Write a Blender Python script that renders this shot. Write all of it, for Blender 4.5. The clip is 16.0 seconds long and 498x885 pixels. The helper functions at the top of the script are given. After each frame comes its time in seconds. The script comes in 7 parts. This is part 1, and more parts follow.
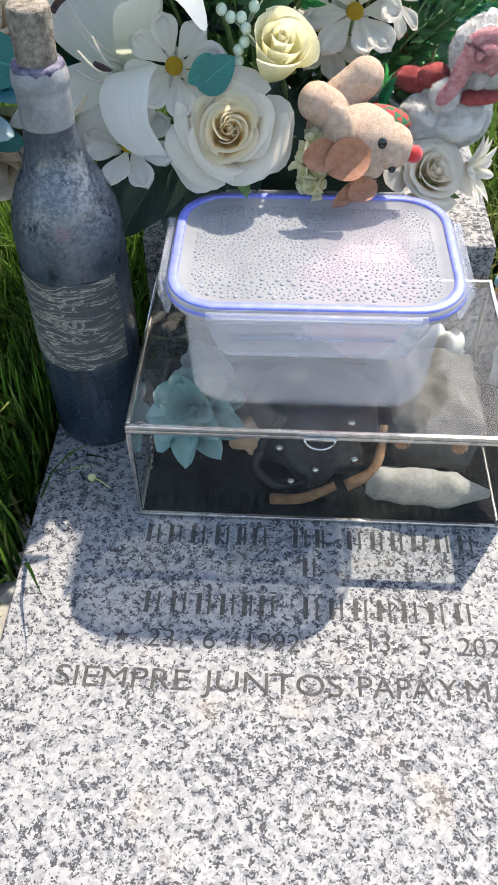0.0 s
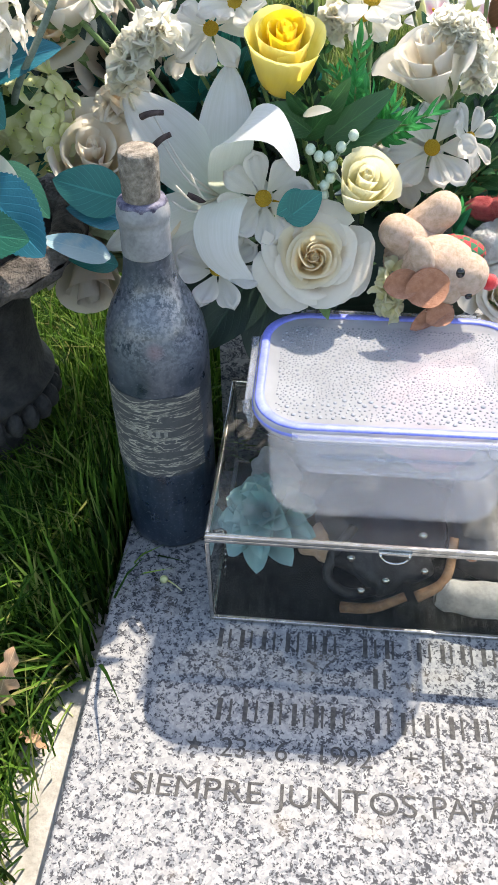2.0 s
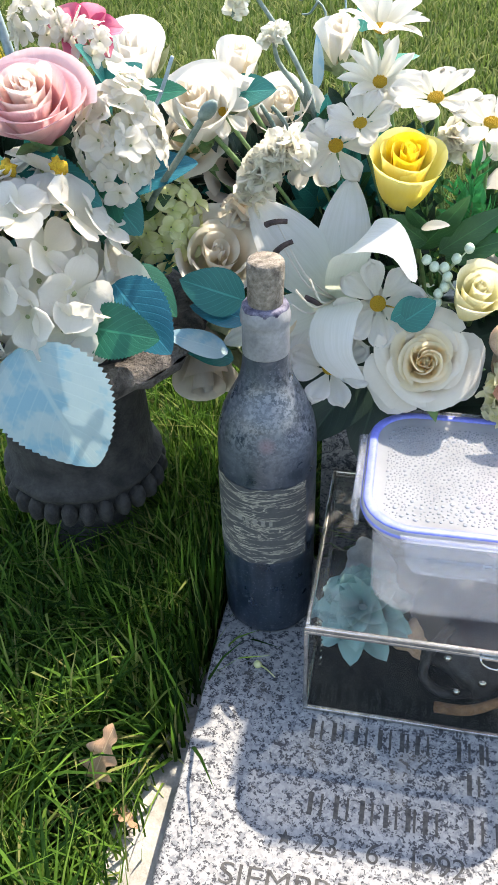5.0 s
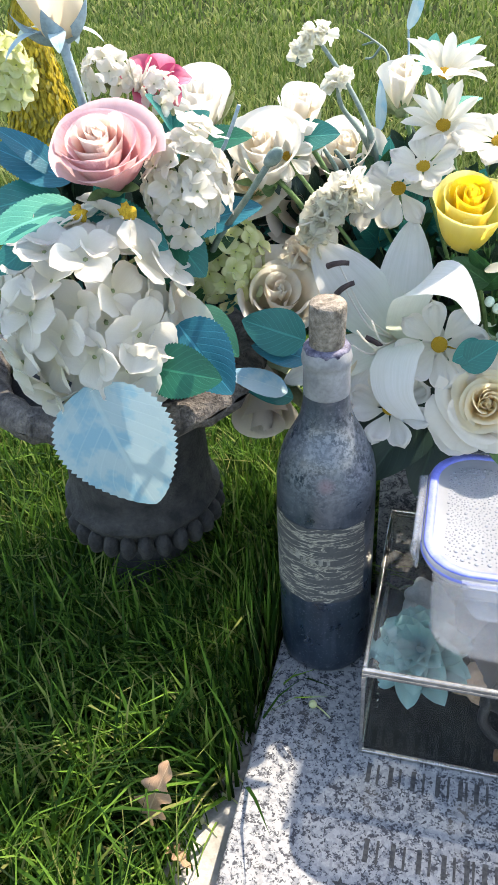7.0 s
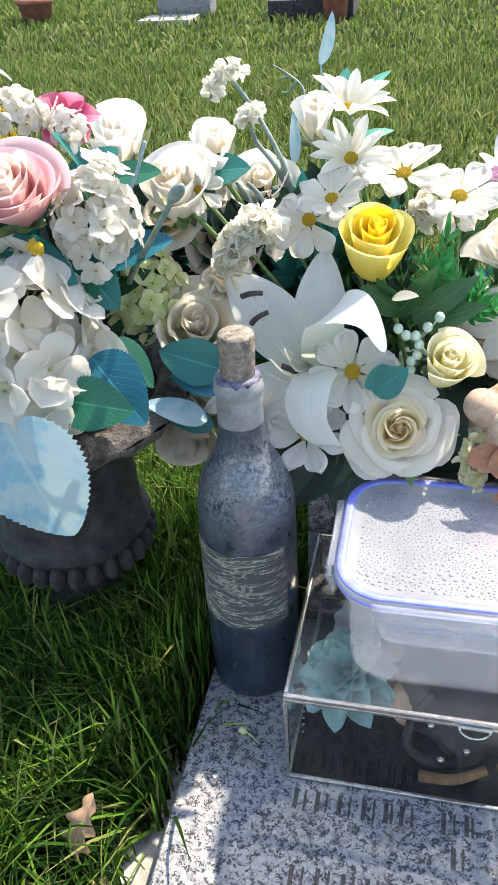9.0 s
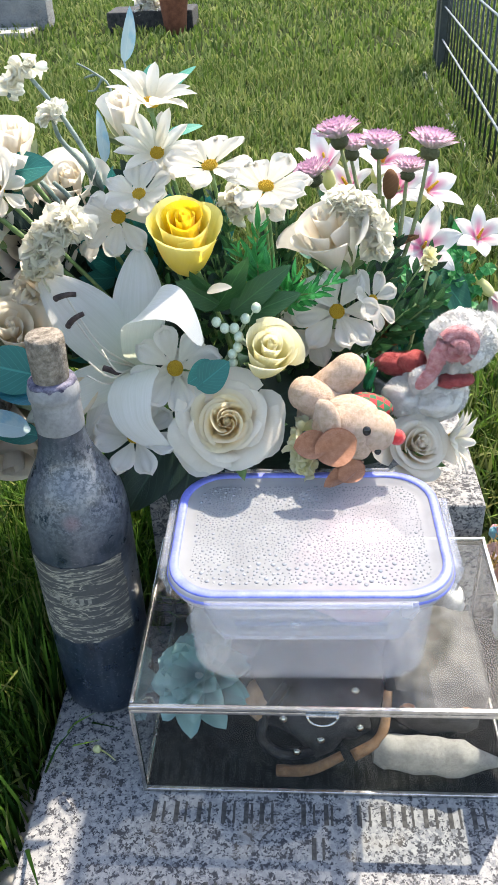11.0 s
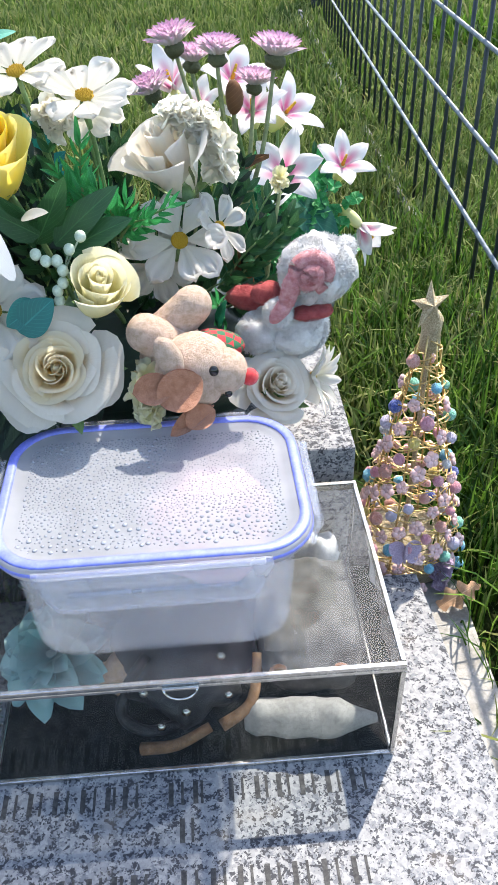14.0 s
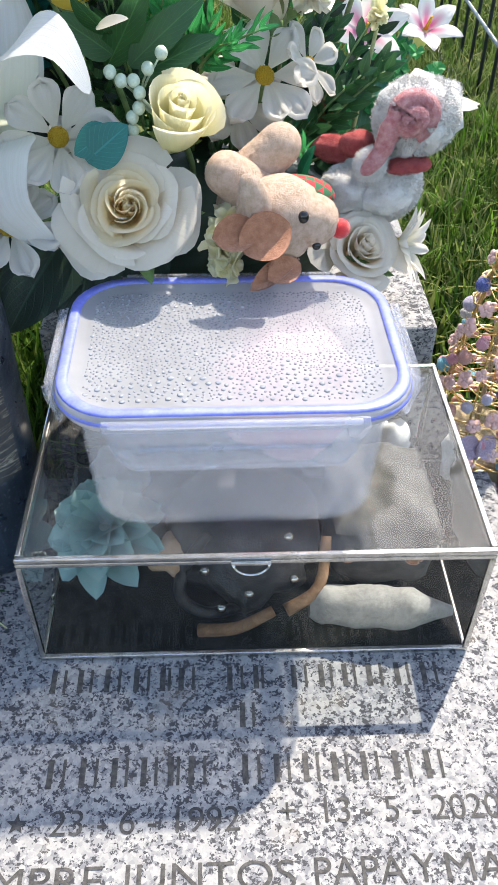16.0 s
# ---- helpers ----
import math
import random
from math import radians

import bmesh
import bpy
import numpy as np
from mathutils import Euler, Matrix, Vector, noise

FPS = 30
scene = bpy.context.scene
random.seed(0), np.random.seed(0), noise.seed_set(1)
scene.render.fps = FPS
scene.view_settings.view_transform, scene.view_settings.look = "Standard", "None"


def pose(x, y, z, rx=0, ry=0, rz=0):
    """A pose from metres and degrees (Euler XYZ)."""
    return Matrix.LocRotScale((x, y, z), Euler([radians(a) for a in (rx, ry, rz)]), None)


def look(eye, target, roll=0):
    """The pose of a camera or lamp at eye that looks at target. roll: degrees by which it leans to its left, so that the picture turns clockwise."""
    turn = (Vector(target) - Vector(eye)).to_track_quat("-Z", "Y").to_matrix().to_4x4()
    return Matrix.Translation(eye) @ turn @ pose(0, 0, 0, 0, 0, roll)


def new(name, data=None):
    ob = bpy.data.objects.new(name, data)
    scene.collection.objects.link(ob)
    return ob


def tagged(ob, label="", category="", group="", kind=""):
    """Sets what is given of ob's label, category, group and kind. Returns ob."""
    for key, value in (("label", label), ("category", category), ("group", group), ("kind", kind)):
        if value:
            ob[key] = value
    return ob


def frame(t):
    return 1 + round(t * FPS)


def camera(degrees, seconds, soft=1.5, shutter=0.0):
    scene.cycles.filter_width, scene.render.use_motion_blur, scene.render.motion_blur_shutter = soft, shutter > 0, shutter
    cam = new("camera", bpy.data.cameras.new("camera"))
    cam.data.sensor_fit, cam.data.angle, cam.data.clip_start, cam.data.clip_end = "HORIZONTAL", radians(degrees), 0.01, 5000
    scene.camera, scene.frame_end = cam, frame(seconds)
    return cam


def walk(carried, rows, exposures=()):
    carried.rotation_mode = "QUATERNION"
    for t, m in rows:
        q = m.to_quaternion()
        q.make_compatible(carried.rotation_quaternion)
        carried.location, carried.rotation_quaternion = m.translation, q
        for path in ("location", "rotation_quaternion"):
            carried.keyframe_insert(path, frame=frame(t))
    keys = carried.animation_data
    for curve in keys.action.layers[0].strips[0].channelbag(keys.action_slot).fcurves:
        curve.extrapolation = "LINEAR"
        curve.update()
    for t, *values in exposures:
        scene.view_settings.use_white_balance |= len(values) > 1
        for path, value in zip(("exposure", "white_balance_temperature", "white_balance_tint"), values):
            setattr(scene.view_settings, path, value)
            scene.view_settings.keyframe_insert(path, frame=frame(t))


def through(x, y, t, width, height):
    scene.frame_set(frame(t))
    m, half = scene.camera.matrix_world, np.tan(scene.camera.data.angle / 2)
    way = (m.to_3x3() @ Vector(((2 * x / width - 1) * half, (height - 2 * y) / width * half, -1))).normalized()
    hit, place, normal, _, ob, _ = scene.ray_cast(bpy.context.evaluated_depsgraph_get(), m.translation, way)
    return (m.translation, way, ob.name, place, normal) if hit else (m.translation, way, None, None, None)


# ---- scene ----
cam = camera(33.9, 16.0)
PATH = [
    (0, (0.098, -0.369, 0.507), (0.024, 0.985, -0.964), -0.3),
    (0.5, (0.092, -0.37, 0.519), (-0.004, 1.026, -0.91), -0.5),
    (1, (0.082, -0.367, 0.529), (-0.031, 1.058, -0.87), -0.5),
    (1.5, (0.075, -0.366, 0.534), (-0.065, 1.084, -0.836), -0.8),
    (2, (0.065, -0.364, 0.539), (-0.094, 1.109, -0.805), -0.9),
    (2.5, (0.063, -0.366, 0.547), (-0.129, 1.132, -0.764), -1.2),
    (3, (0.056, -0.368, 0.559), (-0.165, 1.151, -0.724), -1.4),
    (3.5, (0.049, -0.37, 0.567), (-0.21, 1.167, -0.687), -1.7),
    (4, (0.045, -0.369, 0.568), (-0.256, 1.179, -0.662), -2.2),
    (4.2, (0.041, -0.367, 0.568), (-0.268, 1.18, -0.662), -2.0),
    (6.5, (0.036, -0.368, 0.575), (-0.394, 1.184, -0.611), -3.4),
    (7, (0.032, -0.366, 0.578), (-0.435, 1.189, -0.588), -3.6),
    (7.5, (0.031, -0.364, 0.581), (-0.448, 1.202, -0.568), -3.5),
    (8, (0.041, -0.363, 0.589), (-0.422, 1.214, -0.55), -3.3),
    (8.5, (0.058, -0.361, 0.59), (-0.373, 1.23, -0.543), -3.2),
    (8.7, (0.065, -0.36, 0.588), (-0.362, 1.233, -0.543), -3.4),
    (10.8, (0.106, -0.347, 0.571), (-0.041, 1.304, -0.549), -2.7),
    (11, (0.112, -0.347, 0.568), (-0.015, 1.306, -0.551), -2.7),
    (11.5, (0.126, -0.342, 0.567), (0.066, 1.308, -0.562), -2.7),
    (12, (0.142, -0.328, 0.558), (0.137, 1.31, -0.589), -2.8),
    (12.5, (0.157, -0.32, 0.549), (0.194, 1.312, -0.607), -2.5),
    (13, (0.155, -0.319, 0.542), (0.215, 1.303, -0.627), -2.2),
    (13.5, (0.151, -0.312, 0.533), (0.23, 1.293, -0.659), -1.8),
    (14, (0.153, -0.301, 0.524), (0.251, 1.289, -0.684), -1.4),
    (14.5, (0.146, -0.298, 0.519), (0.254, 1.279, -0.707), -0.8),
    (15, (0.135, -0.295, 0.503), (0.238, 1.262, -0.748), -0.2),
    (15.5, (0.122, -0.291, 0.477), (0.206, 1.233, -0.816), 0.3),
    (16, (0.111, -0.288, 0.46), (0.174, 1.2, -0.874), 0.7),
]
walk(cam, [(t, look(eye, target, roll)) for t, eye, target, roll in PATH], [(0, 1.62, 7350, 10), (2, 1.76, 7450, 10), (4, 1.87, 7450, 10), (7, 1.99, 7450, 10), (9, 1.92, 7400, 10), (11, 1.80, 7450, 10), (13.5, 1.72, 6810, 10), (15, 1.69, 6810, 10), (16, 1.72, 7210, 10)])

# ---- light ----
world = bpy.data.worlds.new("sky")
scene.world = world
world.use_nodes = True
SUN_TO = Vector((0.036, 0.0565, 0.099)).normalized()
_nt = world.node_tree
_sky = _nt.nodes.new("ShaderNodeTexSky")
_sky.sky_type = "NISHITA"
_sky.sun_disc = False
_sky.sun_elevation = math.asin(SUN_TO.z)
_sky.sun_rotation = math.atan2(SUN_TO.x, SUN_TO.y)
_bg = _nt.nodes["Background"]
_bg.inputs["Strength"].default_value = 0.15
_nt.links.new(_sky.outputs[0], _bg.inputs["Color"])
sun_data = bpy.data.lights.new("sun", "SUN")
sun_data.energy = 2.8
sun_data.angle = radians(0.55)
sun_data.color = (1.0, 0.955, 0.89)
sun_lamp = new("sun", sun_data)
sun_lamp.matrix_world = look(SUN_TO * 20, (0, 0, 0))

# ---- materials ----


class Nodes:
    """A short way to write node materials."""

    def __init__(self, name):
        self.mat = bpy.data.materials.new(name)
        self.mat.use_nodes = True
        self.t = self.mat.node_tree
        self.bsdf = self.t.nodes["Principled BSDF"]
        self.out = self.t.nodes["Material Output"]

    def n(self, kind, **sockets):
        node = self.t.nodes.new(kind)
        for key, value in sockets.items():
            self.put(node.inputs[key.replace("_", " ")], value)
        return node

    def put(self, socket, value):
        if hasattr(value, "is_linked"):
            self.t.links.new(value, socket)
        else:
            socket.default_value = value

    def set(self, **sockets):
        for key, value in sockets.items():
            self.put(self.bsdf.inputs[key.replace("_", " ")], value)
        return self

    def coords(self, which="Object", scale=(1, 1, 1)):
        tc = self.n("ShaderNodeTexCoord")
        mp = self.n("ShaderNodeMapping", Vector=tc.outputs[which])
        mp.inputs["Scale"].default_value = scale
        return mp.outputs[0]

    def noise(self, vec, scale, detail=4.0, rough=0.55, dist=0.0):
        return self.n("ShaderNodeTexNoise", Vector=vec, Scale=scale, Detail=detail, Roughness=rough, Distortion=dist).outputs[0]

    def voronoi(self, vec, scale, out="Distance", feature="F1"):
        v = self.n("ShaderNodeTexVoronoi", Vector=vec, Scale=scale)
        v.feature = feature
        return v.outputs[out]

    def ramp(self, fac, *stops, hard=False):
        r = self.n("ShaderNodeValToRGB", Fac=fac)
        cr = r.color_ramp
        cr.interpolation = "CONSTANT" if hard else "LINEAR"
        while len(cr.elements) < len(stops):
            cr.elements.new(0.5)
        for e, (p, c) in zip(cr.elements, stops):
            e.position = p
            e.color = (*c, 1) if hasattr(c, "__len__") else (c, c, c, 1)
        return r.outputs[0]

    def mix(self, fac, a, b, mode="MIX"):
        m = self.n("ShaderNodeMix")
        m.data_type, m.blend_type = "RGBA", mode
        self.put(m.inputs[0], fac)
        for i, v in ((6, a), (7, b)):
            self.put(m.inputs[i], v if hasattr(v, "is_linked") or len(v) == 4 else (*v, 1))
        return m.outputs[2]

    def math(self, op, a, b=0.0):
        m = self.n("ShaderNodeMath")
        m.operation = op
        self.put(m.inputs[0], a)
        self.put(m.inputs[1], b)
        return m.outputs[0]

    def bump(self, height, strength=0.3, distance=0.001):
        b = self.n("ShaderNodeBump", Height=height, Strength=strength, Distance=distance)
        self.t.links.new(b.outputs[0], self.bsdf.inputs["Normal"])
        return self

    def uv(self):
        sep = self.n("ShaderNodeSeparateXYZ", Vector=self.n("ShaderNodeTexCoord").outputs["UV"])
        return sep.outputs[0], sep.outputs[1]

    def shine_through(self, amount, colour):
        tr = self.n("ShaderNodeBsdfTranslucent", Color=colour)
        ms = self.n("ShaderNodeMixShader", Fac=amount)
        self.t.links.new(self.bsdf.outputs[0], ms.inputs[1])
        self.t.links.new(tr.outputs[0], ms.inputs[2])
        self.t.links.new(ms.outputs[0], self.out.inputs[0])
        return self


def speckled(name):
    """Flamed grey granite: pale feldspar grains, grey quartz and black mica gathered in clusters."""
    s = Nodes(name)
    v = s.coords()
    warp = s.n("ShaderNodeTexNoise", Vector=v, Scale=260.0, Detail=3.0, Roughness=0.6)
    off = s.n("ShaderNodeVectorMath", Vector=warp.outputs["Color"])
    off.operation = "MULTIPLY_ADD"
    off.inputs[1].default_value = (0.0042, 0.0042, 0.0042)
    s.t.links.new(v, off.inputs[2])
    w = off.outputs[0]
    grain = s.n("ShaderNodeSeparateColor", Color=s.voronoi(w, 380, "Color"))
    fine = s.n("ShaderNodeSeparateColor", Color=s.voronoi(w, 720, "Color"))
    clump = s.noise(v, 150, 4, 0.62, 0.3)
    patch = s.noise(v, 15, 3, 0.5)
    base = s.ramp(grain.outputs[0], (0.0, (0.20, 0.20, 0.204)), (0.35, (0.262, 0.26, 0.258)), (1.0, (0.318, 0.314, 0.306)))
    base = s.mix(s.ramp(fine.outputs[1], (0.0, 0.0), (1.0, 0.35)), base, (0.17, 0.172, 0.18))
    pull = s.math("ADD", clump, s.math("MULTIPLY", s.math("SUBTRACT", patch, 0.5), 0.25))
    grey = s.math("ADD", s.math("MULTIPLY", grain.outputs[1], 0.26), pull)
    base = s.mix(s.ramp(grey, (0.66, 0.0), (0.71, 0.8)), base, (0.13, 0.134, 0.15))
    dark = s.math("ADD", s.math("MULTIPLY", fine.outputs[0], 0.30), pull)
    base = s.mix(s.ramp(dark, (0.730, 0.0), (0.757, 0.95)), base, (0.036, 0.037, 0.043))
    lone = s.math("ADD", s.math("MULTIPLY", fine.outputs[2], 0.5), s.math("MULTIPLY", grain.outputs[2], 0.5))
    base = s.mix(s.ramp(lone, (0.885, 0.0), (0.895, 0.8)), base, (0.06, 0.06, 0.068))
    rust = s.noise(v, 19, 4, 0.6)
    base = s.mix(s.ramp(rust, (0.58, 0.0), (0.74, 0.24)), base, (0.36, 0.28, 0.19))
    s.set(Base_Color=base, Roughness=s.ramp(s.noise(v, 300), (0.3, 0.6), (0.7, 0.8)), Specular_IOR_Level=0.22)
    return s.bump(s.noise(v, 500, 3), 0.12, 0.0004).mat


def cloth_petal(name, inner, outer, edge=None, glow=0.3, streak=0.12, rough=0.65):
    """Fabric petals: colour from the foot to the rim, with fine lengthwise streaks."""
    s = Nodes(name)
    u, vv = s.uv()
    stops = [(0.05, inner), (0.65, outer)] + ([(0.97, edge)] if edge else [])
    col = s.ramp(vv, *stops)
    ob = s.coords("UV", (26, 2.2, 1))
    col = s.mix(s.ramp(s.noise(ob, 1.0, 3), (0.35, streak), (0.7, 0.0)), col, tuple(c * 0.72 for c in inner))
    big = s.noise(s.coords("Object"), 60, 3)
    col = s.mix(s.ramp(big, (0.4, 0.0), (0.75, 0.16)), col, (0.62, 0.55, 0.44))
    rnd = s.n("ShaderNodeObjectInfo").outputs["Random"]
    col = s.mix(s.math("MULTIPLY", rnd, 0.12), col, tuple(c * 0.8 for c in outer))
    s.set(Base_Color=col, Roughness=rough, Sheen_Weight=0.15)
    s.bump(s.math("ADD", s.noise(s.coords("UV", (30, 3, 1)), 1.0, 4), s.noise(s.coords("UV", (5, 3.5, 1)), 1.0, 3)), 0.4, 0.001)
    return s.shine_through(glow, col).mat


def leafy(name, dark, light, glow=0.25, rough=0.45, vein=None, stain=None):
    s = Nodes(name)
    u, vv = s.uv()
    au = s.math("ABSOLUTE", s.math("SUBTRACT", u, 0.5))
    col = s.mix(s.noise(s.coords("Object"), 55, 4), dark, light)
    if stain:
        col = s.mix(s.ramp(s.noise(s.coords("Object"), 38, 3, 0.6), (0.52, 0.0), (0.62, 0.8)), col, stain)
    side = s.math("SUBTRACT", s.math("MULTIPLY", vv, 9.0), s.math("MULTIPLY", au, 7.0))
    ribs = s.ramp(s.math("ABSOLUTE", s.math("SUBTRACT", s.math("FRACT", side), 0.5)), (0.0, 1.0), (0.09, 0.0))
    mid = s.ramp(au, (0.012, 1.0), (0.03, 0.0))
    both = s.math("MAXIMUM", mid, s.math("MULTIPLY", ribs, 0.55))
    vc = vein or tuple(min(1, c * 1.7 + 0.02) for c in light)
    col = s.mix(s.math("MULTIPLY", both, 0.6), col, vc)
    rnd = s.n("ShaderNodeNewGeometry").outputs["Random Per Island"]
    col = s.mix(s.math("MULTIPLY", rnd, 0.4), col, tuple(c * 0.5 for c in dark))
    s.set(Base_Color=col, Roughness=rough)
    s.bump(s.math("ADD", both, s.noise(s.coords("Object"), 700, 3)), 0.35, 0.0006)
    return s.shine_through(glow, col).mat


def rough_solid(name, a, b, scale, rough=0.8, bump=0.4, depth=0.001, metal=0.0, fine=6.0, sheen=0.0, mottle=0.35):
    s = Nodes(name)
    v = s.coords()
    col = s.mix(s.ramp(s.noise(v, scale, 5, 0.6), (0.35, 0.0), (0.66, 1.0)), a, b)
    col = s.mix(s.ramp(s.noise(v, scale * fine, 3), (0.4, 0.0), (0.75, mottle)), col, tuple(c * 0.45 for c in a))
    s.set(Base_Color=col, Roughness=rough, Metallic=metal, Sheen_Weight=sheen)
    return s.bump(s.math("ADD", s.noise(v, scale, 4), s.noise(v, scale * fine, 4)), bump, depth).mat


def thin_glass(name, tint=(0.93, 0.95, 0.94), dirt=0.10):
    """Thin dusty pane: clear, mirror-like at a slant, with a film of dust and dried drops."""
    s = Nodes(name)
    v = s.coords()
    clear = s.n("ShaderNodeBsdfTransparent", Color=(*tint, 1))
    gloss = s.n("ShaderNodeBsdfGlossy", Roughness=0.02)
    fres = s.n("ShaderNodeFresnel", IOR=1.5)
    m1 = s.n("ShaderNodeMixShader", Fac=s.math("MULTIPLY", fres.outputs[0], 1.05))
    s.t.links.new(clear.outputs[0], m1.inputs[1])
    s.t.links.new(gloss.outputs[0], m1.inputs[2])
    dust = s.n("ShaderNodeBsdfDiffuse", Color=(0.72, 0.72, 0.70, 1))
    film = s.ramp(s.noise(v, 28, 6, 0.65, 1.5), (0.35, dirt * 0.35), (0.7, dirt * 2.0))
    drops = s.ramp(s.noise(v, 330, 2, 0.5), (0.66, 0.0), (0.72, dirt * 0.15))
    m2 = s.n("ShaderNodeMixShader", Fac=s.math("ADD", film, drops))
    s.t.links.new(m1.outputs[0], m2.inputs[1])
    s.t.links.new(dust.outputs[0], m2.inputs[2])
    s.t.links.new(m2.outputs[0], s.out.inputs[0])
    return s.mat


def frosted(name, colour, see, rough, veil):
    """Milky polypropylene: partly clear, partly scattering."""
    s = Nodes(name)
    v = s.coords()
    s.set(Base_Color=(*colour, 1), Roughness=rough, IOR=1.3, Specular_IOR_Level=0.5)
    tl = s.n("ShaderNodeBsdfTranslucent", Color=(*colour, 1))
    m0 = s.n("ShaderNodeMixShader", Fac=0.5)
    s.t.links.new(s.bsdf.outputs[0], m0.inputs[1])
    s.t.links.new(tl.outputs[0], m0.inputs[2])
    clear = s.n("ShaderNodeBsdfTransparent", Color=(0.95, 0.96, 0.98, 1))
    fac = s.ramp(s.noise(v, 24, 4, 0.5), (0.3, see), (0.7, max(0.0, see - veil)))
    m1 = s.n("ShaderNodeMixShader", Fac=fac)
    s.t.links.new(m0.outputs[0], m1.inputs[1])
    s.t.links.new(clear.outputs[0], m1.inputs[2])
    s.t.links.new(m1.outputs[0], s.out.inputs[0])
    return s.mat


def bottle_skin(name):
    s = Nodes(name)
    v = s.coords()
    col = s.mix(s.ramp(s.noise(v, 26, 6, 0.65, 0.8), (0.35, 0.0), (0.68, 1.0)), (0.003, 0.009, 0.019), (0.016, 0.030, 0.050))
    streak = s.noise(s.coords("Object", (140, 140, 14)), 1.0, 5, 0.7)
    col = s.mix(s.ramp(streak, (0.48, 0.0), (0.72, 0.5)), col, (0.055, 0.07, 0.10))
    specks = s.noise(v, 420, 4, 0.7)
    col = s.mix(s.ramp(specks, (0.58, 0.0), (0.66, 0.4)), col, (0.20, 0.215, 0.25))
    hz = s.n("ShaderNodeSeparateXYZ", Vector=s.n("ShaderNodeTexCoord").outputs["Object"]).outputs[2]
    # Sunlit patch on the shoulder painted into the colour, broken up as pale specks.
    dusty = s.math("MULTIPLY", s.ramp(s.math("MULTIPLY", hz, 3.0), (0.54, 0.0), (0.62, 1.0), (0.72, 0.9), (0.78, 0.1)), s.ramp(s.noise(v, 300, 5, 0.75), (0.47, 0.0), (0.56, 0.75)))
    col = s.mix(dusty, col, (0.19, 0.205, 0.235))
    film = s.math("MULTIPLY", s.ramp(s.math("MULTIPLY", hz, 3.0), (0.24, 0.03), (0.27, 0.25), (0.5, 0.42), (0.62, 0.7), (0.9, 0.4)), s.ramp(s.noise(v, 40, 5, 0.7, 1.0), (0.38, 0.0), (0.62, 1.0)))
    col = s.mix(film, col, (0.12, 0.132, 0.155))
    red = s.n("ShaderNodeVectorMath", Vector=s.n("ShaderNodeTexCoord").outputs["Object"])
    red.operation = "DISTANCE"
    red.inputs[1].default_value = (0.006, -0.034, 0.206)
    col = s.mix(s.ramp(red.outputs["Value"], (0.002, 0.3), (0.007, 0.0)), col, (0.28, 0.08, 0.09))
    s.set(Base_Color=col, Roughness=s.ramp(s.noise(v, 60, 5), (0.35, 0.25), (0.65, 0.5)), Specular_IOR_Level=0.5, Coat_Weight=0.35, Coat_Roughness=0.12)
    return s.bump(s.math("ADD", specks, streak), 0.22, 0.0005).mat


def torn_label(name):
    s = Nodes(name)
    v = s.coords("UV", (9.0, 3.4, 1))
    w = s.noise(s.coords("UV", (2.0, 11.0, 1)), 1.0, 5, 0.68, 0.8)
    tears = s.ramp(s.math("ABSOLUTE", s.math("SUBTRACT", w, 0.5)), (0.009, 1.0), (0.023, 0.0))
    thick = s.ramp(s.noise(s.coords("UV", (3.0, 9, 1)), 1.3, 6, 0.75, 1.2), (0.62, 0.0), (0.66, 1.0))
    col = s.mix(s.noise(v, 3.0, 5), (0.035, 0.038, 0.042), (0.085, 0.085, 0.085))
    col = s.mix(s.math("MAXIMUM", tears, thick), col, (0.36, 0.34, 0.28))
    s.set(Base_Color=col, Roughness=0.85)
    return s.bump(s.math("ADD", tears, s.noise(v, 12, 4)), 0.5, 0.0006).mat


def grassy(name, dark, mid, pale, rough=0.48, shine=0.3, through=0.35):
    s = Nodes(name)
    rnd = s.n("ShaderNodeNewGeometry").outputs["Random Per Island"]
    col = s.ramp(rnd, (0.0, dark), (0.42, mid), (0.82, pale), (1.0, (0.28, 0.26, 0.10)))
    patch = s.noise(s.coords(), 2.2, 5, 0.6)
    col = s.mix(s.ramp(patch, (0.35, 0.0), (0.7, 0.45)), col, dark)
    s.set(Base_Color=col, Roughness=rough, Specular_IOR_Level=shine)
    return s.shine_through(through, s.mix(0.35, col, (0.13, 0.27, 0.025))).mat


def soil(name):
    s = Nodes(name)
    v = s.coords()
    col = s.mix(s.noise(v, 1.3, 5), (0.014, 0.024, 0.007), (0.045, 0.066, 0.018))
    col = s.mix(s.ramp(s.noise(v, 55, 4, 0.7), (0.42, 0.0), (0.7, 0.75)), col, (0.022, 0.018, 0.011))
    s.set(Base_Color=col, Roughness=0.95, Specular_IOR_Level=0.05)
    return s.bump(s.noise(v, 90, 6, 0.7), 0.8, 0.02).mat


GRANITE = speckled("grey_granite")
ENGRAVED = rough_solid("engraved_granite", (0.030, 0.029, 0.029), (0.085, 0.081, 0.078), 260, 0.9, 0.5, 0.0006)
CONCRETE = rough_solid("weathered_concrete", (0.26, 0.245, 0.22), (0.42, 0.40, 0.37), 38, 0.92, 0.6, 0.002)
BOTTLE = bottle_skin("dusty_bottle_glass")
LABEL = torn_label("torn_paper_label")
FOIL = rough_solid("pale_foil", (0.19, 0.19, 0.20), (0.30, 0.30, 0.305), 60, 0.55, 0.25, 0.0006)
INK = rough_solid("violet_wax_stain", (0.03, 0.027, 0.06), (0.20, 0.19, 0.26), 210, 0.7, 0.6, 0.0006)
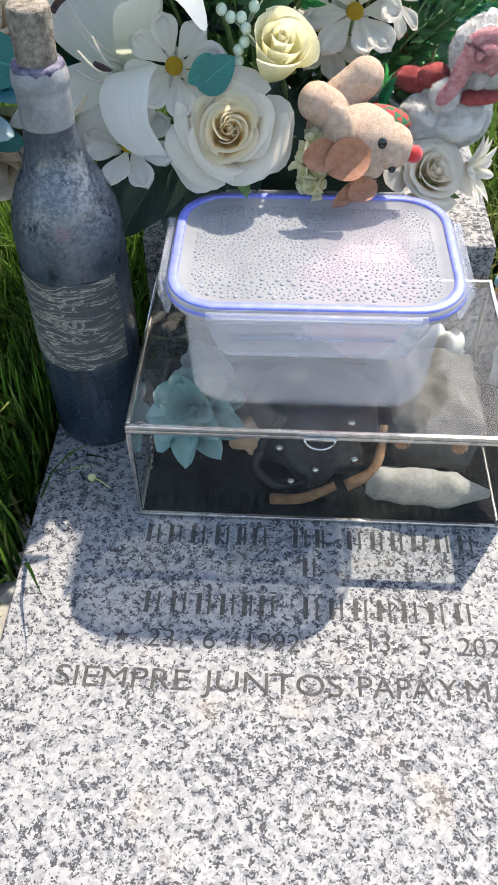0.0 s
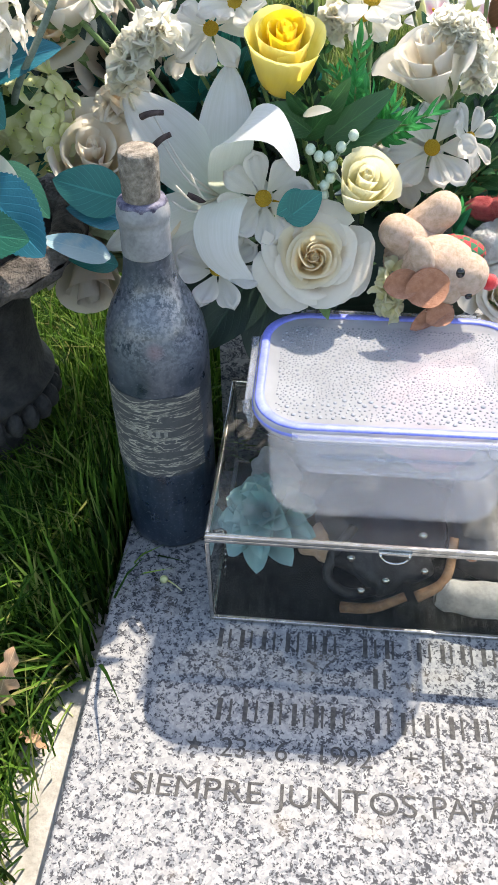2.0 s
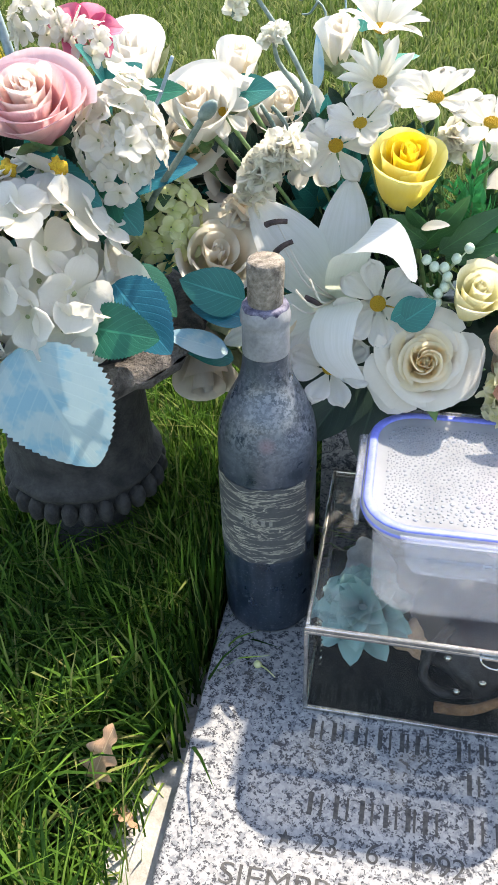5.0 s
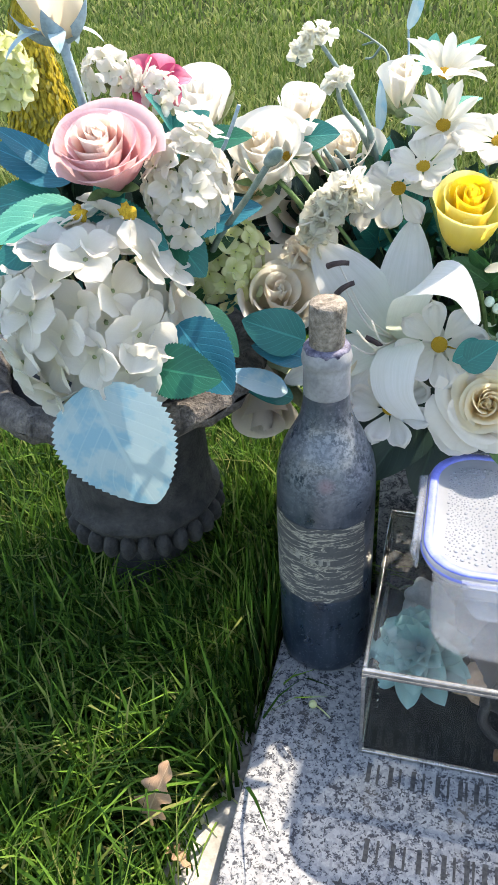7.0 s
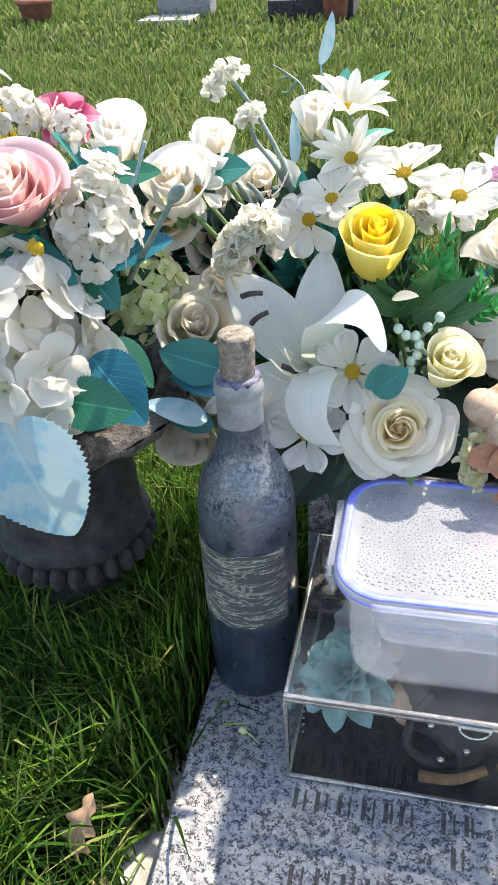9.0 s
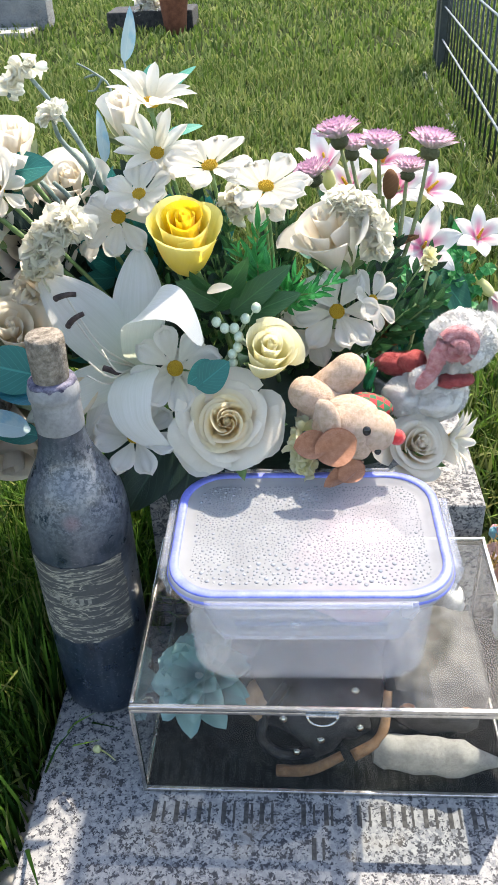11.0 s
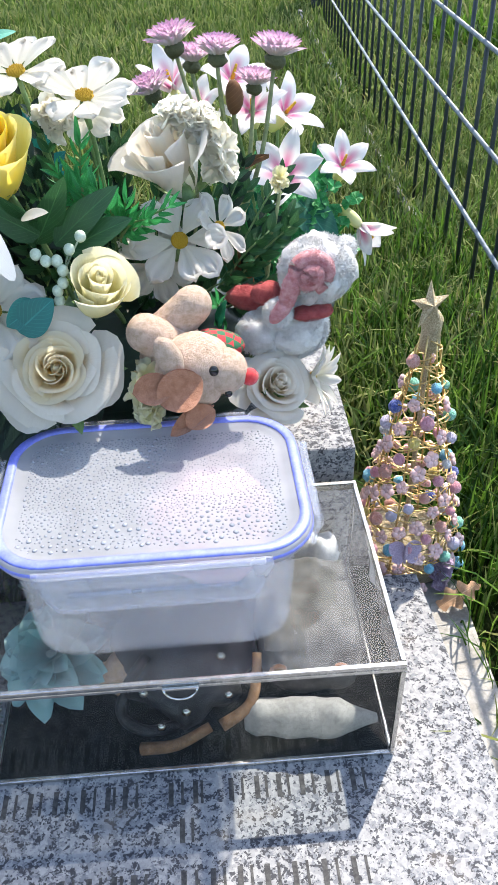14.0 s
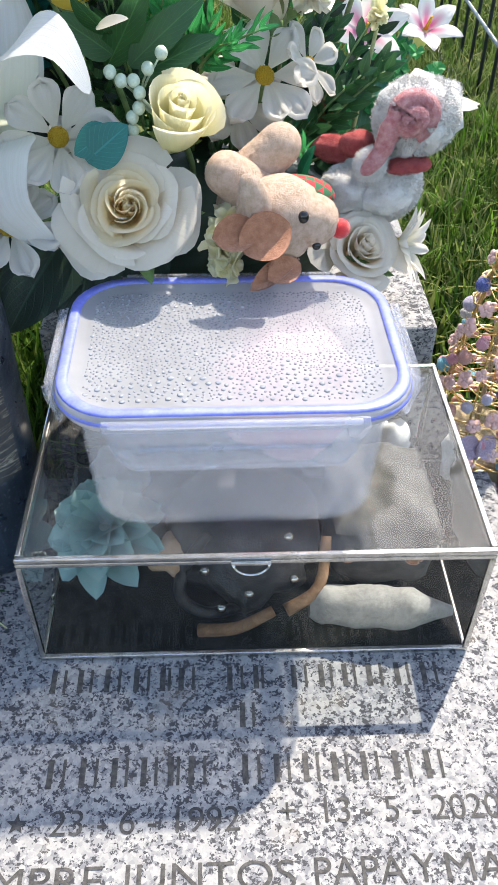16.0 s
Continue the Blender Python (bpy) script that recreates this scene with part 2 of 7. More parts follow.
CORK = rough_solid("cork", (0.11, 0.088, 0.066), (0.32, 0.275, 0.225), 190, 0.9, 0.9, 0.0015, fine=3)
PRINT = rough_solid("worn_print", (0.14, 0.14, 0.13), (0.30, 0.29, 0.26), 200, 0.9)
SILVER = rough_solid("silver_came", (0.50, 0.49, 0.46), (0.74, 0.73, 0.70), 120, 0.24, 0.2, 0.0003, metal=1.0)
GLASS = thin_glass("dusty_glass", dirt=0.010)
TOPGLASS = thin_glass("dusty_top_glass", dirt=0.05)
PLASTIC = frosted("milky_plastic", (0.74, 0.76, 0.80), 0.85, 0.3, 0.05)
LATCHMAT = frosted("clear_plastic_latch", (0.78, 0.80, 0.86), 0.80, 0.16, 0.1)
LIDMAT = frosted("misted_plastic_lid", (0.60, 0.61, 0.64), 0.46, 0.22, 0.2)
GASKET = rough_solid("blue_silicone", (0.15, 0.18, 0.62), (0.22, 0.26, 0.72), 90, 0.4, 0.05)
_d = Nodes("water_drops")
_d.set(Base_Color=(0.34, 0.36, 0.39, 1), Roughness=0.06, Transmission_Weight=0.25, IOR=1.33)
DROPS = _d.mat
WHITE = cloth_petal("white_petal", (0.76, 0.72, 0.58), (0.82, 0.79, 0.74), glow=0.6)
FROTH = cloth_petal("crimped_white_petal", (0.86, 0.83, 0.70), (0.90, 0.88, 0.80), glow=0.74, streak=0.02)
LILYWHITE = cloth_petal("lily_white", (0.68, 0.73, 0.58), (0.86, 0.86, 0.86), glow=0.5, streak=0.2)
CREAM = cloth_petal("cream_petal", (0.76, 0.63, 0.40), (0.85, 0.77, 0.65), (0.86, 0.81, 0.72), glow=0.56, streak=0.06)
CREAMIN = cloth_petal("warm_cream_petal", (0.78, 0.60, 0.30), (0.87, 0.76, 0.52), (0.88, 0.82, 0.66), glow=0.7, streak=0.03)
IVORY = cloth_petal("ivory_petal", (0.68, 0.64, 0.26), (0.84, 0.79, 0.50), (0.86, 0.82, 0.62), glow=0.42)
YELLOW = cloth_petal("yellow_petal", (0.86, 0.52, 0.002), (0.87, 0.62, 0.005), (0.87, 0.70, 0.03), glow=0.35)
YELLOWOUT = cloth_petal("pale_yellow_petal", (0.86, 0.66, 0.05), (0.87, 0.74, 0.13), (0.87, 0.80, 0.30), glow=0.5)
PINKOUT = cloth_petal("pink_petal", (0.55, 0.18, 0.22), (0.82, 0.52, 0.53), (0.83, 0.54, 0.56), glow=0.4)
PINKIN = cloth_petal("peach_petal", (0.72, 0.36, 0.26), (0.84, 0.66, 0.58), (0.86, 0.79, 0.74), glow=0.6, streak=0.05)
DUSTY = cloth_petal("dusty_taupe_petal", (0.52, 0.44, 0.35), (0.71, 0.63, 0.56), glow=0.4)
MAGENTA = cloth_petal("magenta_petal", (0.30, 0.01, 0.06), (0.62, 0.05, 0.17), (0.75, 0.22, 0.33), glow=0.3)


def lily_stripe(name):
    """White petals with a pink flame from the foot up the middle."""
    s = Nodes(name)
    u, vv = s.uv()
    au = s.math("ABSOLUTE", s.math("SUBTRACT", u, 0.5))
    flame = s.math("MULTIPLY", s.ramp(au, (0.06, 1.0), (0.30, 0.0)), s.ramp(vv, (0.05, 0.5), (0.22, 1.0), (0.45, 0.6), (0.68, 0.0)))
    col = s.mix(flame, (0.81, 0.77, 0.75), (0.66, 0.12, 0.30))
    s.set(Base_Color=col, Roughness=0.6)
    s.bump(s.noise(s.coords("UV", (30, 3, 1)), 1.0, 4), 0.25, 0.0006)
    return s.shine_through(0.4, col).mat


LILYPINK = lily_stripe("pink_white_petal")
MUMPINK = cloth_petal("mauve_ray", (0.84, 0.80, 0.76), (0.80, 0.68, 0.72), (0.50, 0.20, 0.40), glow=0.5)
LIME = cloth_petal("lime_petal", (0.55, 0.60, 0.18), (0.74, 0.75, 0.42), glow=0.4)
POLLEN = rough_solid("yellow_pollen", (0.50, 0.28, 0.01), (0.78, 0.52, 0.04), 400, 0.9, 0.8, 0.001)
ANTHER = rough_solid("brown_anther", (0.035, 0.022, 0.022), (0.09, 0.06, 0.055), 300, 0.8)
STEM = rough_solid("green_stem", (0.10, 0.19, 0.06), (0.20, 0.30, 0.12), 80, 0.6)
GREYSTEM = rough_solid("grey_green_stem", (0.10, 0.15, 0.13), (0.22, 0.28, 0.25), 80, 0.6)
OLIVESTEM = rough_solid("olive_stem", (0.15, 0.18, 0.07), (0.29, 0.32, 0.15), 80, 0.7)
SEPAL = rough_solid("pale_sepal", (0.26, 0.31, 0.15), (0.44, 0.48, 0.30), 60, 0.7)
BLUESTEM = rough_solid("blue_grey_stem", (0.20, 0.29, 0.35), (0.36, 0.46, 0.52), 60, 0.7)
BERRY = rough_solid("pale_berry", (0.34, 0.44, 0.32), (0.56, 0.64, 0.53), 90, 0.45, 0.1)
TEAL = leafy("teal_leaf", (0.008, 0.13, 0.12), (0.02, 0.22, 0.19))
GREENLEAF = leafy("green_leaf", (0.005, 0.09, 0.05), (0.012, 0.18, 0.095))
BLUELEAF = leafy("blue_leaf", (0.004, 0.10, 0.145), (0.012, 0.20, 0.27))
PALEBLUE = leafy("faded_blue_leaf", (0.36, 0.50, 0.55), (0.50, 0.62, 0.64), stain=(0.20, 0.44, 0.58), vein=(0.52, 0.66, 0.66), rough=0.6)
LEAF = leafy("dark_leaf", (0.014, 0.065, 0.022), (0.045, 0.15, 0.048))
FERN = leafy("bright_fern", (0.02, 0.22, 0.06), (0.07, 0.42, 0.13), glow=0.4)
MINT = leafy("mint_leaf", (0.05, 0.32, 0.24), (0.14, 0.46, 0.32))
# Leaf green taken near black: the shade between leaves is in the colour.
SHADELEAF = leafy("shade_green_leaf", (0.003, 0.018, 0.010), (0.008, 0.038, 0.020), glow=0.12)
DRYLEAF = leafy("dry_oak_leaf", (0.46, 0.26, 0.14), (0.66, 0.42, 0.27), glow=0.4, rough=0.8)
CALYX = rough_solid("dark_calyx", (0.05, 0.058, 0.024), (0.12, 0.125, 0.055), 120, 0.8)
DEADLEAF = leafy("withered_leaf", (0.12, 0.05, 0.02), (0.25, 0.12, 0.05), glow=0.15, rough=0.9)
STONE = rough_solid("dark_cast_stone", (0.009, 0.009, 0.010), (0.045, 0.043, 0.042), 60, 0.9, 0.7, 0.002)
BARK = rough_solid("rim_stone", (0.04, 0.034, 0.031), (0.22, 0.19, 0.17), 70, 0.95, 1.0, 0.005)
FUR = rough_solid("tan_plush", (0.56, 0.38, 0.26), (0.74, 0.55, 0.43), 260, 0.95, 0.9, 0.0025, sheen=0.1, mottle=0.18)
FELT = rough_solid("brown_felt", (0.30, 0.12, 0.06), (0.42, 0.19, 0.11), 260, 0.98, 0.6, 0.001, sheen=0.4)
NOSE = rough_solid("red_felt", (0.55, 0.015, 0.02), (0.72, 0.04, 0.04), 300, 0.85, 0.6, 0.001, sheen=0.4)
EYE = rough_solid("black_bead", (0.008, 0.008, 0.009), (0.015, 0.015, 0.016), 60, 0.12, 0.0)
WOOL = rough_solid("white_plush", (0.72, 0.69, 0.65), (0.85, 0.83, 0.80), 190, 0.95, 0.8, 0.003, sheen=0.08, mottle=0.14)
ROSEWOOL = rough_solid("dusty_pink_plush", (0.64, 0.20, 0.21), (0.84, 0.46, 0.46), 230, 0.95, 1.0, 0.003, sheen=0.1, mottle=0.2)
REDWOOL = rough_solid("red_plush", (0.46, 0.05, 0.05), (0.64, 0.12, 0.11), 230, 0.95, 1.0, 0.003, sheen=0.1)
_t = Nodes("red_green_check")
_c = _t.n("ShaderNodeTexChecker", Vector=_t.coords(), Scale=190.0, Color1=(0.42, 0.03, 0.035, 1), Color2=(0.02, 0.11, 0.05, 1))
_t.set(Base_Color=_c.outputs[0], Roughness=0.9)
TARTAN = _t.mat
GOLD = rough_solid("gold_wire", (0.55, 0.38, 0.14), (0.80, 0.60, 0.28), 200, 0.35, 0.2, 0.0004, metal=1.0)
GLITTER = rough_solid("champagne_glitter", (0.38, 0.28, 0.15), (0.78, 0.66, 0.45), 900, 0.45, 1.0, 0.001, metal=0.6)
_b = Nodes("clear_pink_bead")
_b.set(Base_Color=(0.93, 0.66, 0.64, 1), Roughness=0.08, Transmission_Weight=0.45, IOR=1.35)
CLEARPINK = _b.mat
POMS = [rough_solid("pom_" + n, tuple(x * 0.8 for x in c), c, 500, 0.95, 0.9, 0.001, sheen=0.5) for n, c in (
    ("pink", (0.85, 0.32, 0.40)), ("lilac", (0.72, 0.64, 0.82)), ("sky", (0.16, 0.58, 0.78)), ("blue", (0.02, 0.07, 0.42)), ("yellow", (0.85, 0.62, 0.10)), ("white", (0.80, 0.76, 0.74)), ("coral", (0.82, 0.36, 0.28)), ("mint", (0.18, 0.62, 0.42)))]
PURPLE = rough_solid("mauve_glitter", (0.36, 0.25, 0.36), (0.62, 0.50, 0.62), 700, 0.6, 0.8, 0.001)
FENCEPAINT = rough_solid("dark_fence_paint", (0.010, 0.018, 0.020), (0.022, 0.032, 0.035), 60, 0.5)
FENCERAIL = rough_solid("galvanised_rail", (0.13, 0.15, 0.17), (0.24, 0.27, 0.30), 60, 0.5, 0.2, 0.0005, metal=0.2)
TERRACOTTA = rough_solid("terracotta", (0.20, 0.07, 0.05), (0.34, 0.13, 0.09), 30, 0.9)
GREYCLOTH = rough_solid("grey_felt", (0.055, 0.055, 0.055), (0.10, 0.097, 0.095), 70, 0.98, 0.15, 0.001, fine=4.0, mottle=0.12)
VELVET = rough_solid("dark_velvet", (0.008, 0.010, 0.009), (0.020, 0.023, 0.021), 30, 0.95, 0.0, 0.001, fine=3.0)
VELVET.node_tree.nodes["Principled BSDF"].inputs["Specular IOR Level"].default_value = 0.05
TISSUE = rough_solid("white_tissue", (0.55, 0.55, 0.55), (0.72, 0.72, 0.71), 60, 0.95, 0.5, 0.001)
LEATHER = rough_solid("black_leather", (0.012, 0.012, 0.014), (0.03, 0.03, 0.034), 120, 0.5)
WOOD = rough_solid("brown_wood", (0.20, 0.10, 0.045), (0.36, 0.20, 0.10), 90, 0.7)
PAPER = rough_solid("white_paper", (0.22, 0.22, 0.22), (0.30, 0.30, 0.295), 60, 0.9, 0.4, 0.001)
TEALCLOTH = cloth_petal("teal_cloth_petal", (0.14, 0.36, 0.37), (0.30, 0.54, 0.54), (0.40, 0.62, 0.60), glow=0.3)
ORANGE = rough_solid("orange_cloth", (0.62, 0.38, 0.24), (0.75, 0.52, 0.38), 90, 0.9)
SOFTPINK = rough_solid("soft_pink_cloth", (0.82, 0.38, 0.45), (0.87, 0.58, 0.62), 60, 0.9, 0.5, 0.003)
# Dark and mid blade tones lowered to put part of the shade into the colour.
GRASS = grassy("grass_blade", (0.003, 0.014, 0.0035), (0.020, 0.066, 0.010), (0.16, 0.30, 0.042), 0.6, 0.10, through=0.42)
LAWN = grassy("lawn_blade", (0.036, 0.064, 0.017), (0.108, 0.146, 0.043), (0.28, 0.30, 0.12), 0.8, 0.08)
SOIL = soil("turf_soil")
YELLOWTREE = grassy("golden_conifer", (0.22, 0.17, 0.01), (0.50, 0.36, 0.015), (0.72, 0.50, 0.03))

# ---- mesh tools ----
WORLD = {}


def mesh_of(name, verts, faces, mats, uvs=None, slots=None, smooth=True):
    me = bpy.data.meshes.new(name)
    me.from_pydata([tuple(v) for v in verts], [], faces)
    for m in mats:
        me.materials.append(m)
    if uvs is not None:
        layer = me.uv_layers.new(name="UVMap")
        idx = np.empty(len(me.loops), dtype=np.int32)
        me.loops.foreach_get("vertex_index", idx)
        layer.data.foreach_set("uv", np.asarray(uvs, dtype=np.float32)[idx].ravel())
    if slots is not None:
        me.polygons.foreach_set("material_index", np.asarray(slots, dtype=np.int32))
    me.polygons.foreach_set("use_smooth", [smooth] * len(me.polygons))
    me.update()
    return me


class Shape:
    """Gathers sheets, tubes and lumps into one mesh."""

    def __init__(self):
        self.v, self.f, self.uv, self.s = [], [], [], []

    def add(self, verts, faces, uvs=None, m=None, slot=0):
        k = len(self.v)
        self.v += [tuple(m @ Vector(p)) for p in verts] if m is not None else [tuple(p) for p in verts]
        self.f += [tuple(i + k for i in f) for f in faces]
        self.uv += list(uvs) if uvs is not None else [(0.5, 0.5)] * len(verts)
        self.s += [slot] * len(faces)
        return self

    def mesh(self, name, *mats, smooth=True):
        return mesh_of(name, self.v, self.f, mats, self.uv, self.s, smooth)


def thing(name, at, label, category, group="", kind=""):
    ob = new(name)
    ob.empty_display_size = 0.02
    ob.matrix_basis = Matrix.Translation(at)
    WORLD[ob] = Matrix.Translation(at)
    return tagged(ob, label, category, group, kind)


def put(name, me, parent=None, world=None, label=""):
    """One mesh object, under a thing or a part, at a pose in the world."""
    ob = new(name, me)
    world = world if world is not None else Matrix.Identity(4)
    if parent is not None:
        ob.parent = parent
        ob.matrix_basis = WORLD[parent].inverted() @ world
    else:
        ob.matrix_basis = world
    WORLD[ob] = world
    return tagged(ob, label) if label else ob


def grid(fn, nu, nv, closed=False):
    verts, uvs, faces = [], [], []
    for j in range(nv + 1):
        for i in range(nu + (0 if closed else 1)):
            verts.append(fn(i / nu, j / nv))
            uvs.append((i / nu, j / nv))
    w = nu if closed else nu + 1
    for j in range(nv):
        for i in range(nu):
            a, b = j * w + i, j * w + (i + 1) % w
            faces.append((a, b, b + w, a + w))
    return verts, faces, uvs


def sheet(length, width, p=0.8, q=0.7, b0=0.0, b1=0.0, b2=0.0, cup=0.0, fold=0.0, ruffle=0.0, waves=3.0, notch=0.0, teeth=0, nu=6, nv=8, twist=0.0, phase=0.0):
    """A petal or leaf: it grows along x and faces z. b0, b1, b2: its bend in degrees at foot, along, and towards the tip."""
    pts, x, z = [], 0.0, 0.0
    for j in range(nv + 1):
        a = radians(b0 + b1 * j / nv + b2 * (j / nv) ** 3)
        pts.append((x, z, a))
        x += length / nv * math.cos(a)
        z += length / nv * math.sin(a)

    def fn(fu, fv):
        u = 2 * fu - 1
        k = min(fv * nv, nv)
        i = int(k)
        i2, r = min(i + 1, nv), k - i
        px, pz, a = (pts[i][c] * (1 - r) + pts[i2][c] * r for c in range(3))
        w = width / 2 * max(0.0, math.sin(math.pi * min(1, max(0, fv)) ** p)) ** q
        if fv <= 0:
            w = max(w, width * 0.06)
        if teeth and 0.03 < fv < 0.97 and abs(u) > 0.99:
            w *= 1.0 + 0.035 * (1 if int(round(fv * nv)) % 2 else -1)
        off = u * w
        lift = cup * off * off / max(width, 1e-6) * 4 + fold * abs(off) + ruffle * math.sin(waves * math.pi * u + phase + 2.0 * fv) * fv ** 2
        drop = -notch * length * fv ** 4 * (0.5 + 0.5 * math.cos(3 * math.pi * u + phase))
        tw = twist * fv
        y = off * math.cos(tw)
        lift += off * math.sin(tw)
        px += drop * math.cos(a)
        pz += drop * math.sin(a)
        return (px - lift * math.sin(a), y, pz + lift * math.cos(a))

    return grid(fn, nu, nv)


def facing(at, to, spin=0.0, size=1.0):
    """A pose at a point whose z axis looks along to."""
    return Matrix.Translation(at) @ Vector(to).to_track_quat("Z", "Y").to_matrix().to_4x4() @ pose(0, 0, 0, 0, 0, spin) @ Matrix.Scale(size, 4)


def along(a, b, up=(0, -0.6, 0.8)):
    """A pose at a whose x axis runs to b and whose z axis leans to up."""
    x = (Vector(b) - Vector(a)).normalized()
    y = Vector(up).cross(x).normalized()
    z = x.cross(y)
    m = Matrix((x, y, z)).transposed().to_4x4()
    return Matrix.Translation(a) @ m


def tube(points, r0, r1=None, sides=7, steps=4):
    """A tapered round stem through points."""
    r1 = r0 if r1 is None else r1
    P = [Vector(p) for p in points]
    if len(P) > 2:
        Q = []
        for i in range(len(P) - 1):
            p0, p1, p2, p3 = P[max(i - 1, 0)], P[i], P[i + 1], P[min(i + 2, len(P) - 1)]
            for k in range(steps):
                t = k / steps
                Q.append(0.5 * ((2 * p1) + (p2 - p0) * t + (2 * p0 - 5 * p1 + 4 * p2 - p3) * t * t + (3 * p1 - p0 - 3 * p2 + p3) * t ** 3))
        P = Q + [P[-1]]
    verts, faces, uvs = [], [], []
    n = len(P)
    ref = Vector((0.3, 0.2, 0.93))
    for i, p in enumerate(P):
        d = (P[min(i + 1, n - 1)] - P[max(i - 1, 0)]).normalized()
        a = d.cross(ref if abs(d.dot(ref)) < 0.95 else Vector((1, 0, 0))).normalized()
        b = d.cross(a)
        r = r0 + (r1 - r0) * i / (n - 1)
        for k in range(sides):
            c = 2 * math.pi * k / sides
            verts.append(p + r * (math.cos(c) * a + math.sin(c) * b))
            uvs.append((k / sides, i / (n - 1)))
    for i in range(n - 1):
        for k in range(sides):
            a, b = i * sides + k, i * sides + (k + 1) % sides
            faces.append((a, b, b + sides, a + sides))
    faces.append(tuple(reversed(range(sides))))
    faces.append(tuple(range((n - 1) * sides, n * sides)))
    return verts, faces, uvs


def lathe(profile, sides=48, wobble=0.0):
    verts, faces, uvs = [], [], []
    n = len(profile)
    for j, (r, z) in enumerate(profile):
        for i in range(sides):
            a = 2 * math.pi * i / sides
            rr = r * (1 + wobble * noise.noise(Vector((math.cos(a) * 3, math.sin(a) * 3, z * 40))))
            verts.append((rr * math.cos(a), rr * math.sin(a), z))
            uvs.append((i / sides, j / max(1, n - 1)))
    for j in range(n - 1):
        for i in range(sides):
            a, b = j * sides + i, j * sides + (i + 1) % sides
            faces.append((a, b, b + sides, a + sides))
    faces.append(tuple(reversed(range(sides))))
    faces.append(tuple(range((n - 1) * sides, n * sides)))
    return verts, faces, uvs


def blob(rx, ry, rz, nu=14, nv=9, rough=0.0, freq=60.0, seed=0.0):
    def fn(u, v):
        a, b = 2 * math.pi * u, math.pi * (0.02 + 0.96 * v) - math.pi / 2
        d = Vector((math.cos(a) * math.cos(b), math.sin(a) * math.cos(b), math.sin(b)))
        k = 1 + rough * noise.noise(Vector((d.x * rx, d.y * ry, d.z * rz)) * freq + Vector((seed, 0, 0)))
        return (d.x * rx * k, d.y * ry * k, d.z * rz * k)

    v, f, uv = grid(fn, nu, nv, closed=True)
    f = f + [tuple(reversed(range(nu))), tuple(range(nv * nu, (nv + 1) * nu))]
    return v, f, uv


def rounded_box(x0, x1, y0, y1, z0, z1, bevel=0.003, seg=2):
    bm = bmesh.new()
    bmesh.ops.create_cube(bm, size=1)
    for v in bm.verts:
        v.co = Vector(((x0 + x1) / 2 + v.co.x * (x1 - x0), (y0 + y1) / 2 + v.co.y * (y1 - y0), (z0 + z1) / 2 + v.co.z * (z1 - z0)))
    if bevel:
        bmesh.ops.bevel(bm, geom=list(bm.edges), offset=bevel, segments=seg, affect="EDGES", profile=0.6)
    bm.verts.ensure_lookup_table()
    out = [tuple(v.co) for v in bm.verts], [tuple(v.index for v in f.verts) for f in bm.faces]
    bm.free()
    return out[0], out[1], None


def box_part(name, dims, mat, parent=None, bevel=0.0015, label="", world=None, smooth=False):
    s = Shape().add(*rounded_box(*dims, bevel=bevel))
    return put(name, s.mesh(name, mat, smooth=smooth), parent, world, label)

# ---- setting ----
GROUND = -0.05
s = Shape().add([(-150, -60, GROUND), (150, -60, GROUND), (150, 400, GROUND), (-150, 400, GROUND)], [(0, 1, 2, 3)])
tagged(put("ground", s.mesh("ground", SOIL)), "green lawn turf reaching to the horizon", "lawn", kind="structure")

tagged(box_part("pavement", (-0.139, 0.372, -0.75, 0.205, -0.075, -0.030), CONCRETE, bevel=0.004), "pale weathered concrete footing round the grave slab", "footing", kind="structure")


def slab_quad(x0a, x0b, x1a, x1b, y0, y1, z0, z1, bevel):
    bm = bmesh.new()
    lo = [bm.verts.new(p) for p in ((x0a, y0, z0), (x1a, y0, z0), (x1b, y1, z0), (x0b, y1, z0))]
    hi = [bm.verts.new((v.co.x, v.co.y, z1)) for v in lo]
    bm.faces.new(list(reversed(lo)))
    bm.faces.new(hi)
    for i in range(4):
        j = (i + 1) % 4
        bm.faces.new((lo[i], lo[j], hi[j], hi[i]))
    bmesh.ops.bevel(bm, geom=list(bm.edges), offset=bevel, segments=3, affect="EDGES", profile=0.5)
    bm.verts.index_update()
    out = [tuple(v.co) for v in bm.verts], [tuple(v.index for v in f.verts) for f in bm.faces]
    bm.free()
    return out


slab = thing("gravestone_slab", (0.124, -0.2, 0.0), "polished grey speckled granite grave slab with engraved lettering", "gravestone")
s = Shape().add(*slab_quad(-0.083, -0.0945, 0.372, 0.3265, -0.62, 0.187, -0.046, 0.0, 0.0025))
put("slab", s.mesh("slab", GRANITE, smooth=False), slab)


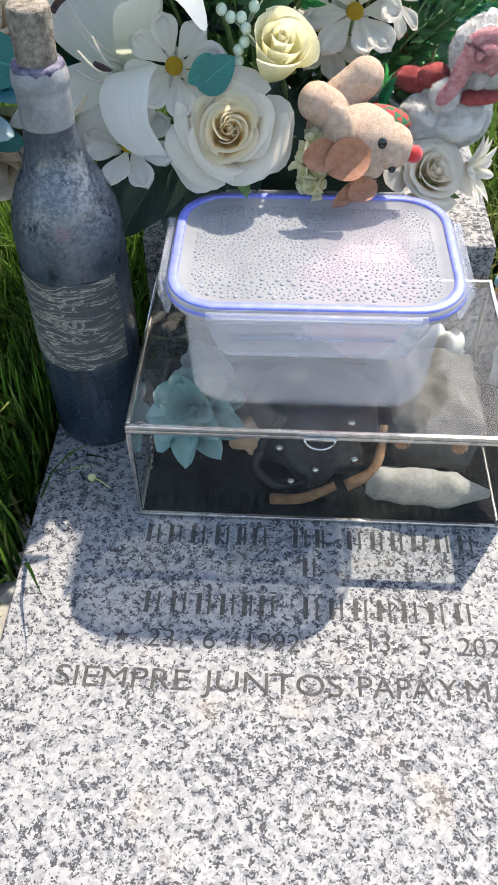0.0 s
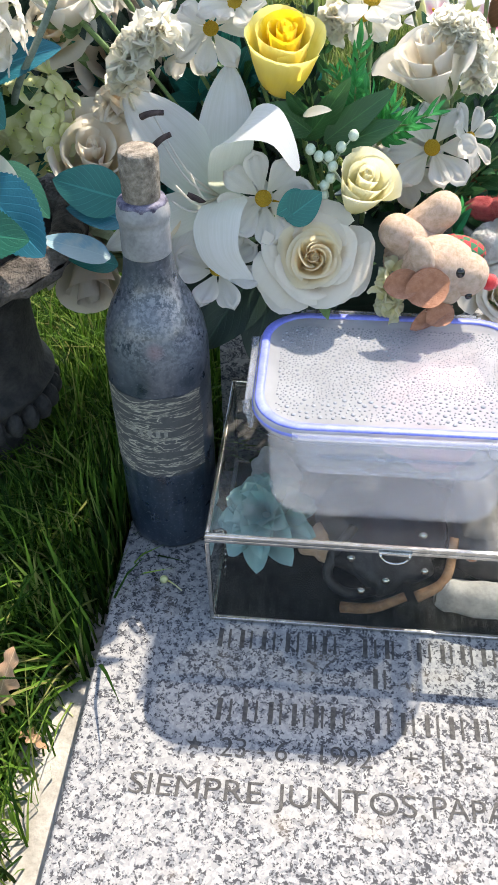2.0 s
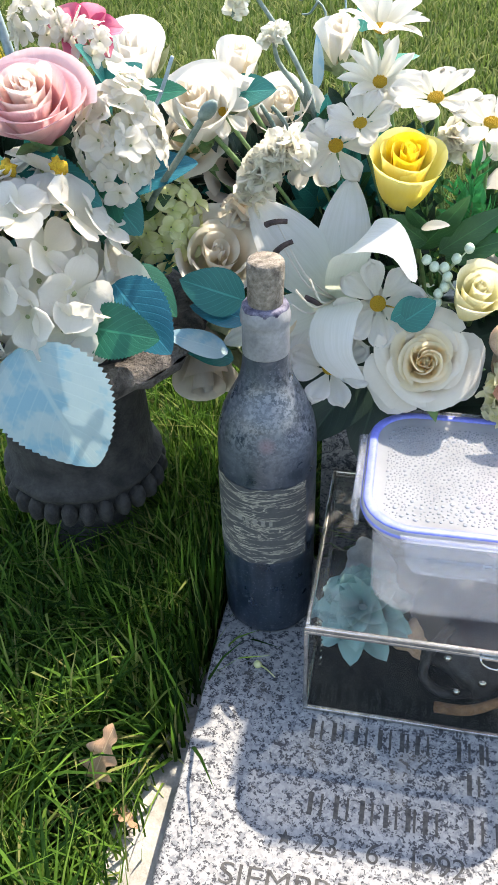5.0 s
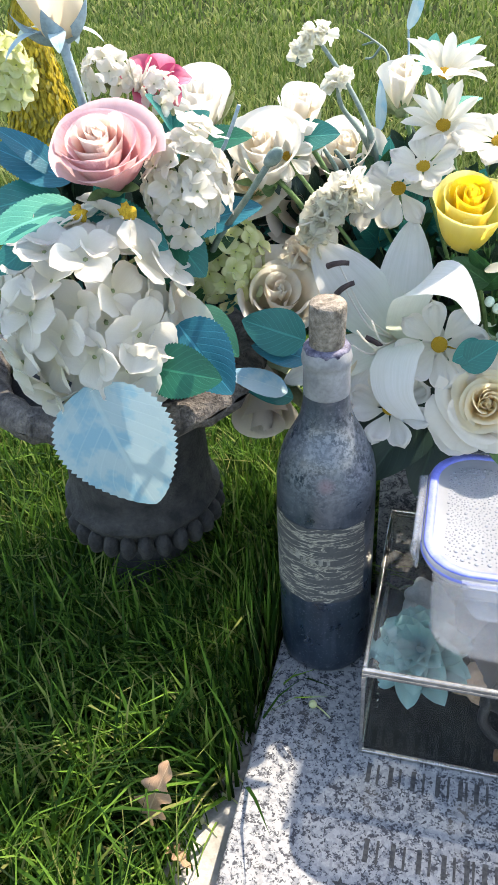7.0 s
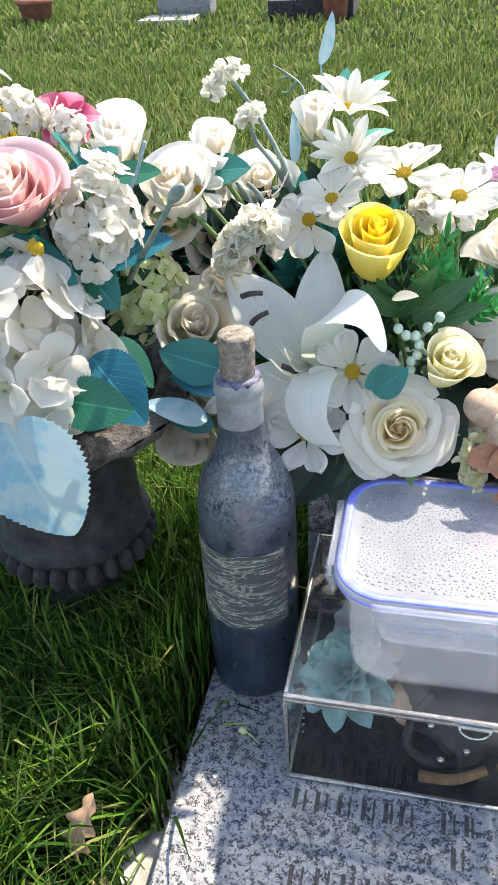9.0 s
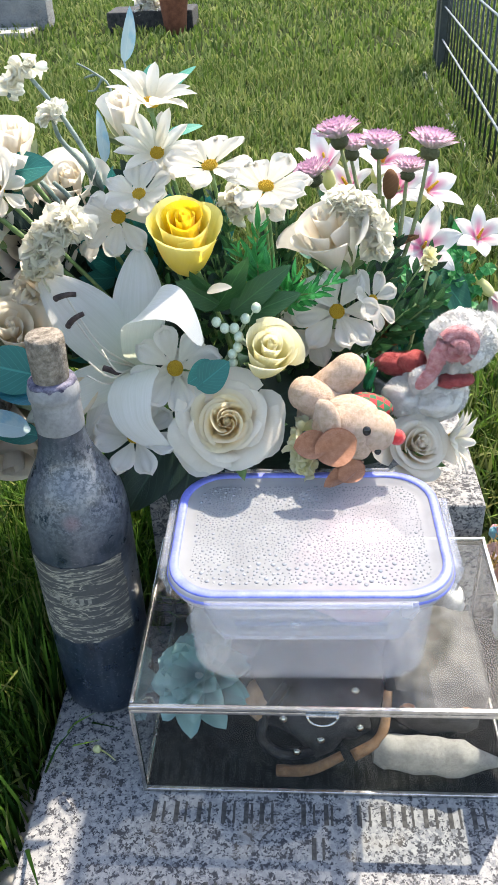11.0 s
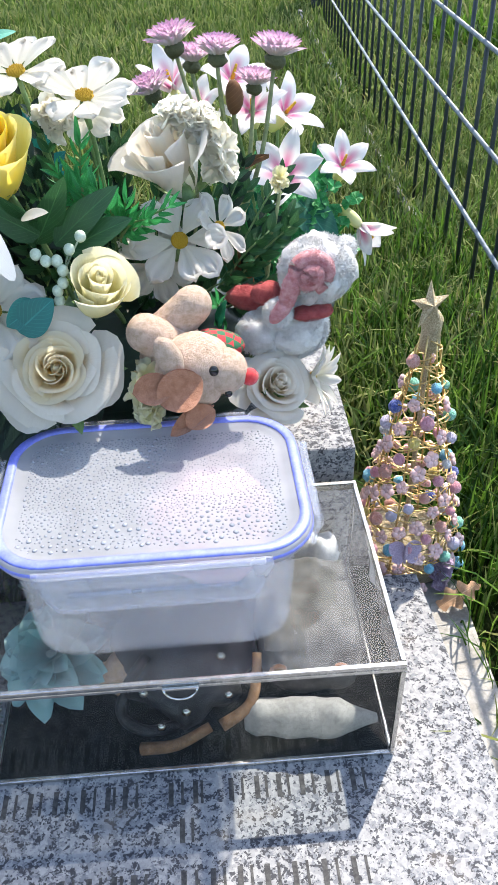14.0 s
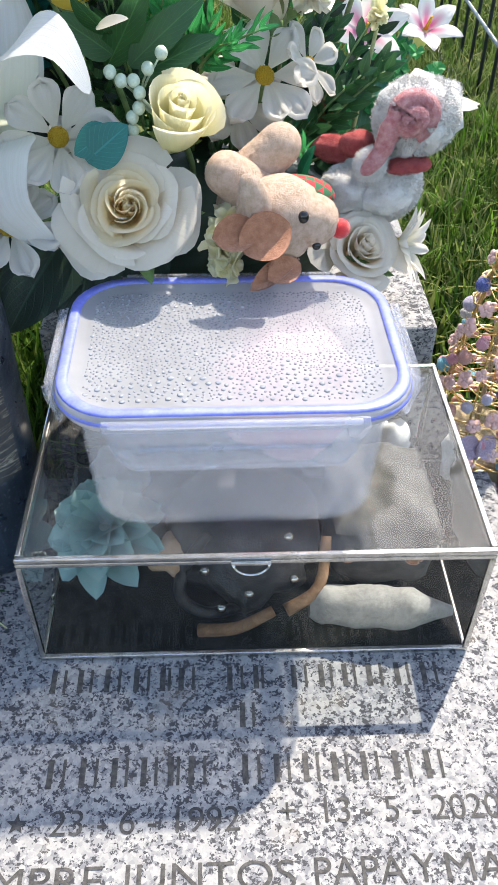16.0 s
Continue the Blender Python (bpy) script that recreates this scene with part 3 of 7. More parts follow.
def engrave(text, x0, x1, y, height, accent=()):
    """A line of engraved letters from x0 to x1 with its foot at y."""
    curve = bpy.data.curves.new("engraving", "FONT")
    curve.body, curve.size, curve.extrude = text, 1.0, 0.0
    curve.offset = -0.002
    tmp = bpy.data.objects.new("engraving", curve)
    scene.collection.objects.link(tmp)
    bpy.context.view_layer.update()
    me = bpy.data.meshes.new_from_object(tmp.evaluated_get(bpy.context.evaluated_depsgraph_get()))
    bpy.data.objects.remove(tmp)
    co = np.empty(len(me.vertices) * 3)
    me.vertices.foreach_get("co", co)
    co = co.reshape(-1, 3)
    lo, hi = co[:, 0].min(), co[:, 0].max()
    co[:, 0] = x0 + (co[:, 0] - lo) / (hi - lo) * (x1 - x0)
    co[:, 1] = y + co[:, 1] / 0.72 * height
    co[:, 2] = 0.0004
    me.vertices.foreach_set("co", co.ravel())
    me.materials.clear()
    me.materials.append(ENGRAVED)
    return put("engraved_line", me, slab, label="engraved letters in grey granite")


engrave("23 - 6 - 1992", 0.012, 0.117, -0.0955, 0.0145)
engrave("+  13 - 5 - 2020", 0.139, 0.264, -0.0925, 0.0145)
engrave("SIEMPRE", -0.046, 0.0435, -0.1265, 0.0155)
engrave("JUNTOS,", 0.052, 0.151, -0.1262, 0.0155)
engrave("PAPÁ", 0.156, 0.205, -0.1255, 0.0155)
engrave("Y", 0.2085, 0.2215, -0.1250, 0.0155)
engrave("MAMÁ", 0.2265, 0.295, -0.1250, 0.0155)
star = Shape()
pts = [(-0.0, 0.0)] + [((0.0062 if k % 2 == 0 else 0.0026) * math.sin(k * math.pi / 5), (0.0062 if k % 2 == 0 else 0.0026) * math.cos(k * math.pi / 5)) for k in range(10)]
star.add([(-0.0065 + x, -0.0885 + y, 0.0005) for x, y in pts], [(0, 1 + k, 1 + (k + 1) % 10) for k in range(10)])
put("engraved_star", star.mesh("engraved_star", ENGRAVED), slab)


def engraved_bars(widths, x0, x1, y, height):
    """Plain upright bars in place of a line of letters; a 0 is a word gap."""
    s = Shape()
    step = (x1 - x0) / sum(w if w else 0.75 for w in widths)
    x = x0
    for k, w in enumerate(widths):
        if w:
            for f, hw in ((0.20, 0.0017), (0.62, 0.0009)):
                c = x + w * step * f
                s.add([(c - hw, y, 0.0004), (c + hw, y, 0.0004), (c + hw, y + height, 0.0004), (c - hw, y + height, 0.0004)], [(0, 1, 2, 3)])
        x += (w if w else 0.75) * step
    return put("engraved_bar", s.mesh("engraved_bar", ENGRAVED), slab)


engraved_bars((1, 1, 1.1, 1.1, 0.6, 1.1, 0, 1.1, 0.6, 0, 1.1, 0.9, 0.9, 1.1, 1, 1.1), -0.002, 0.252, -0.008, 0.0165)
engraved_bars((1,), 0.117, 0.133, -0.034, 0.0165)
engraved_bars((1.1, 1.1, 1, 1, 0.6, 1.1, 0, 1.1, 1, 1, 1, 1.1, 1.1, 1.1), 0.004, 0.243, -0.069, 0.0175)

block = thing("granite_block", (0.124, 0.31, GROUND), "upright grey granite block at the head of the slab", "gravestone")
s = Shape().add(*rounded_box(-0.022, 0.271, 0.213, 0.43, GROUND, 0.122, bevel=0.0025, seg=3))
put("block", s.mesh("block", GRANITE, smooth=False), block)

# ---- wine bottle ----
BX, BY = -0.0546, 0.1222
bottle = thing("wine_bottle", (BX, BY, 0), "dusty blue-grey wine bottle with a torn label, corked", "bottle")
BM = Matrix.Translation((BX, BY, 0.0))
prof = [(0.004, 0.006), (0.02, 0.004), (0.030, 0.0005), (0.0352, 0.0012), (0.0374, 0.005), (0.0381, 0.011)] + [(0.0383, 0.02 + 0.017 * k) for k in range(10)]
prof += [(0.0381, 0.190), (0.0373, 0.199), (0.0357, 0.208), (0.0330, 0.217), (0.0296, 0.225), (0.0256, 0.2325), (0.0217, 0.240), (0.0189, 0.248), (0.0173, 0.256), (0.0163, 0.266), (0.0157, 0.28), (0.0152, 0.297)]
put("glass_body", Shape().add(*lathe(prof, 56)).mesh("glass_body", BOTTLE), bottle, BM)
foil = put("foil_capsule", Shape().add(*lathe([(0.0166, 0.2655), (0.0169, 0.2665), (0.0166, 0.286), (0.0168, 0.2895), (0.0176, 0.2905), (0.0178, 0.2945), (0.0172, 0.2975), (0.0166, 0.3005), (0.0157, 0.3020), (0.0135, 0.3022)], 40, 0.01)).mesh("foil_capsule", FOIL), bottle, BM, "pale grey foil capsule round the neck")
put("wax_ring", Shape().add(*lathe([(0.0166, 0.2995), (0.0163, 0.3020), (0.0150, 0.3034), (0.0128, 0.3036)], 40, 0.05)).mesh("wax_ring", INK), foil, BM, "violet stained rim")
ck = [(0.0100, 0.2985), (0.0120, 0.3030), (0.01245, 0.309), (0.0127, 0.320), (0.0128, 0.330), (0.0125, 0.3340), (0.0116, 0.3354), (0.004, 0.3356)]
put("cork", Shape().add(*lathe(ck, 36, 0.012)).mesh("cork", CORK), bottle, BM @ Matrix.Translation((0, 0, 0.30)) @ pose(0, 0, 0, 0.8, 1.2, 0) @ Matrix.Translation((0, 0, -0.30)), "natural cork pushed halfway in")


def label_patch(u, v):
    a = radians(-176 + 146 * u + 6 * noise.noise(Vector((v * 6, u * 2, 1))) * (abs(u - 0.5) * 2) ** 6)
    z = 0.089 + 0.078 * v + 0.0022 * noise.noise(Vector((u * 9, v * 2, 3))) * (abs(v - 0.5) * 2) ** 6
    return (0.0389 * math.cos(a), 0.0389 * math.sin(a), z)


lab = put("paper_label", Shape().add(*grid(label_patch, 48, 14)).mesh("paper_label", LABEL), bottle, BM, "torn dark label with pale scratches")
s = Shape()
for k, w in enumerate((5, 4, 5, 4, 5, 5, 4)):
    a0 = radians(-134 + 9.2 * k)
    a1 = a0 + radians(w)
    zz = 0.1335 - 0.0005 * k
    s = Shape().add([(0.0393 * math.cos(a), 0.0393 * math.sin(a), z) for a, z in ((a0, zz), (a1, zz), (a1, zz + 0.0055), (a0, zz + 0.0055))], [(0, 1, 2, 3)])
    put("printed_bar", s.mesh("printed_bar", PRINT), lab, BM)

# ---- glass box ----
GX0, GX1, GY0, GY1, GZ = -0.0075, 0.2675, 0.0175, 0.1965, 0.1005
gbox = thing("glass_box", (0.13, 0.107, 0.0), "clear glass keepsake box with silver metal edges, closed", "glass box")
E3 = 0.0017


def bar(name, a, b, parent, w=E3, mat=SILVER, label=""):
    x0, x1 = sorted((a[0], b[0]))
    y0, y1 = sorted((a[1], b[1]))
    z0, z1 = sorted((a[2], b[2]))
    return box_part(name, (x0 - w, x1 + w, y0 - w, y1 + w, z0 - w, z1 + w), mat, parent, bevel=w * 0.5, label=label)


zt, zb, zl = GZ - E3, E3 + 0.0004, GZ - 3.2 * E3
lid = bar("lid_edge", (GX0, GY0, zt), (GX1, GY0, zt), gbox, label="silver lid edge")
bar("lid_edge", (GX0, GY1, zt), (GX1, GY1, zt), gbox)
for x in (GX0, GX1):
    bar("lid_edge", (x, GY0 + 2.2 * E3, zt), (x, GY1 - 2.2 * E3, zt), gbox)
    bar("rim_edge", (x, GY0 + 2.2 * E3, zl), (x, GY1 - 2.2 * E3, zl), gbox)
    bar("base_edge", (x, GY0 + 2.2 * E3, zb), (x, GY1 - 2.2 * E3, zb), gbox)
    for y in (GY0, GY1):
        bar("corner_post", (x, y, zb + 2.2 * E3), (x, y, zl - 2.2 * E3), gbox)
for y in (GY0, GY1):
    bar("rim_edge", (GX0, y, zl), (GX1, y, zl), gbox)
    bar("base_edge", (GX0, y, zb), (GX1, y, zb), gbox)
inset = 0.002


def pane(name, quad, mat=GLASS):
    s = Shape().add(quad, [(0, 1, 2, 3)])
    ob = put(name, s.mesh(name, mat), gbox, label="dusty clear glass pane")
    return ob


g = inset
pane("front_pane", [(GX0 + g, GY0, 0.004), (GX1 - g, GY0, 0.004), (GX1 - g, GY0, GZ - 0.007), (GX0 + g, GY0, GZ - 0.007)])
pane("back_pane", [(GX0 + g, GY1, 0.004), (GX1 - g, GY1, 0.004), (GX1 - g, GY1, GZ - 0.007), (GX0 + g, GY1, GZ - 0.007)])
pane("side_pane", [(GX0, GY0 + g, 0.004), (GX0, GY1 - g, 0.004), (GX0, GY1 - g, GZ - 0.007), (GX0, GY0 + g, GZ - 0.007)])
pane("side_pane", [(GX1, GY0 + g, 0.004), (GX1, GY1 - g, 0.004), (GX1, GY1 - g, GZ - 0.007), (GX1, GY0 + g, GZ - 0.007)])
pane("top_pane", [(GX0 + g, GY0 + g, GZ - 0.0012), (GX1 - g, GY0 + g, GZ - 0.0012), (GX1 - g, GY1 - g, GZ - 0.0012), (GX0 + g, GY1 - g, GZ - 0.0012)], TOPGLASS)
box_part("lining", (GX0 + g, GX1 - g, GY0 + g, GY1 - g, 0.0008, 0.0028), VELVET, gbox, bevel=0.0005, label="black velvet floor lining")
ringpts = [(0.126 + 0.0105 * math.cos(a), GY0 - 0.0035 - 0.002 * math.sin(-a), 0.0955 + 0.0072 * math.sin(a)) for a in [math.pi + math.pi * k / 10 for k in range(11)]]
put("clasp_ring", Shape().add(*tube(ringpts, 0.0009, sides=6, steps=1)).mesh("clasp_ring", SILVER), gbox, label="silver wire pull ring")
bar("clasp_plate", (0.1155, GY0 - 0.0028, 0.0955), (0.1365, GY0 - 0.0028, 0.0955), gbox, w=0.0011)
s = Shape()
for k in range(15):
    t = k / 14
    p = Vector((-0.002 + 0.004 * t, 0.03 + 0.02 * math.sin(3 * t), 0.090 - 0.062 * t + 0.01 * t * t))
    s.add(*blob(0.0011, 0.0008, 0.0021, 6, 4), m=Matrix.Translation(p) @ pose(0, 0, 0, 25, 0, 90 * (k % 2)))
put("chain", s.mesh("chain", SILVER), gbox, label="fine silver stay chain")

# keepsakes in the box
fl = thing("cloth_flower", (0.035, 0.085, 0.003), "pale teal cloth flower lying in the glass box", "artificial flower")
core = Shape().add(*blob(0.012, 0.012, 0.008), m=Matrix.Translation((0.030, 0.088, 0.040)))
fc = put("flower_core", core.mesh("flower_core", TEALCLOTH), fl)
rng = random.Random(5)
for k in range(34):
    ring = k // 12
    m = facing((0.030, 0.088, 0.040 + 0.005 * ring), (-0.25, -0.45, 0.85), k * 41) @ pose(0.004, 0, 0, 0, 0, 0)
    me = Shape().add(*sheet(0.040 - 0.006 * ring, 0.024, 0.85, 0.68, 8 + 20 * ring, -34 + 14 * rng.random(), 0, 0.5, nu=4, nv=7), m=None).mesh("petal", TEALCLOTH)
    put("petal", me, fc, m)
bag = thing("leather_pouch", (0.125, 0.09, 0.003), "black leather pouch with silver studs lying in the box", "pouch")
pm = Matrix.Translation((0.125, 0.10, 0.029)) @ pose(0, 0, 0, 18, 4, 12)
put("pouch_body", Shape().add(*blob(0.052, 0.055, 0.024, 28, 14, 0.25, 45)).mesh("pouch_body", LEATHER), bag, pm)
for x, y, z in ((0.098, 0.045, 0.052), (0.126, 0.04, 0.034), (0.156, 0.05, 0.036), (0.108, 0.038, 0.022), (0.152, 0.062, 0.064)):
    put("stud", Shape().add(*blob(0.0036, 0.0026, 0.0036, 10, 6)).mesh("stud", SILVER), bag, Matrix.Translation((x, y, z)))
put("strap", Shape().add(*tube([(0.10, 0.07, 0.06), (0.085, 0.05, 0.05), (0.082, 0.042, 0.03), (0.10, 0.04, 0.015), (0.13, 0.05, 0.012)], 0.004, sides=8)).mesh("strap", LEATHER), bag)
for p in (((0.093, 0.03, 0.010), (0.118, 0.027, 0.016), (0.142, 0.034, 0.024)), ((0.150, 0.034, 0.024), (0.172, 0.045, 0.034), (0.178, 0.07, 0.055))):
    st = thing("wooden_stick", p[0], "short brown wooden stick in the glass box", "stick", "sticks in the box")
    put("stick", Shape().add(*tube(p, 0.0045, 0.0036, 8)).mesh("stick", WOOD), st)
rollc = thing("paper_roll", (0.215, 0.04, 0.003), "crumpled white paper roll with a twisted end", "paper roll")


def roll_fn(u, v):
    a = 2 * math.pi * u
    r = (0.0145 + 0.002 * math.sin(3 * v)) * (1 - 0.75 * max(0, (v - 0.72) / 0.28) ** 0.8) * (1 - 0.35 * max(0, (0.08 - v) / 0.08))
    k = 1 + 0.14 * noise.noise(Vector((v * 9, math.cos(a) * 1.6, math.sin(a) * 1.6)))
    return (0.166 + 0.092 * v, 0.042 + 0.75 * r * k * math.cos(a) - 0.012 * v, 0.0195 + 0.006 * v + r * k * math.sin(a))


put("roll", Shape().add(*grid(roll_fn, 20, 22, closed=True)).mesh("roll", PAPER), rollc)
cl = thing("folded_cloth", (0.225, 0.12, 0.003), "folded grey felt cloth in the glass box", "cloth")


def cloth_fn(u, v):
    """A thick folded felt: rounded edges, soft creases on top."""
    a = 2 * math.pi * u
    edge = min(1.0, 6.0 * min(v, 1.0 - v) + 0.25) ** 0.5
    q = (abs(math.cos(a)) ** 5 + abs(math.sin(a)) ** 5) ** -0.2
    x, y = 0.219 + 0.037 * q * math.cos(a) * edge, 0.108 + 0.045 * q * math.sin(a) * edge
    crease = 0.006 * noise.noise(Vector((x * 55, y * 30, v * 2))) + 0.003 * noise.noise(Vector((x * 160, y * 160, v * 5)))
    return (x + crease, y + 0.7 * crease, 0.004 + 0.058 * v + (0.05 * (0.256 - x) + crease) * v)


def cloth_top(u, v):
    x, y = 0.183 + 0.072 * u, 0.064 + 0.088 * v
    e = min(1.0, 7 * min(u, 1 - u, v, 1 - v)) ** 0.5
    return (x, y, 0.056 + 0.010 * e + 0.10 * (0.256 - x) + 0.007 * noise.noise(Vector((x * 55, y * 30, 2))) * e + 0.0022 * noise.noise(Vector((x * 190, y * 190, 5))))


s = Shape().add(*grid(cloth_fn, 40, 10, closed=True))
s.add(*grid(cloth_top, 26, 30))
put("fold", s.mesh("fold", GREYCLOTH), cl)
for (x, y, z), col, nm, lb in (((0.080, 0.088, 0.019), ORANGE, "orange_cloth", "small orange cloth ball in the glass box"), ((0.03, 0.16, 0.026), TISSUE, "tissue_ball", "crumpled white tissue in the glass box"), ((0.233, 0.172, 0.036), TISSUE, "tissue_ball", "crumpled white tissue in the glass box"), ((0.196, 0.176, 0.030), TISSUE, "tissue_ball", "crumpled white tissue in the glass box")):
    o = thing(nm, (x, y, 0.003), lb, "cloth" if col is ORANGE else "tissue")
    put("wad", Shape().add(*blob(0.022, 0.015, z - 0.0035, 20, 13, 0.5, 80, x * 50)).mesh("wad", col), o, Matrix.Translation((x, y, z)))

for x, y, z in ((0.192, 0.0595, 0.047), (0.236, 0.0590, 0.044)):
    o = thing("button", (x, y, z), "small round brown button on the felt cloth", "button", "buttons in the box")
    ring = [(0.0048 * math.cos(a), 0.0, 0.0048 * math.sin(a)) for a in [2 * math.pi * k / 14 for k in range(15)]]
    put("rim", Shape().add(*tube(ring, 0.0016, sides=8, steps=1)).mesh("rim", FELT), o, Matrix.Translation((x, y, z)))
    put("centre", Shape().add(*blob(0.0040, 0.0010, 0.0040, 12, 6)).mesh("centre", WOOD), o, Matrix.Translation((x, y, z)))

# ---- plastic food box on the glass box ----
TUB = Matrix.Translation((0.117, 0.0905, GZ + 0.0006)) @ pose(0, 0, 0, 0, 0, 0.6)
tubt = thing("food_container", TUB.translation, "milky plastic food container with a blue-sealed misted lid", "food container")


def rrect(hx, hy, r, per=9):
    """Points round a rectangle with rounded corners."""
    out = []
    for cx, cy, a0 in ((hx - r, hy - r, 0), (-hx + r, hy - r, 90), (-hx + r, -hy + r, 180), (hx - r, -hy + r, 270)):
        for k in range(per):
            a = radians(a0 + 90 * k / (per - 1))
            out.append((cx + r * math.cos(a), cy + r * math.sin(a)))
    return out


def rings(levels, caps=(True, True)):
    """A skin over rounded rectangles: (hx, hy, r, z) each."""
    s = Shape()
    verts, faces = [], []
    n = 36
    for hx, hy, r, z in levels:
        verts += [(x, y, z) for x, y in rrect(hx, hy, r)]
    for j in range(len(levels) - 1):
        for i in range(n):
            a, b = j * n + i, j * n + (i + 1) % n
            faces.append((a, b, b + n, a + n))
    if caps[0]:
        faces.append(tuple(reversed(range(n))))
    if caps[1]:
        faces.append(tuple(range((len(levels) - 1) * n, len(levels) * n)))
    return s.add(verts, faces)


wall = [(0.074, 0.043, 0.022, 0.0), (0.0805, 0.0495, 0.027, 0.0018), (0.0832, 0.0522, 0.028, 0.006), (0.0845, 0.0545, 0.028, 0.04), (0.0858, 0.0572, 0.029, 0.078), (0.0862, 0.058, 0.029, 0.083)]
rim = [(0.0905, 0.0635, 0.031, 0.084), (0.0915, 0.0645, 0.031, 0.087)]
inner = [(hx - 0.0016, hy - 0.0016, r - 0.001, z + (0.0018 if i < 2 else 0)) for i, (hx, hy, r, z) in enumerate(wall)]
put("tub", rings(wall + rim + list(reversed(inner)), (True, True)).mesh("tub", PLASTIC), tubt, TUB, "milky plastic tub")
lidp = put("lid", rings([(0.0885, 0.0615, 0.030, 0.0872), (0.0935, 0.0665, 0.0335, 0.0874), (0.0945, 0.0675, 0.034, 0.0905), (0.0945, 0.0675, 0.034, 0.0955), (0.0935, 0.0665, 0.033, 0.0972), (0.0895, 0.0625, 0.031, 0.0978), (0.0875, 0.0605, 0.0295, 0.0975), (0.0835, 0.0565, 0.0265, 0.0955), (0.0805, 0.0535, 0.0245, 0.0950)], (False, True)).mesh("lid", LIDMAT), tubt, TUB, "clear lid misted with water drops")
put("seal", rings([(0.0905, 0.0635, 0.0315, 0.0962), (0.0930, 0.0660, 0.0328, 0.0964), (0.0935, 0.0665, 0.0331, 0.0976), (0.0925, 0.0655, 0.0326, 0.0986), (0.0892, 0.0622, 0.0306, 0.0988), (0.0872, 0.0602, 0.0292, 0.0981), (0.0874, 0.0604, 0.0293, 0.0970), (0.0905, 0.0635, 0.0315, 0.0962)], (False, False)).mesh("seal", GASKET), lidp, TUB, "blue rubber seal")
# the foot of the seal shows through the skirt as a second blue line
put("seal", rings([(0.0947, 0.0677, 0.0341, 0.0915), (0.0952, 0.0682, 0.0344, 0.0921), (0.0952, 0.0682, 0.0344, 0.0936), (0.0947, 0.0677, 0.0341, 0.0942)], (False, False)).mesh("seal_foot", GASKET), lidp, TUB)


def latch(length, drop):
    """A curved snap latch of clear plastic, hanging from a hinge bar."""
    n = 24
    front, verts, faces = [], [], []
    for k in range(n + 1):
        u = -1 + 2 * k / n
        d = drop * (1 - max(0, (abs(u) - 0.80) / 0.20) ** 2.0) if abs(u) < 1 else 0.0
        front.append((u * length / 2, d))
    rows = 7
    for j in range(rows + 1):
        t = j / rows
        for x, d in front:
            off = 0.0042 + 0.003 * math.sin(t * 2.6) + (0.0018 if j in (2, 4) else 0)
            verts.append((x, -off, 0.003 - t * (d + 0.003)))
    w = n + 1
    for j in range(rows):
        for i in range(n):
            a = j * w + i
            faces.append((a, a + 1, a + w + 1, a + w))
    k = len(verts)
    verts += [(x, y + 0.0016, z) for x, y, z in verts]
    faces += [tuple(reversed([i + k for i in f])) for f in faces]
    border = [(j * w) for j in range(rows + 1)]
    for j in range(rows):
        for c in (0, n):
            a, b = j * w + c, (j + 1) * w + c
            faces.append((a, b, b + k, a + k))
    for i in range(n):
        for r in (0, rows):
            a = r * w + i
            faces.append((a, a + 1, a + 1 + k, a + k))
    s = Shape().add(verts, faces)
    s.add(*tube([(-length * 0.36, -0.0075, -drop * 0.42), (length * 0.36, -0.0075, -drop * 0.42)], 0.0012, sides=6))
    s.add(*tube([(x, -0.0058 + 0.002, -d) for x, d in front[1:-1]], 0.0009, sides=6, steps=1))
    s.add(*tube([(-length * 0.47, -0.0058, 0.0022), (length * 0.47, -0.0058, 0.0022)], 0.0018, sides=8))
    return s.mesh("latch", LATCHMAT)


long_latch, short_latch = latch(0.134, 0.0285), latch(0.072, 0.0285)
for me, x, y, rz in ((long_latch, 0, -0.0655, 0), (long_latch, 0, 0.0655, 180), (short_latch, 0.0925, 0, 90), (short_latch, -0.0925, 0, -90)):
    put("latch", me, lidp, TUB @ pose(x, y, 0.0935, 0, 0, rz), "clear plastic snap latch")
rng = random.Random(11)
s = Shape()
cells, count = {}, 0
for tries in range(26000):
    x, y = rng.uniform(-0.079, 0.079), rng.uniform(-0.052, 0.052)
    r = rng.choice((0.0005, 0.0006, 0.00075, 0.0010, 0.0013)) * (1.0 + 0.25 * noise.noise(Vector((x * 40, y * 40, 2)))) * (1.3 if y < -0.034 else 1.0)
    if abs(y + 0.033) < 0.0012:
        r *= 1.35
    clear = (x - 0.040) ** 2 / 0.0014 + (y - 0.018) ** 2 / 0.0009
    if clear < 1:
        if rng.random() < 0.7:
            continue
        r *= 0.5
    i, j = int(x / 0.003), int(y / 0.003)
    near = [q for a in (-1, 0, 1) for b in (-1, 0, 1) for q in cells.get((i + a, j + b), ())]
    if any((x - a) ** 2 + (y - b) ** 2 < (1.5 * (r + c)) ** 2 for a, b, c in near):
        continue
    cells.setdefault((i, j), []).append((x, y, r))
    count += 1
    s.add(*blob(r, r * rng.uniform(0.88, 1.1), r * 0.5, 8, 5), m=Matrix.Translation((x, y, 0.0951)))
dr = put("condensation", s.mesh("condensation", DROPS), lidp, TUB, "water beaded on the lid")
dr["kind"] = "stuff"
wad = thing("pink_bundle", TUB @ Vector((0.02, 0.0, 0.004)), "soft pink cloth bundle inside the container", "cloth")
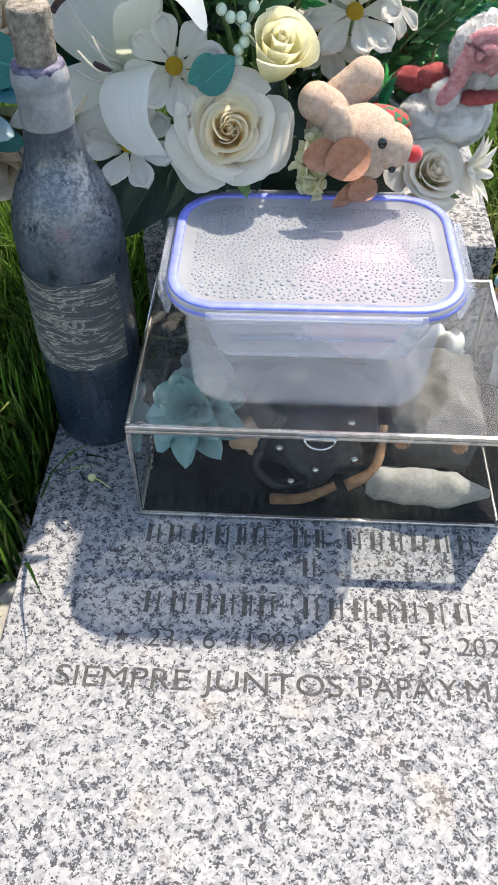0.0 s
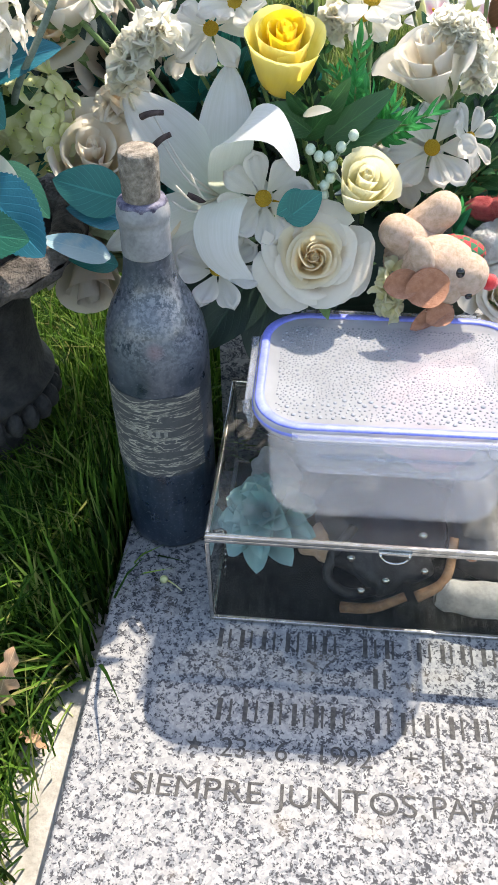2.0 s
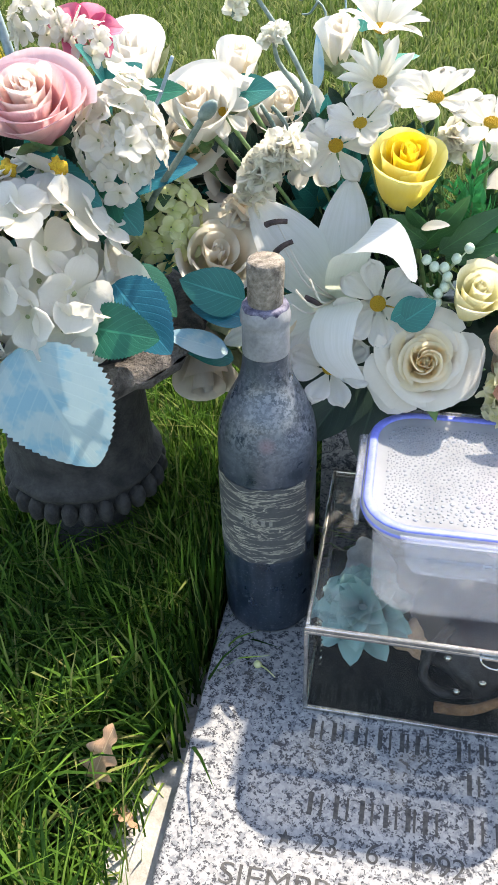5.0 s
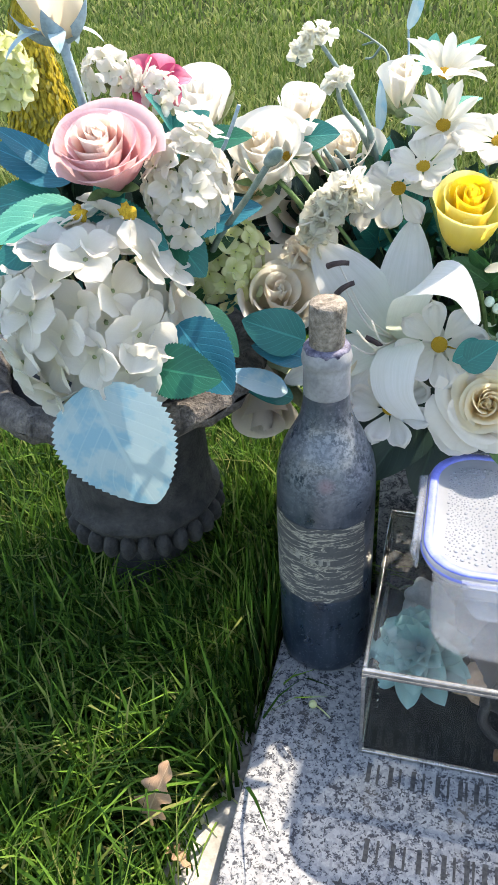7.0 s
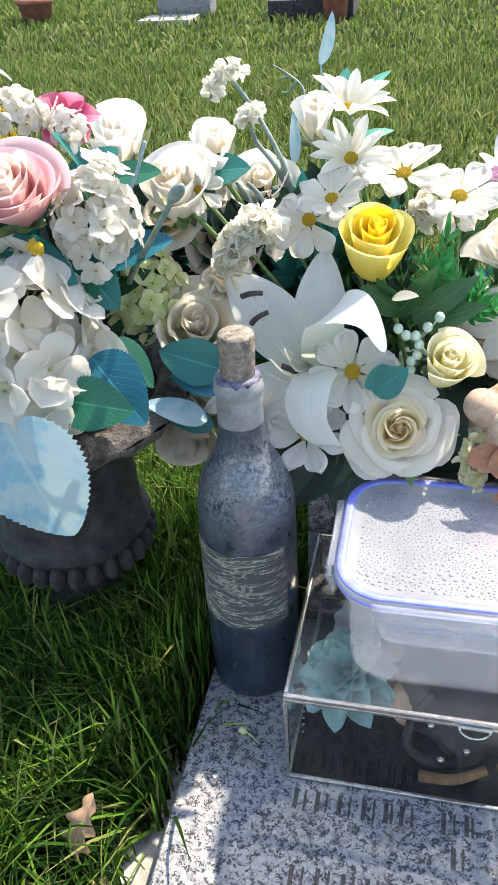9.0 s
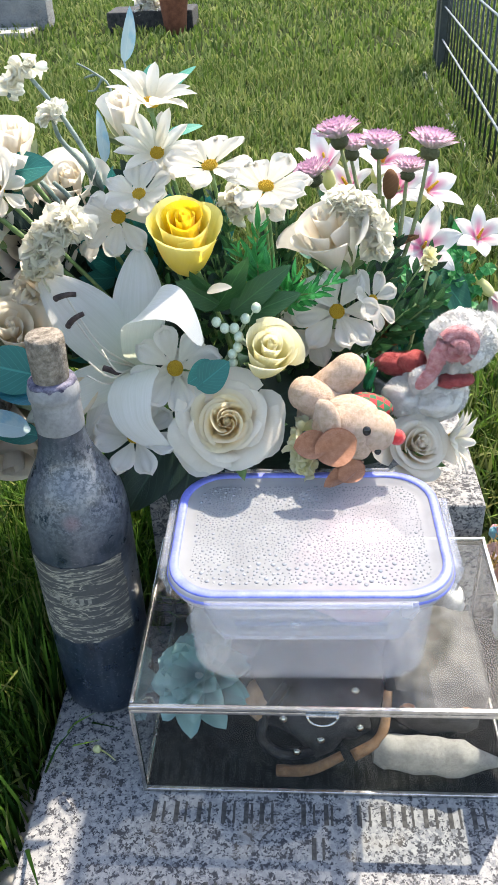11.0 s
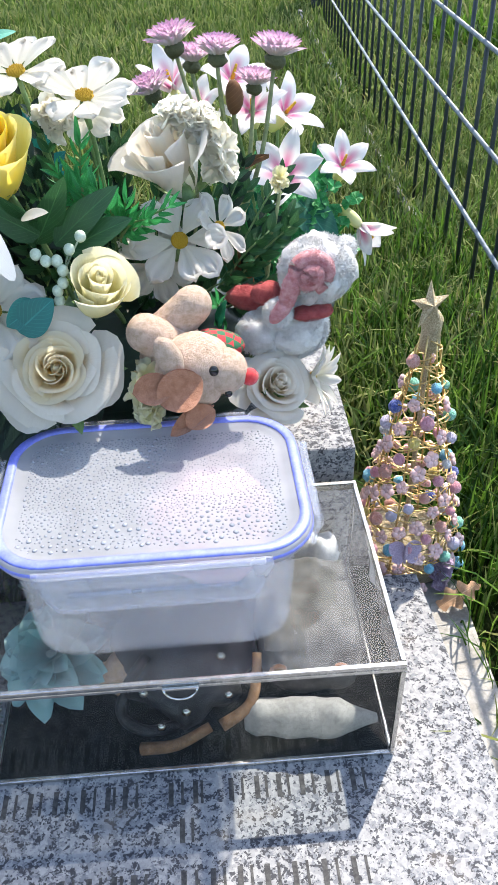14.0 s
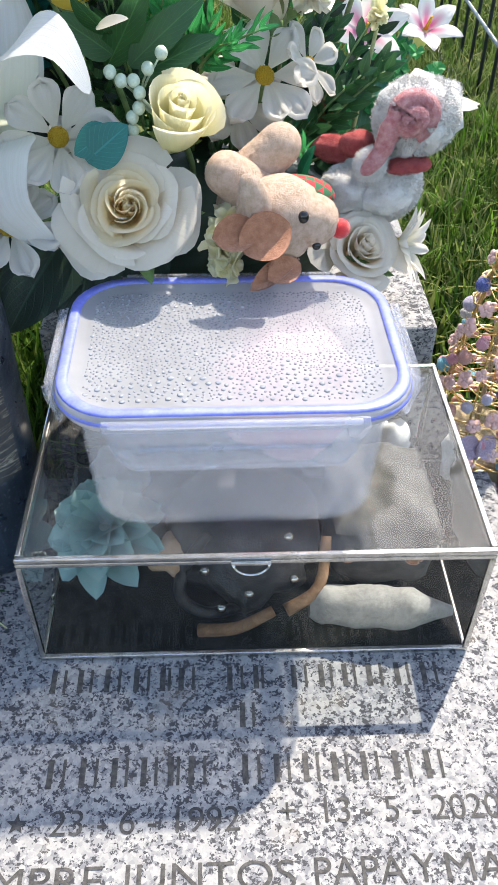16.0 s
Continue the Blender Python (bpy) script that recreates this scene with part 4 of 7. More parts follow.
put("bundle", Shape().add(*blob(0.046, 0.036, 0.040, 22, 14, 0.25, 40)).mesh("bundle", SOFTPINK), wad, TUB @ pose(0.034, 0.013, 0.050))

# ---- flowers ----
CAMWARD = Vector((0.12, -0.72, 0.62)).normalized()


def stem(parent, a, b, r=0.0018, mat=STEM, sag=0.012, name="stem", label=""):
    a, b = Vector(a), Vector(b)
    mid = (a + b) / 2 + Vector((0.3 * sag, 0.6 * sag, -0.3 * sag))
    return put(name, Shape().add(*tube([a, mid, b], r * 1.15, r, 7)).mesh(name, mat), parent)


def rose(parent, at, to, r, outer, inner, n=26, openness=1.0, tall=1.0, seed=0, calyx=STEM, label="", name="rose"):
    """A cloth rose: a tight wrapped heart, then broader petals that lean out and roll back at the rim."""
    rg = random.Random(seed)
    to = Vector(to).normalized()
    h = r * (0.95 + 0.75 * (1 - openness)) * tall
    m = facing(Vector(at) - to * h * 0.82, to, rg.uniform(0, 360))
    s = Shape()
    s.add(*blob(r * 0.09, r * 0.09, h * 0.44, 8, 6), m=Matrix.Translation((0, 0, h * 0.48)), slot=0)
    s.add(*blob(r * 0.24, r * 0.24, r * 0.24, 10, 6), m=Matrix.Translation((0, 0, -r * 0.02)), slot=1)
    long_sepal = name == "rosebud" and openness < 0.4
    for k in range(5):
        L, W, rise = (1.75, 0.62, 12) if long_sepal else (0.85, 0.30, 35 - 25 * openness)
        s.add(*sheet(r * L, r * W, 0.7, 0.8, rise, 95 if long_sepal else 25, -30 if long_sepal else 0, 0.45 if long_sepal else 0.3, nu=6, nv=9), m=pose(0, 0, -r * 0.05, 0, 0, k * 72 + 20) @ pose(r * 0.12, 0, 0), slot=1)
    head = put(name, s.mesh(name, inner, calyx), parent, m, label)
    ang = rg.uniform(0, 6)
    for i in range(n):
        t = ((i + 0.4) / (n - 0.6)) ** (1.12 + 0.75 * (1 - openness))
        ang += 2.15 + rg.uniform(-0.45, 0.45)
        R = r * (0.05 + (0.73 + 0.20 * (1 - openness)) * t ** 1.1) * rg.uniform(0.93, 1.07)
        Z = h * (1.0 - 0.07 * t - 0.44 * openness * t ** 2.2) * rg.uniform(0.95, 1.05)
        hw = (1.7 - (0.30 + 0.60 * openness) * t ** 0.7) * rg.uniform(0.85, 1.15)
        tuck = rg.uniform(0.03, 0.09) * rg.choice((1, 1, -1))
        shut = 0.5 * max(0.0, 1 - t / 0.35)
        roll = r * (0.015 + (0.04 + 0.15 * openness) * t ** 1.3) * rg.uniform(0.6, 1.35)
        a = 0.24 + 0.68 * openness * t ** 1.5
        z0 = 0.72 * max(0.0, 1 - 1.3 * t)
        q = 1.0 + 0.9 * openness * t ** 1.5
        ph = rg.uniform(0, 6)
        dip = rg.uniform(0.10, 0.16 + 0.14 * openness)

        def fn(fu, fv, ang=ang, R=R, Z=Z, hw=hw, roll=roll, a=a, q=q, ph=ph, t=t, dip=dip, tuck=tuck, shut=shut, z0=z0):
            u = 2 * fu - 1
            g = fv * (1 - dip * abs(u) ** 2.6)
            an = ang + u * hw * (0.45 + 0.55 * math.sin(math.pi * min(0.5, 0.62 * g)))
            k = max(0.0, (g - 0.70) / 0.30)
            side = 0.55 + 0.9 * abs(u) ** 1.5
            rad = R * g ** a * (1 + (0.03 + 0.05 * t + 0.18 * t * openness) * u * u) * (1 - shut * g ** 3) + roll * k ** 1.7 * side + tuck * r * u + 0.035 * r * t * math.sin(2.6 * u + ph) * g * g
            z = Z * (z0 + (1 - z0) * (1 - (1 - g) ** q)) - 0.75 * roll * k ** 3 * side + 0.045 * r * t * math.sin(3.1 * u + 1.3 * ph) * g * g
            return (rad * math.cos(an), rad * math.sin(an), z)

        put("petal", Shape().add(*grid(fn, 10, 11)).mesh("petal", inner if t < 0.55 else outer), head, m)
    return head


DAISY_PETALS = [Shape().add(*sheet(1.0, 0.60, 1.9, 0.55, 6, -14 + 6 * k, -22 + 9 * k, 0.12, ruffle=0.065, waves=2.5, notch=0.15, nu=10, nv=9, phase=1.7 * k)).mesh("petal", WHITE) for k in range(4)]
ASTER_PETALS = [Shape().add(*sheet(1.0, 0.30, 1.0, 0.6, 18, -25 + 10 * k, -15, 0.3, nu=4, nv=7, phase=k)).mesh("petal", WHITE) for k in range(3)]
DISC = Shape()
DISC.add(*blob(0.17, 0.17, 0.07, 16, 8), m=Matrix.Translation((0, 0, 0.02)))
for _k in range(46):
    _a, _q = _k * 2.39996, 0.155 * math.sqrt(_k / 46)
    DISC.add(*blob(0.021, 0.021, 0.03, 6, 4), m=Matrix.Translation((_q * math.cos(_a), _q * math.sin(_a), 0.085 - 1.2 * _q * _q)))
DISC.add(*blob(0.09, 0.09, 0.10, 8, 5), m=Matrix.Translation((0, 0, -0.07)), slot=1)
DISCMESH = DISC.mesh("daisy", POLLEN, STEM)


def daisy(parent, at, to, r, n=8, seed=0, petals=DAISY_PETALS, lift=0.0, label="white cosmos flower with yellow centre"):
    rg = random.Random(seed + 100)
    m = facing(at, to, rg.uniform(0, 360), r)
    head = put("daisy", DISCMESH, parent, m, label)
    for k in range(n):
        mm = m @ pose(0, 0, 0, 0, 0, 360 * k / n + rg.uniform(-8, 8)) @ pose(0.10, 0, 0.004 * (k % 2), rg.uniform(-10, 10), -lift - rg.uniform(-9, 9), 0)
        put("petal", rg.choice(petals), head, mm @ Matrix.Scale(rg.uniform(0.82, 0.95), 4))
    return head


def leaf(parent, base, tip, width, mat, up=(0, -0.6, 0.8), bend=-20, fold=0.12, teeth=False, name="leaf", label="", ruffle=0.0):
    L = (Vector(tip) - Vector(base)).length
    s = Shape().add(*sheet(L * 1.03, width, 0.72, 0.72, -bend * 0.5, bend, 0, 0.0, fold, ruffle, 3, 0, 1 if teeth else 0, nu=8, nv=46 if teeth else 12))
    return put(name, s.mesh(name, mat), parent, along(base, tip, up), label)


def sprig(parent, base, tip, mat, n=9, size=0.018, name="sprig", seed=0, width=0.42, spread=50, stem_mat=None):
    """A stem with leaves in pairs, one mesh."""
    rg = random.Random(seed)
    b, t = Vector(base), Vector(tip)
    s = Shape().add(*tube([b, (b + t) / 2 + Vector((0, 0, 0.004)), t], 0.0012, 0.0006, 5), slot=1)
    for k in range(n):
        f = 0.15 + 0.85 * k / (n - 1)
        p = b.lerp(t, f)
        d = (t - b).normalized()
        for side in (-1, 1):
            m = along(p, p + d, (rg.uniform(-0.5, 0.5), -0.5, 0.7)) @ pose(0, 0, 0, rg.uniform(-40, 40), rg.uniform(-25, 10), side * (spread + rg.uniform(-18, 18)) * (1.1 - 0.6 * f))
            z = size * rg.uniform(0.75, 1.2) * (1.1 - 0.35 * f)
            s.add(*sheet(z, z * width, 0.75, 0.8, 10, -30, 0, 0.0, 0.15, nu=4, nv=5), m=m)
    return put(name, s.mesh(name, mat, stem_mat or STEM), parent)


def floret_mesh(name, mat, seed, petals=4, width=0.95, notch=0.0, eye=None, p=1.0, q=0.62):
    rg = random.Random(seed)
    s = Shape()
    for k in range(petals):
        s.add(*sheet(1.0, width, p, q, rg.uniform(5, 30), rg.uniform(-35, 0), rg.uniform(-15, 20), 0.25 * rg.uniform(-0.3, 1), ruffle=0.04, notch=notch, nu=6, nv=6, phase=rg.uniform(0, 6)), m=pose(0, 0, 0, rg.uniform(-12, 12), 0, 360 * k / petals + rg.uniform(-8, 8)) @ pose(0.03, 0, 0.02 * (k % 2)))
    s.add(*blob(0.09, 0.09, 0.07, 6, 4), slot=1)
    s.add(*tube([(0, 0, 0), (0, 0, -0.5), (0.05, 0.03, -1.3)], 0.05, 0.04, 5), slot=1)
    return s.mesh(name, mat, eye or OLIVESTEM)


WFLORETS = [floret_mesh("floret", WHITE, k, 4, 1.08, p=1.25, q=0.55) for k in range(6)]
SFLORETS = [floret_mesh("floret", WHITE, 20 + k, 5, 0.8) for k in range(4)]
LFLORETS = [floret_mesh("floret", LIME, 40 + k) for k in range(4)]


def hydrangea(parent, at, radii, size, n, florets, name="hydrangea", seed=0, label="", toward=CAMWARD, spread=-0.25):
    rg = random.Random(seed)
    at = Vector(at)
    s = Shape()
    tips = []
    k = 0
    while len(tips) < n and k < 4000:
        z = 1 - 2 * (k + 0.5) / (n * 1.7)
        a = k * 2.39996
        k += 1
        q = math.sqrt(max(0, 1 - z * z))
        d = Vector((q * math.cos(a), q * math.sin(a), z))
        if z < -0.98 or d.dot(toward) < spread:
            continue
        p = at + Vector((d.x * radii[0], d.y * radii[1], d.z * radii[2])) * rg.uniform(0.72, 1.08)
        tips.append((p, (d + Vector((rg.uniform(-0.35, 0.35), rg.uniform(-0.35, 0.35), rg.uniform(-0.2, 0.45)))).normalized()))
    for p, d in tips[::2]:
        s.add(*tube([at - Vector((0, -0.01, radii[2] * 0.6)), at.lerp(p, 0.5), p - d * size * 0.5], 0.0012, 0.0008, 5), slot=0)
    head = put(name, s.mesh(name, OLIVESTEM), parent, None, label)
    for p, d in tips:
        put("floret", rg.choice(florets), head, facing(p, d, rg.uniform(0, 360), size * rg.uniform(0.85, 1.15)))
    return head


def ruffles(parent, points, size, n, mat, name, seed=0, label="", stalk=GREYSTEM):
    """A crest of small crimped petals along a curve."""
    rg = random.Random(seed)
    P = [Vector(p) for p in points]
    s = Shape().add(*tube(P, size * 0.16, size * 0.12, 6), slot=1)
    for k in range(n):
        f = (k + rg.random()) / n * (len(P) - 1)
        i = min(int(f), len(P) - 2)
        p = P[i].lerp(P[i + 1], f - i)
        d = Vector((rg.gauss(0, 0.6), rg.gauss(-0.45, 0.55), rg.gauss(0.6, 0.5))).normalized()
        m = facing(p, d, rg.uniform(0, 360)) @ pose(0, 0, 0, 0, -rg.uniform(22, 72), 0)
        z = size * rg.uniform(0.7, 1.15)
        s.add(*sheet(z, z * 0.75, 1.25, 0.6, 0, -25, -30, 0.4, ruffle=z * 0.09, waves=4, nu=6, nv=5, phase=rg.uniform(0, 6)), m=m)
    return put(name, s.mesh(name, mat, stalk), parent, None, label)


def lily(parent, throat, to, petals, mat, name="lily", label="", stamens=True, seed=0):
    """petals: (spin, length, width, start bend, bend, tip bend)."""
    m = facing(throat, to, 0)
    s = Shape().add(*blob(0.007, 0.007, 0.016, 10, 6), m=Matrix.Translation((0, 0, -0.01)))
    head = put(name, s.mesh(name, LIME), parent, m, label)
    for spin, L, W, b0, b1, b2 in petals:
        me = Shape().add(*sheet(L, W, 0.85, 0.72, b0, b1, b2, -0.12, 0.06, ruffle=W * 0.04, nu=8, nv=16, phase=spin)).mesh("petal", mat)
        put("petal", me, head, m @ pose(0, 0, 0, 0, 0, spin))
    return head


# the urn and its flowers
UX, UY = -0.240, 0.185
urn = thing("stone_urn", (UX, UY, GROUND), "dark cast-stone garden urn standing in the grass", "urn")
UM = Matrix.Translation((UX, UY, 0))
put("foot", Shape().add(*lathe([(0.02, -0.06), (0.066, -0.058), (0.068, -0.03), (0.060, -0.022), (0.046, -0.004), (0.036, 0.02), (0.036, 0.045), (0.046, 0.060), (0.02, 0.066)], 40, 0.03)).mesh("foot", STONE), urn, UM)
put("bowl", Shape().add(*lathe([(0.03, 0.075), (0.062, 0.083), (0.0665, 0.094), (0.0715, 0.099), (0.0725, 0.104), (0.0690, 0.108), (0.0655, 0.112), (0.0640, 0.13), (0.0630, 0.16), (0.0640, 0.185), (0.070, 0.205), (0.085, 0.222), (0.098, 0.228), (0.07, 0.236), (0.02, 0.237)], 48, 0.03)).mesh("bowl", STONE), urn, UM, "dark stone bowl")
for k in range(26):
    a = 2 * math.pi * k / 26
    put("gadroon", Shape().add(*blob(0.0115, 0.0074, 0.0140, 10, 7, 0.08, 90, k)).mesh("gadroon", STONE), urn, UM @ pose(0.0645 * math.cos(a), 0.0645 * math.sin(a), 0.082, 0, 12, math.degrees(a)))


def rim_fn(u, v):
    a, b = 2 * math.pi * u, 2 * math.pi * v
    p = Vector((math.cos(a) * 9, math.sin(a) * 9, v * 2))
    k = 0.0135 * (1 + 0.3 * noise.noise(p * 1.6) + 0.15 * noise.noise(p * 5))
    rr = 0.108 + k * math.cos(b)
    return (rr * math.cos(a), rr * math.sin(a), 0.237 + k * math.sin(b))


put("rim", Shape().add(*grid(rim_fn, 72, 12)).mesh("rim", BARK), urn, UM, "rough weathered stone rim")

UB = Vector((UX, UY + 0.01, 0.235))
ua = thing("flower_arrangement", UB, "artificial bouquet of white hydrangea and pink rose in a stone urn", "flowers", "flower arrangements")
hy = hydrangea(ua, (-0.221, 0.116, 0.313), (0.060, 0.056, 0.074), 0.0245, 52, WFLORETS, seed=3, label="large white cloth hydrangea head", spread=-0.1)
rose(ua, (-0.203, 0.125, 0.437), (0.10, -0.50, 0.86), 0.0375, PINKOUT, PINKIN, 26, 0.42, 1.0, seed=4, label="pale pink cloth rose", name="pink_rose")
stem(ua, (-0.212, 0.15, 0.405), UB, 0.002, GREYSTEM)
hydrangea(ua, (-0.158, 0.160, 0.393), (0.026, 0.026, 0.045), 0.0125, 44, SFLORETS, name="stephanotis", seed=6, label="cluster of small white cloth blossoms", spread=-0.3)
stem(ua, (-0.158, 0.17, 0.36), UB, 0.0018, OLIVESTEM)
hydrangea(ua, (-0.161, 0.226, 0.312), (0.036, 0.03, 0.036), 0.0115, 46, LFLORETS, name="lime_hydrangea", seed=8, label="pale lime cloth hydrangea", spread=-0.2)
hydrangea(ua, (-0.310, 0.205, 0.455), (0.022, 0.02, 0.03), 0.011, 26, LFLORETS, name="lime_hydrangea", seed=9, label="pale lime cloth hydrangea")
rose(ua, (-0.193, 0.30, 0.427), (0.15, -0.35, 0.92), 0.027, WHITE, WHITE, 12, 0.1, 1.1, seed=10, calyx=SEPAL, label="closed white cloth rosebud", name="rosebud")
stem(ua, (-0.195, 0.32, 0.40), UB + Vector((0.03, 0.02, 0.02)), 0.0018, STEM)
# tall bud with faded blue sepals
rose(ua, (-0.262, 0.2, 0.522), (-0.12, -0.1, 0.99), 0.024, CREAM, CREAM, 14, 0.1, 1.4, seed=12, calyx=BLUESTEM, label="tall cream bud with faded blue sepals", name="rosebud")
stem(ua, (-0.257, 0.2, 0.492), (-0.243, 0.205, 0.40), 0.0032, BLUESTEM, 0.002)
for k in range(5):
    a = 72 * k + 15
    bx, by = 0.014 * math.cos(radians(a)), 0.014 * math.sin(radians(a))
    leaf(ua, (-0.258 + bx * 0.6, 0.2 + by * 0.6, 0.487), (-0.262 + bx * 2.6, 0.2 + by * 2.6, 0.476 - 0.006 * (k % 2)), 0.012, PALEBLUE, up=(0, 0, 1), bend=-70, name="sepal")
# magenta bloom with white stamens, and white lilac
for k in range(6):
    m = facing((-0.196, 0.215, 0.447), (0.25, -0.5, 0.8), k * 60)
    put("magenta_petal", Shape().add(*sheet(0.028, 0.021, 0.95, 0.6, 25, -25, -20, 0.3, ruffle=0.001, nu=6, nv=7, phase=k)).mesh("magenta_petal", MAGENTA), ua, m)
s = Shape()
rg = random.Random(4)
for k in range(18):
    d = Vector((rg.uniform(-0.7, 0.7), rg.uniform(-0.6, 0.1), rg.uniform(0.25, 1.0))).normalized()
    b = Vector((-0.203, 0.2, 0.447))
    s.add(*tube([b, b + d * 0.014, b + d * rg.uniform(0.020, 0.030)], 0.0008, 0.0006, 5))
put("stamen_tuft", s.mesh("stamen_tuft", WHITE), ua, label="white thread stamens")
hydrangea(ua, (-0.222, 0.196, 0.458), (0.017, 0.014, 0.019), 0.0095, 18, SFLORETS, name="white_lilac", seed=14, label="small white lilac sprig")
hydrangea(ua, (-0.188, 0.20, 0.446), (0.012, 0.01, 0.012), 0.0085, 9, SFLORETS, name="white_lilac", seed=15, label="small white lilac sprig")
# leaves of the urn bouquet
leaf(ua, (-0.206, 0.060, 0.292), (-0.1640, 0.046, 0.208), 0.100, PALEBLUE, up=(-0.15, -0.9, 0.3), bend=-22, teeth=True, label="large faded blue cloth leaf", fold=0.05)
leaf(ua, (-0.160, 0.118, 0.312), (-0.116, 0.092, 0.276), 0.046, BLUELEAF, up=(0.1, -0.75, 0.6), bend=-15, teeth=True, label="blue serrated cloth leaf")
leaf(ua, (-0.172, 0.084, 0.296), (-0.120, 0.082, 0.292), 0.038, GREENLEAF, up=(0.1, -0.8, 0.6), bend=-12, teeth=True, label="green serrated cloth leaf")
leaf(ua, (-0.150, 0.140, 0.316), (-0.121, 0.128, 0.284), 0.022, GREENLEAF, up=(0.5, -0.6, 0.5), bend=-15, teeth=True, label="green serrated cloth leaf")
leaf(ua, (-0.160, 0.136, 0.325), (-0.132, 0.122, 0.292), 0.018, WHITE, up=(0.3, -0.75, 0.5), bend=-15, label="white cloth leaf back")
rg = random.Random(21)
for base, tip, w, mt in (((-0.225, 0.14, 0.385), (-0.165, 0.125, 0.365), 0.034, TEAL), ((-0.25, 0.15, 0.39), (-0.30, 0.12, 0.385), 0.036, TEAL), ((-0.24, 0.15, 0.40), (-0.305, 0.16, 0.42), 0.030, BLUELEAF), ((-0.23, 0.13, 0.39), (-0.285, 0.095, 0.375), 0.034, MINT),
                         ((-0.25, 0.16, 0.40), (-0.292, 0.15, 0.435), 0.020, BLUELEAF), ((-0.18, 0.16, 0.37), (-0.148, 0.15, 0.335), 0.036, TEAL), ((-0.19, 0.19, 0.40), (-0.155, 0.21, 0.432), 0.036, TEAL), ((-0.18, 0.22, 0.40), (-0.125, 0.21, 0.415), 0.030, GREENLEAF),
                         ((-0.18, 0.20, 0.42), (-0.19, 0.18, 0.450), 0.022, TEAL), ((-0.165, 0.15, 0.37), (-0.19, 0.13, 0.33), 0.04, GREENLEAF), ((-0.24, 0.11, 0.38), (-0.27, 0.08, 0.36), 0.03, TEAL), ((-0.17, 0.185, 0.355), (-0.115, 0.19, 0.372), 0.036, BLUELEAF)):
    leaf(ua, base, tip, w, mt, up=(rg.uniform(-0.3, 0.3), -0.5, 0.8), bend=rg.uniform(-40, 5), teeth=True)
for p in ((-0.222, 0.118, 0.389), (-0.186, 0.118, 0.392)):
    put("yellow_bloom", Shape().add(*blob(0.006, 0.0045, 0.005, 10, 7, 0.8, 300, p[0] * 9)).mesh("yellow_bloom", POLLEN), ua, Matrix.Translation(p))
# long stem with a closed grey-green tip
put("bud_stem", Shape().add(*tube([(-0.170, 0.225, 0.310), (-0.150, 0.19, 0.345), (-0.120, 0.165, 0.385), (-0.098, 0.150, 0.416)], 0.0026, 0.0022, 8)).mesh("bud_stem", GREYSTEM), ua, label="long grey-green stem with a closed bud")
put("bud_tip", Shape().add(*blob(0.0048, 0.0048, 0.010, 10, 7, 0.1, 100)).mesh("bud_tip", GREYSTEM), ua, along((-0.094, 0.147, 0.421), (-0.088, 0.143, 0.427)) @ pose(0, 0, 0, 0, 90, 0))
put("bud_stem", Shape().add(*tube([(-0.165, 0.21, 0.345), (-0.158, 0.20, 0.385), (-0.140, 0.195, 0.415), (-0.127, 0.19, 0.442)], 0.0017, 0.0013, 7)).mesh("bud_stem", BLUESTEM), ua)
rg = random.Random(31)
for k in range(16):
    a = rg.uniform(0, 6.28)
    b = UB + Vector((0.03 * math.cos(a), 0.03 * math.sin(a), 0.0))
    t = b + Vector((0.06 * math.cos(a), 0.05 * math.sin(a) + 0.01, rg.uniform(0.04, 0.15)))
    sprig(ua, b, t, rg.choice((LEAF, TEAL, SHADELEAF)), 7, 0.026, seed=k)

# Extra sprigs behind the hydrangea, added to block sun from the grass.
for k in range(46):
    b = Vector((rg.uniform(-0.29, -0.17), rg.uniform(0.175, 0.245), rg.uniform(0.25, 0.33)))
    sprig(ua, b, b + Vector((rg.uniform(-0.02, 0.02), rg.uniform(-0.01, 0.03), rg.uniform(0.03, 0.07))), rg.choice((LEAF, TEAL, SHADELEAF, SHADELEAF)), 8, 0.034, seed=k + 900, width=0.55)

# the bouquet on the granite block
PB = Vector((0.10, 0.30, 0.122))
pa = thing("flower_arrangement", PB, "artificial bouquet of white lilies, roses and daisies on a granite block", "flowers", "flower arrangements")
# The foam takes the same shade-darkened leaf colour.
put("foam_base", Shape().add(*blob(0.115, 0.075, 0.055, 26, 12, 0.2, 40)).mesh("foam_base", SHADELEAF), pa, Matrix.Translation((0.105, 0.30, 0.170)), "dark green flower foam base")
HEART = Vector((0.095, 0.295, 0.19))


def at_base(p):
    p = Vector(p)
    return HEART + Vector((max(-0.08, min(0.08, (p.x - HEART.x) * 0.5)), 0, 0))


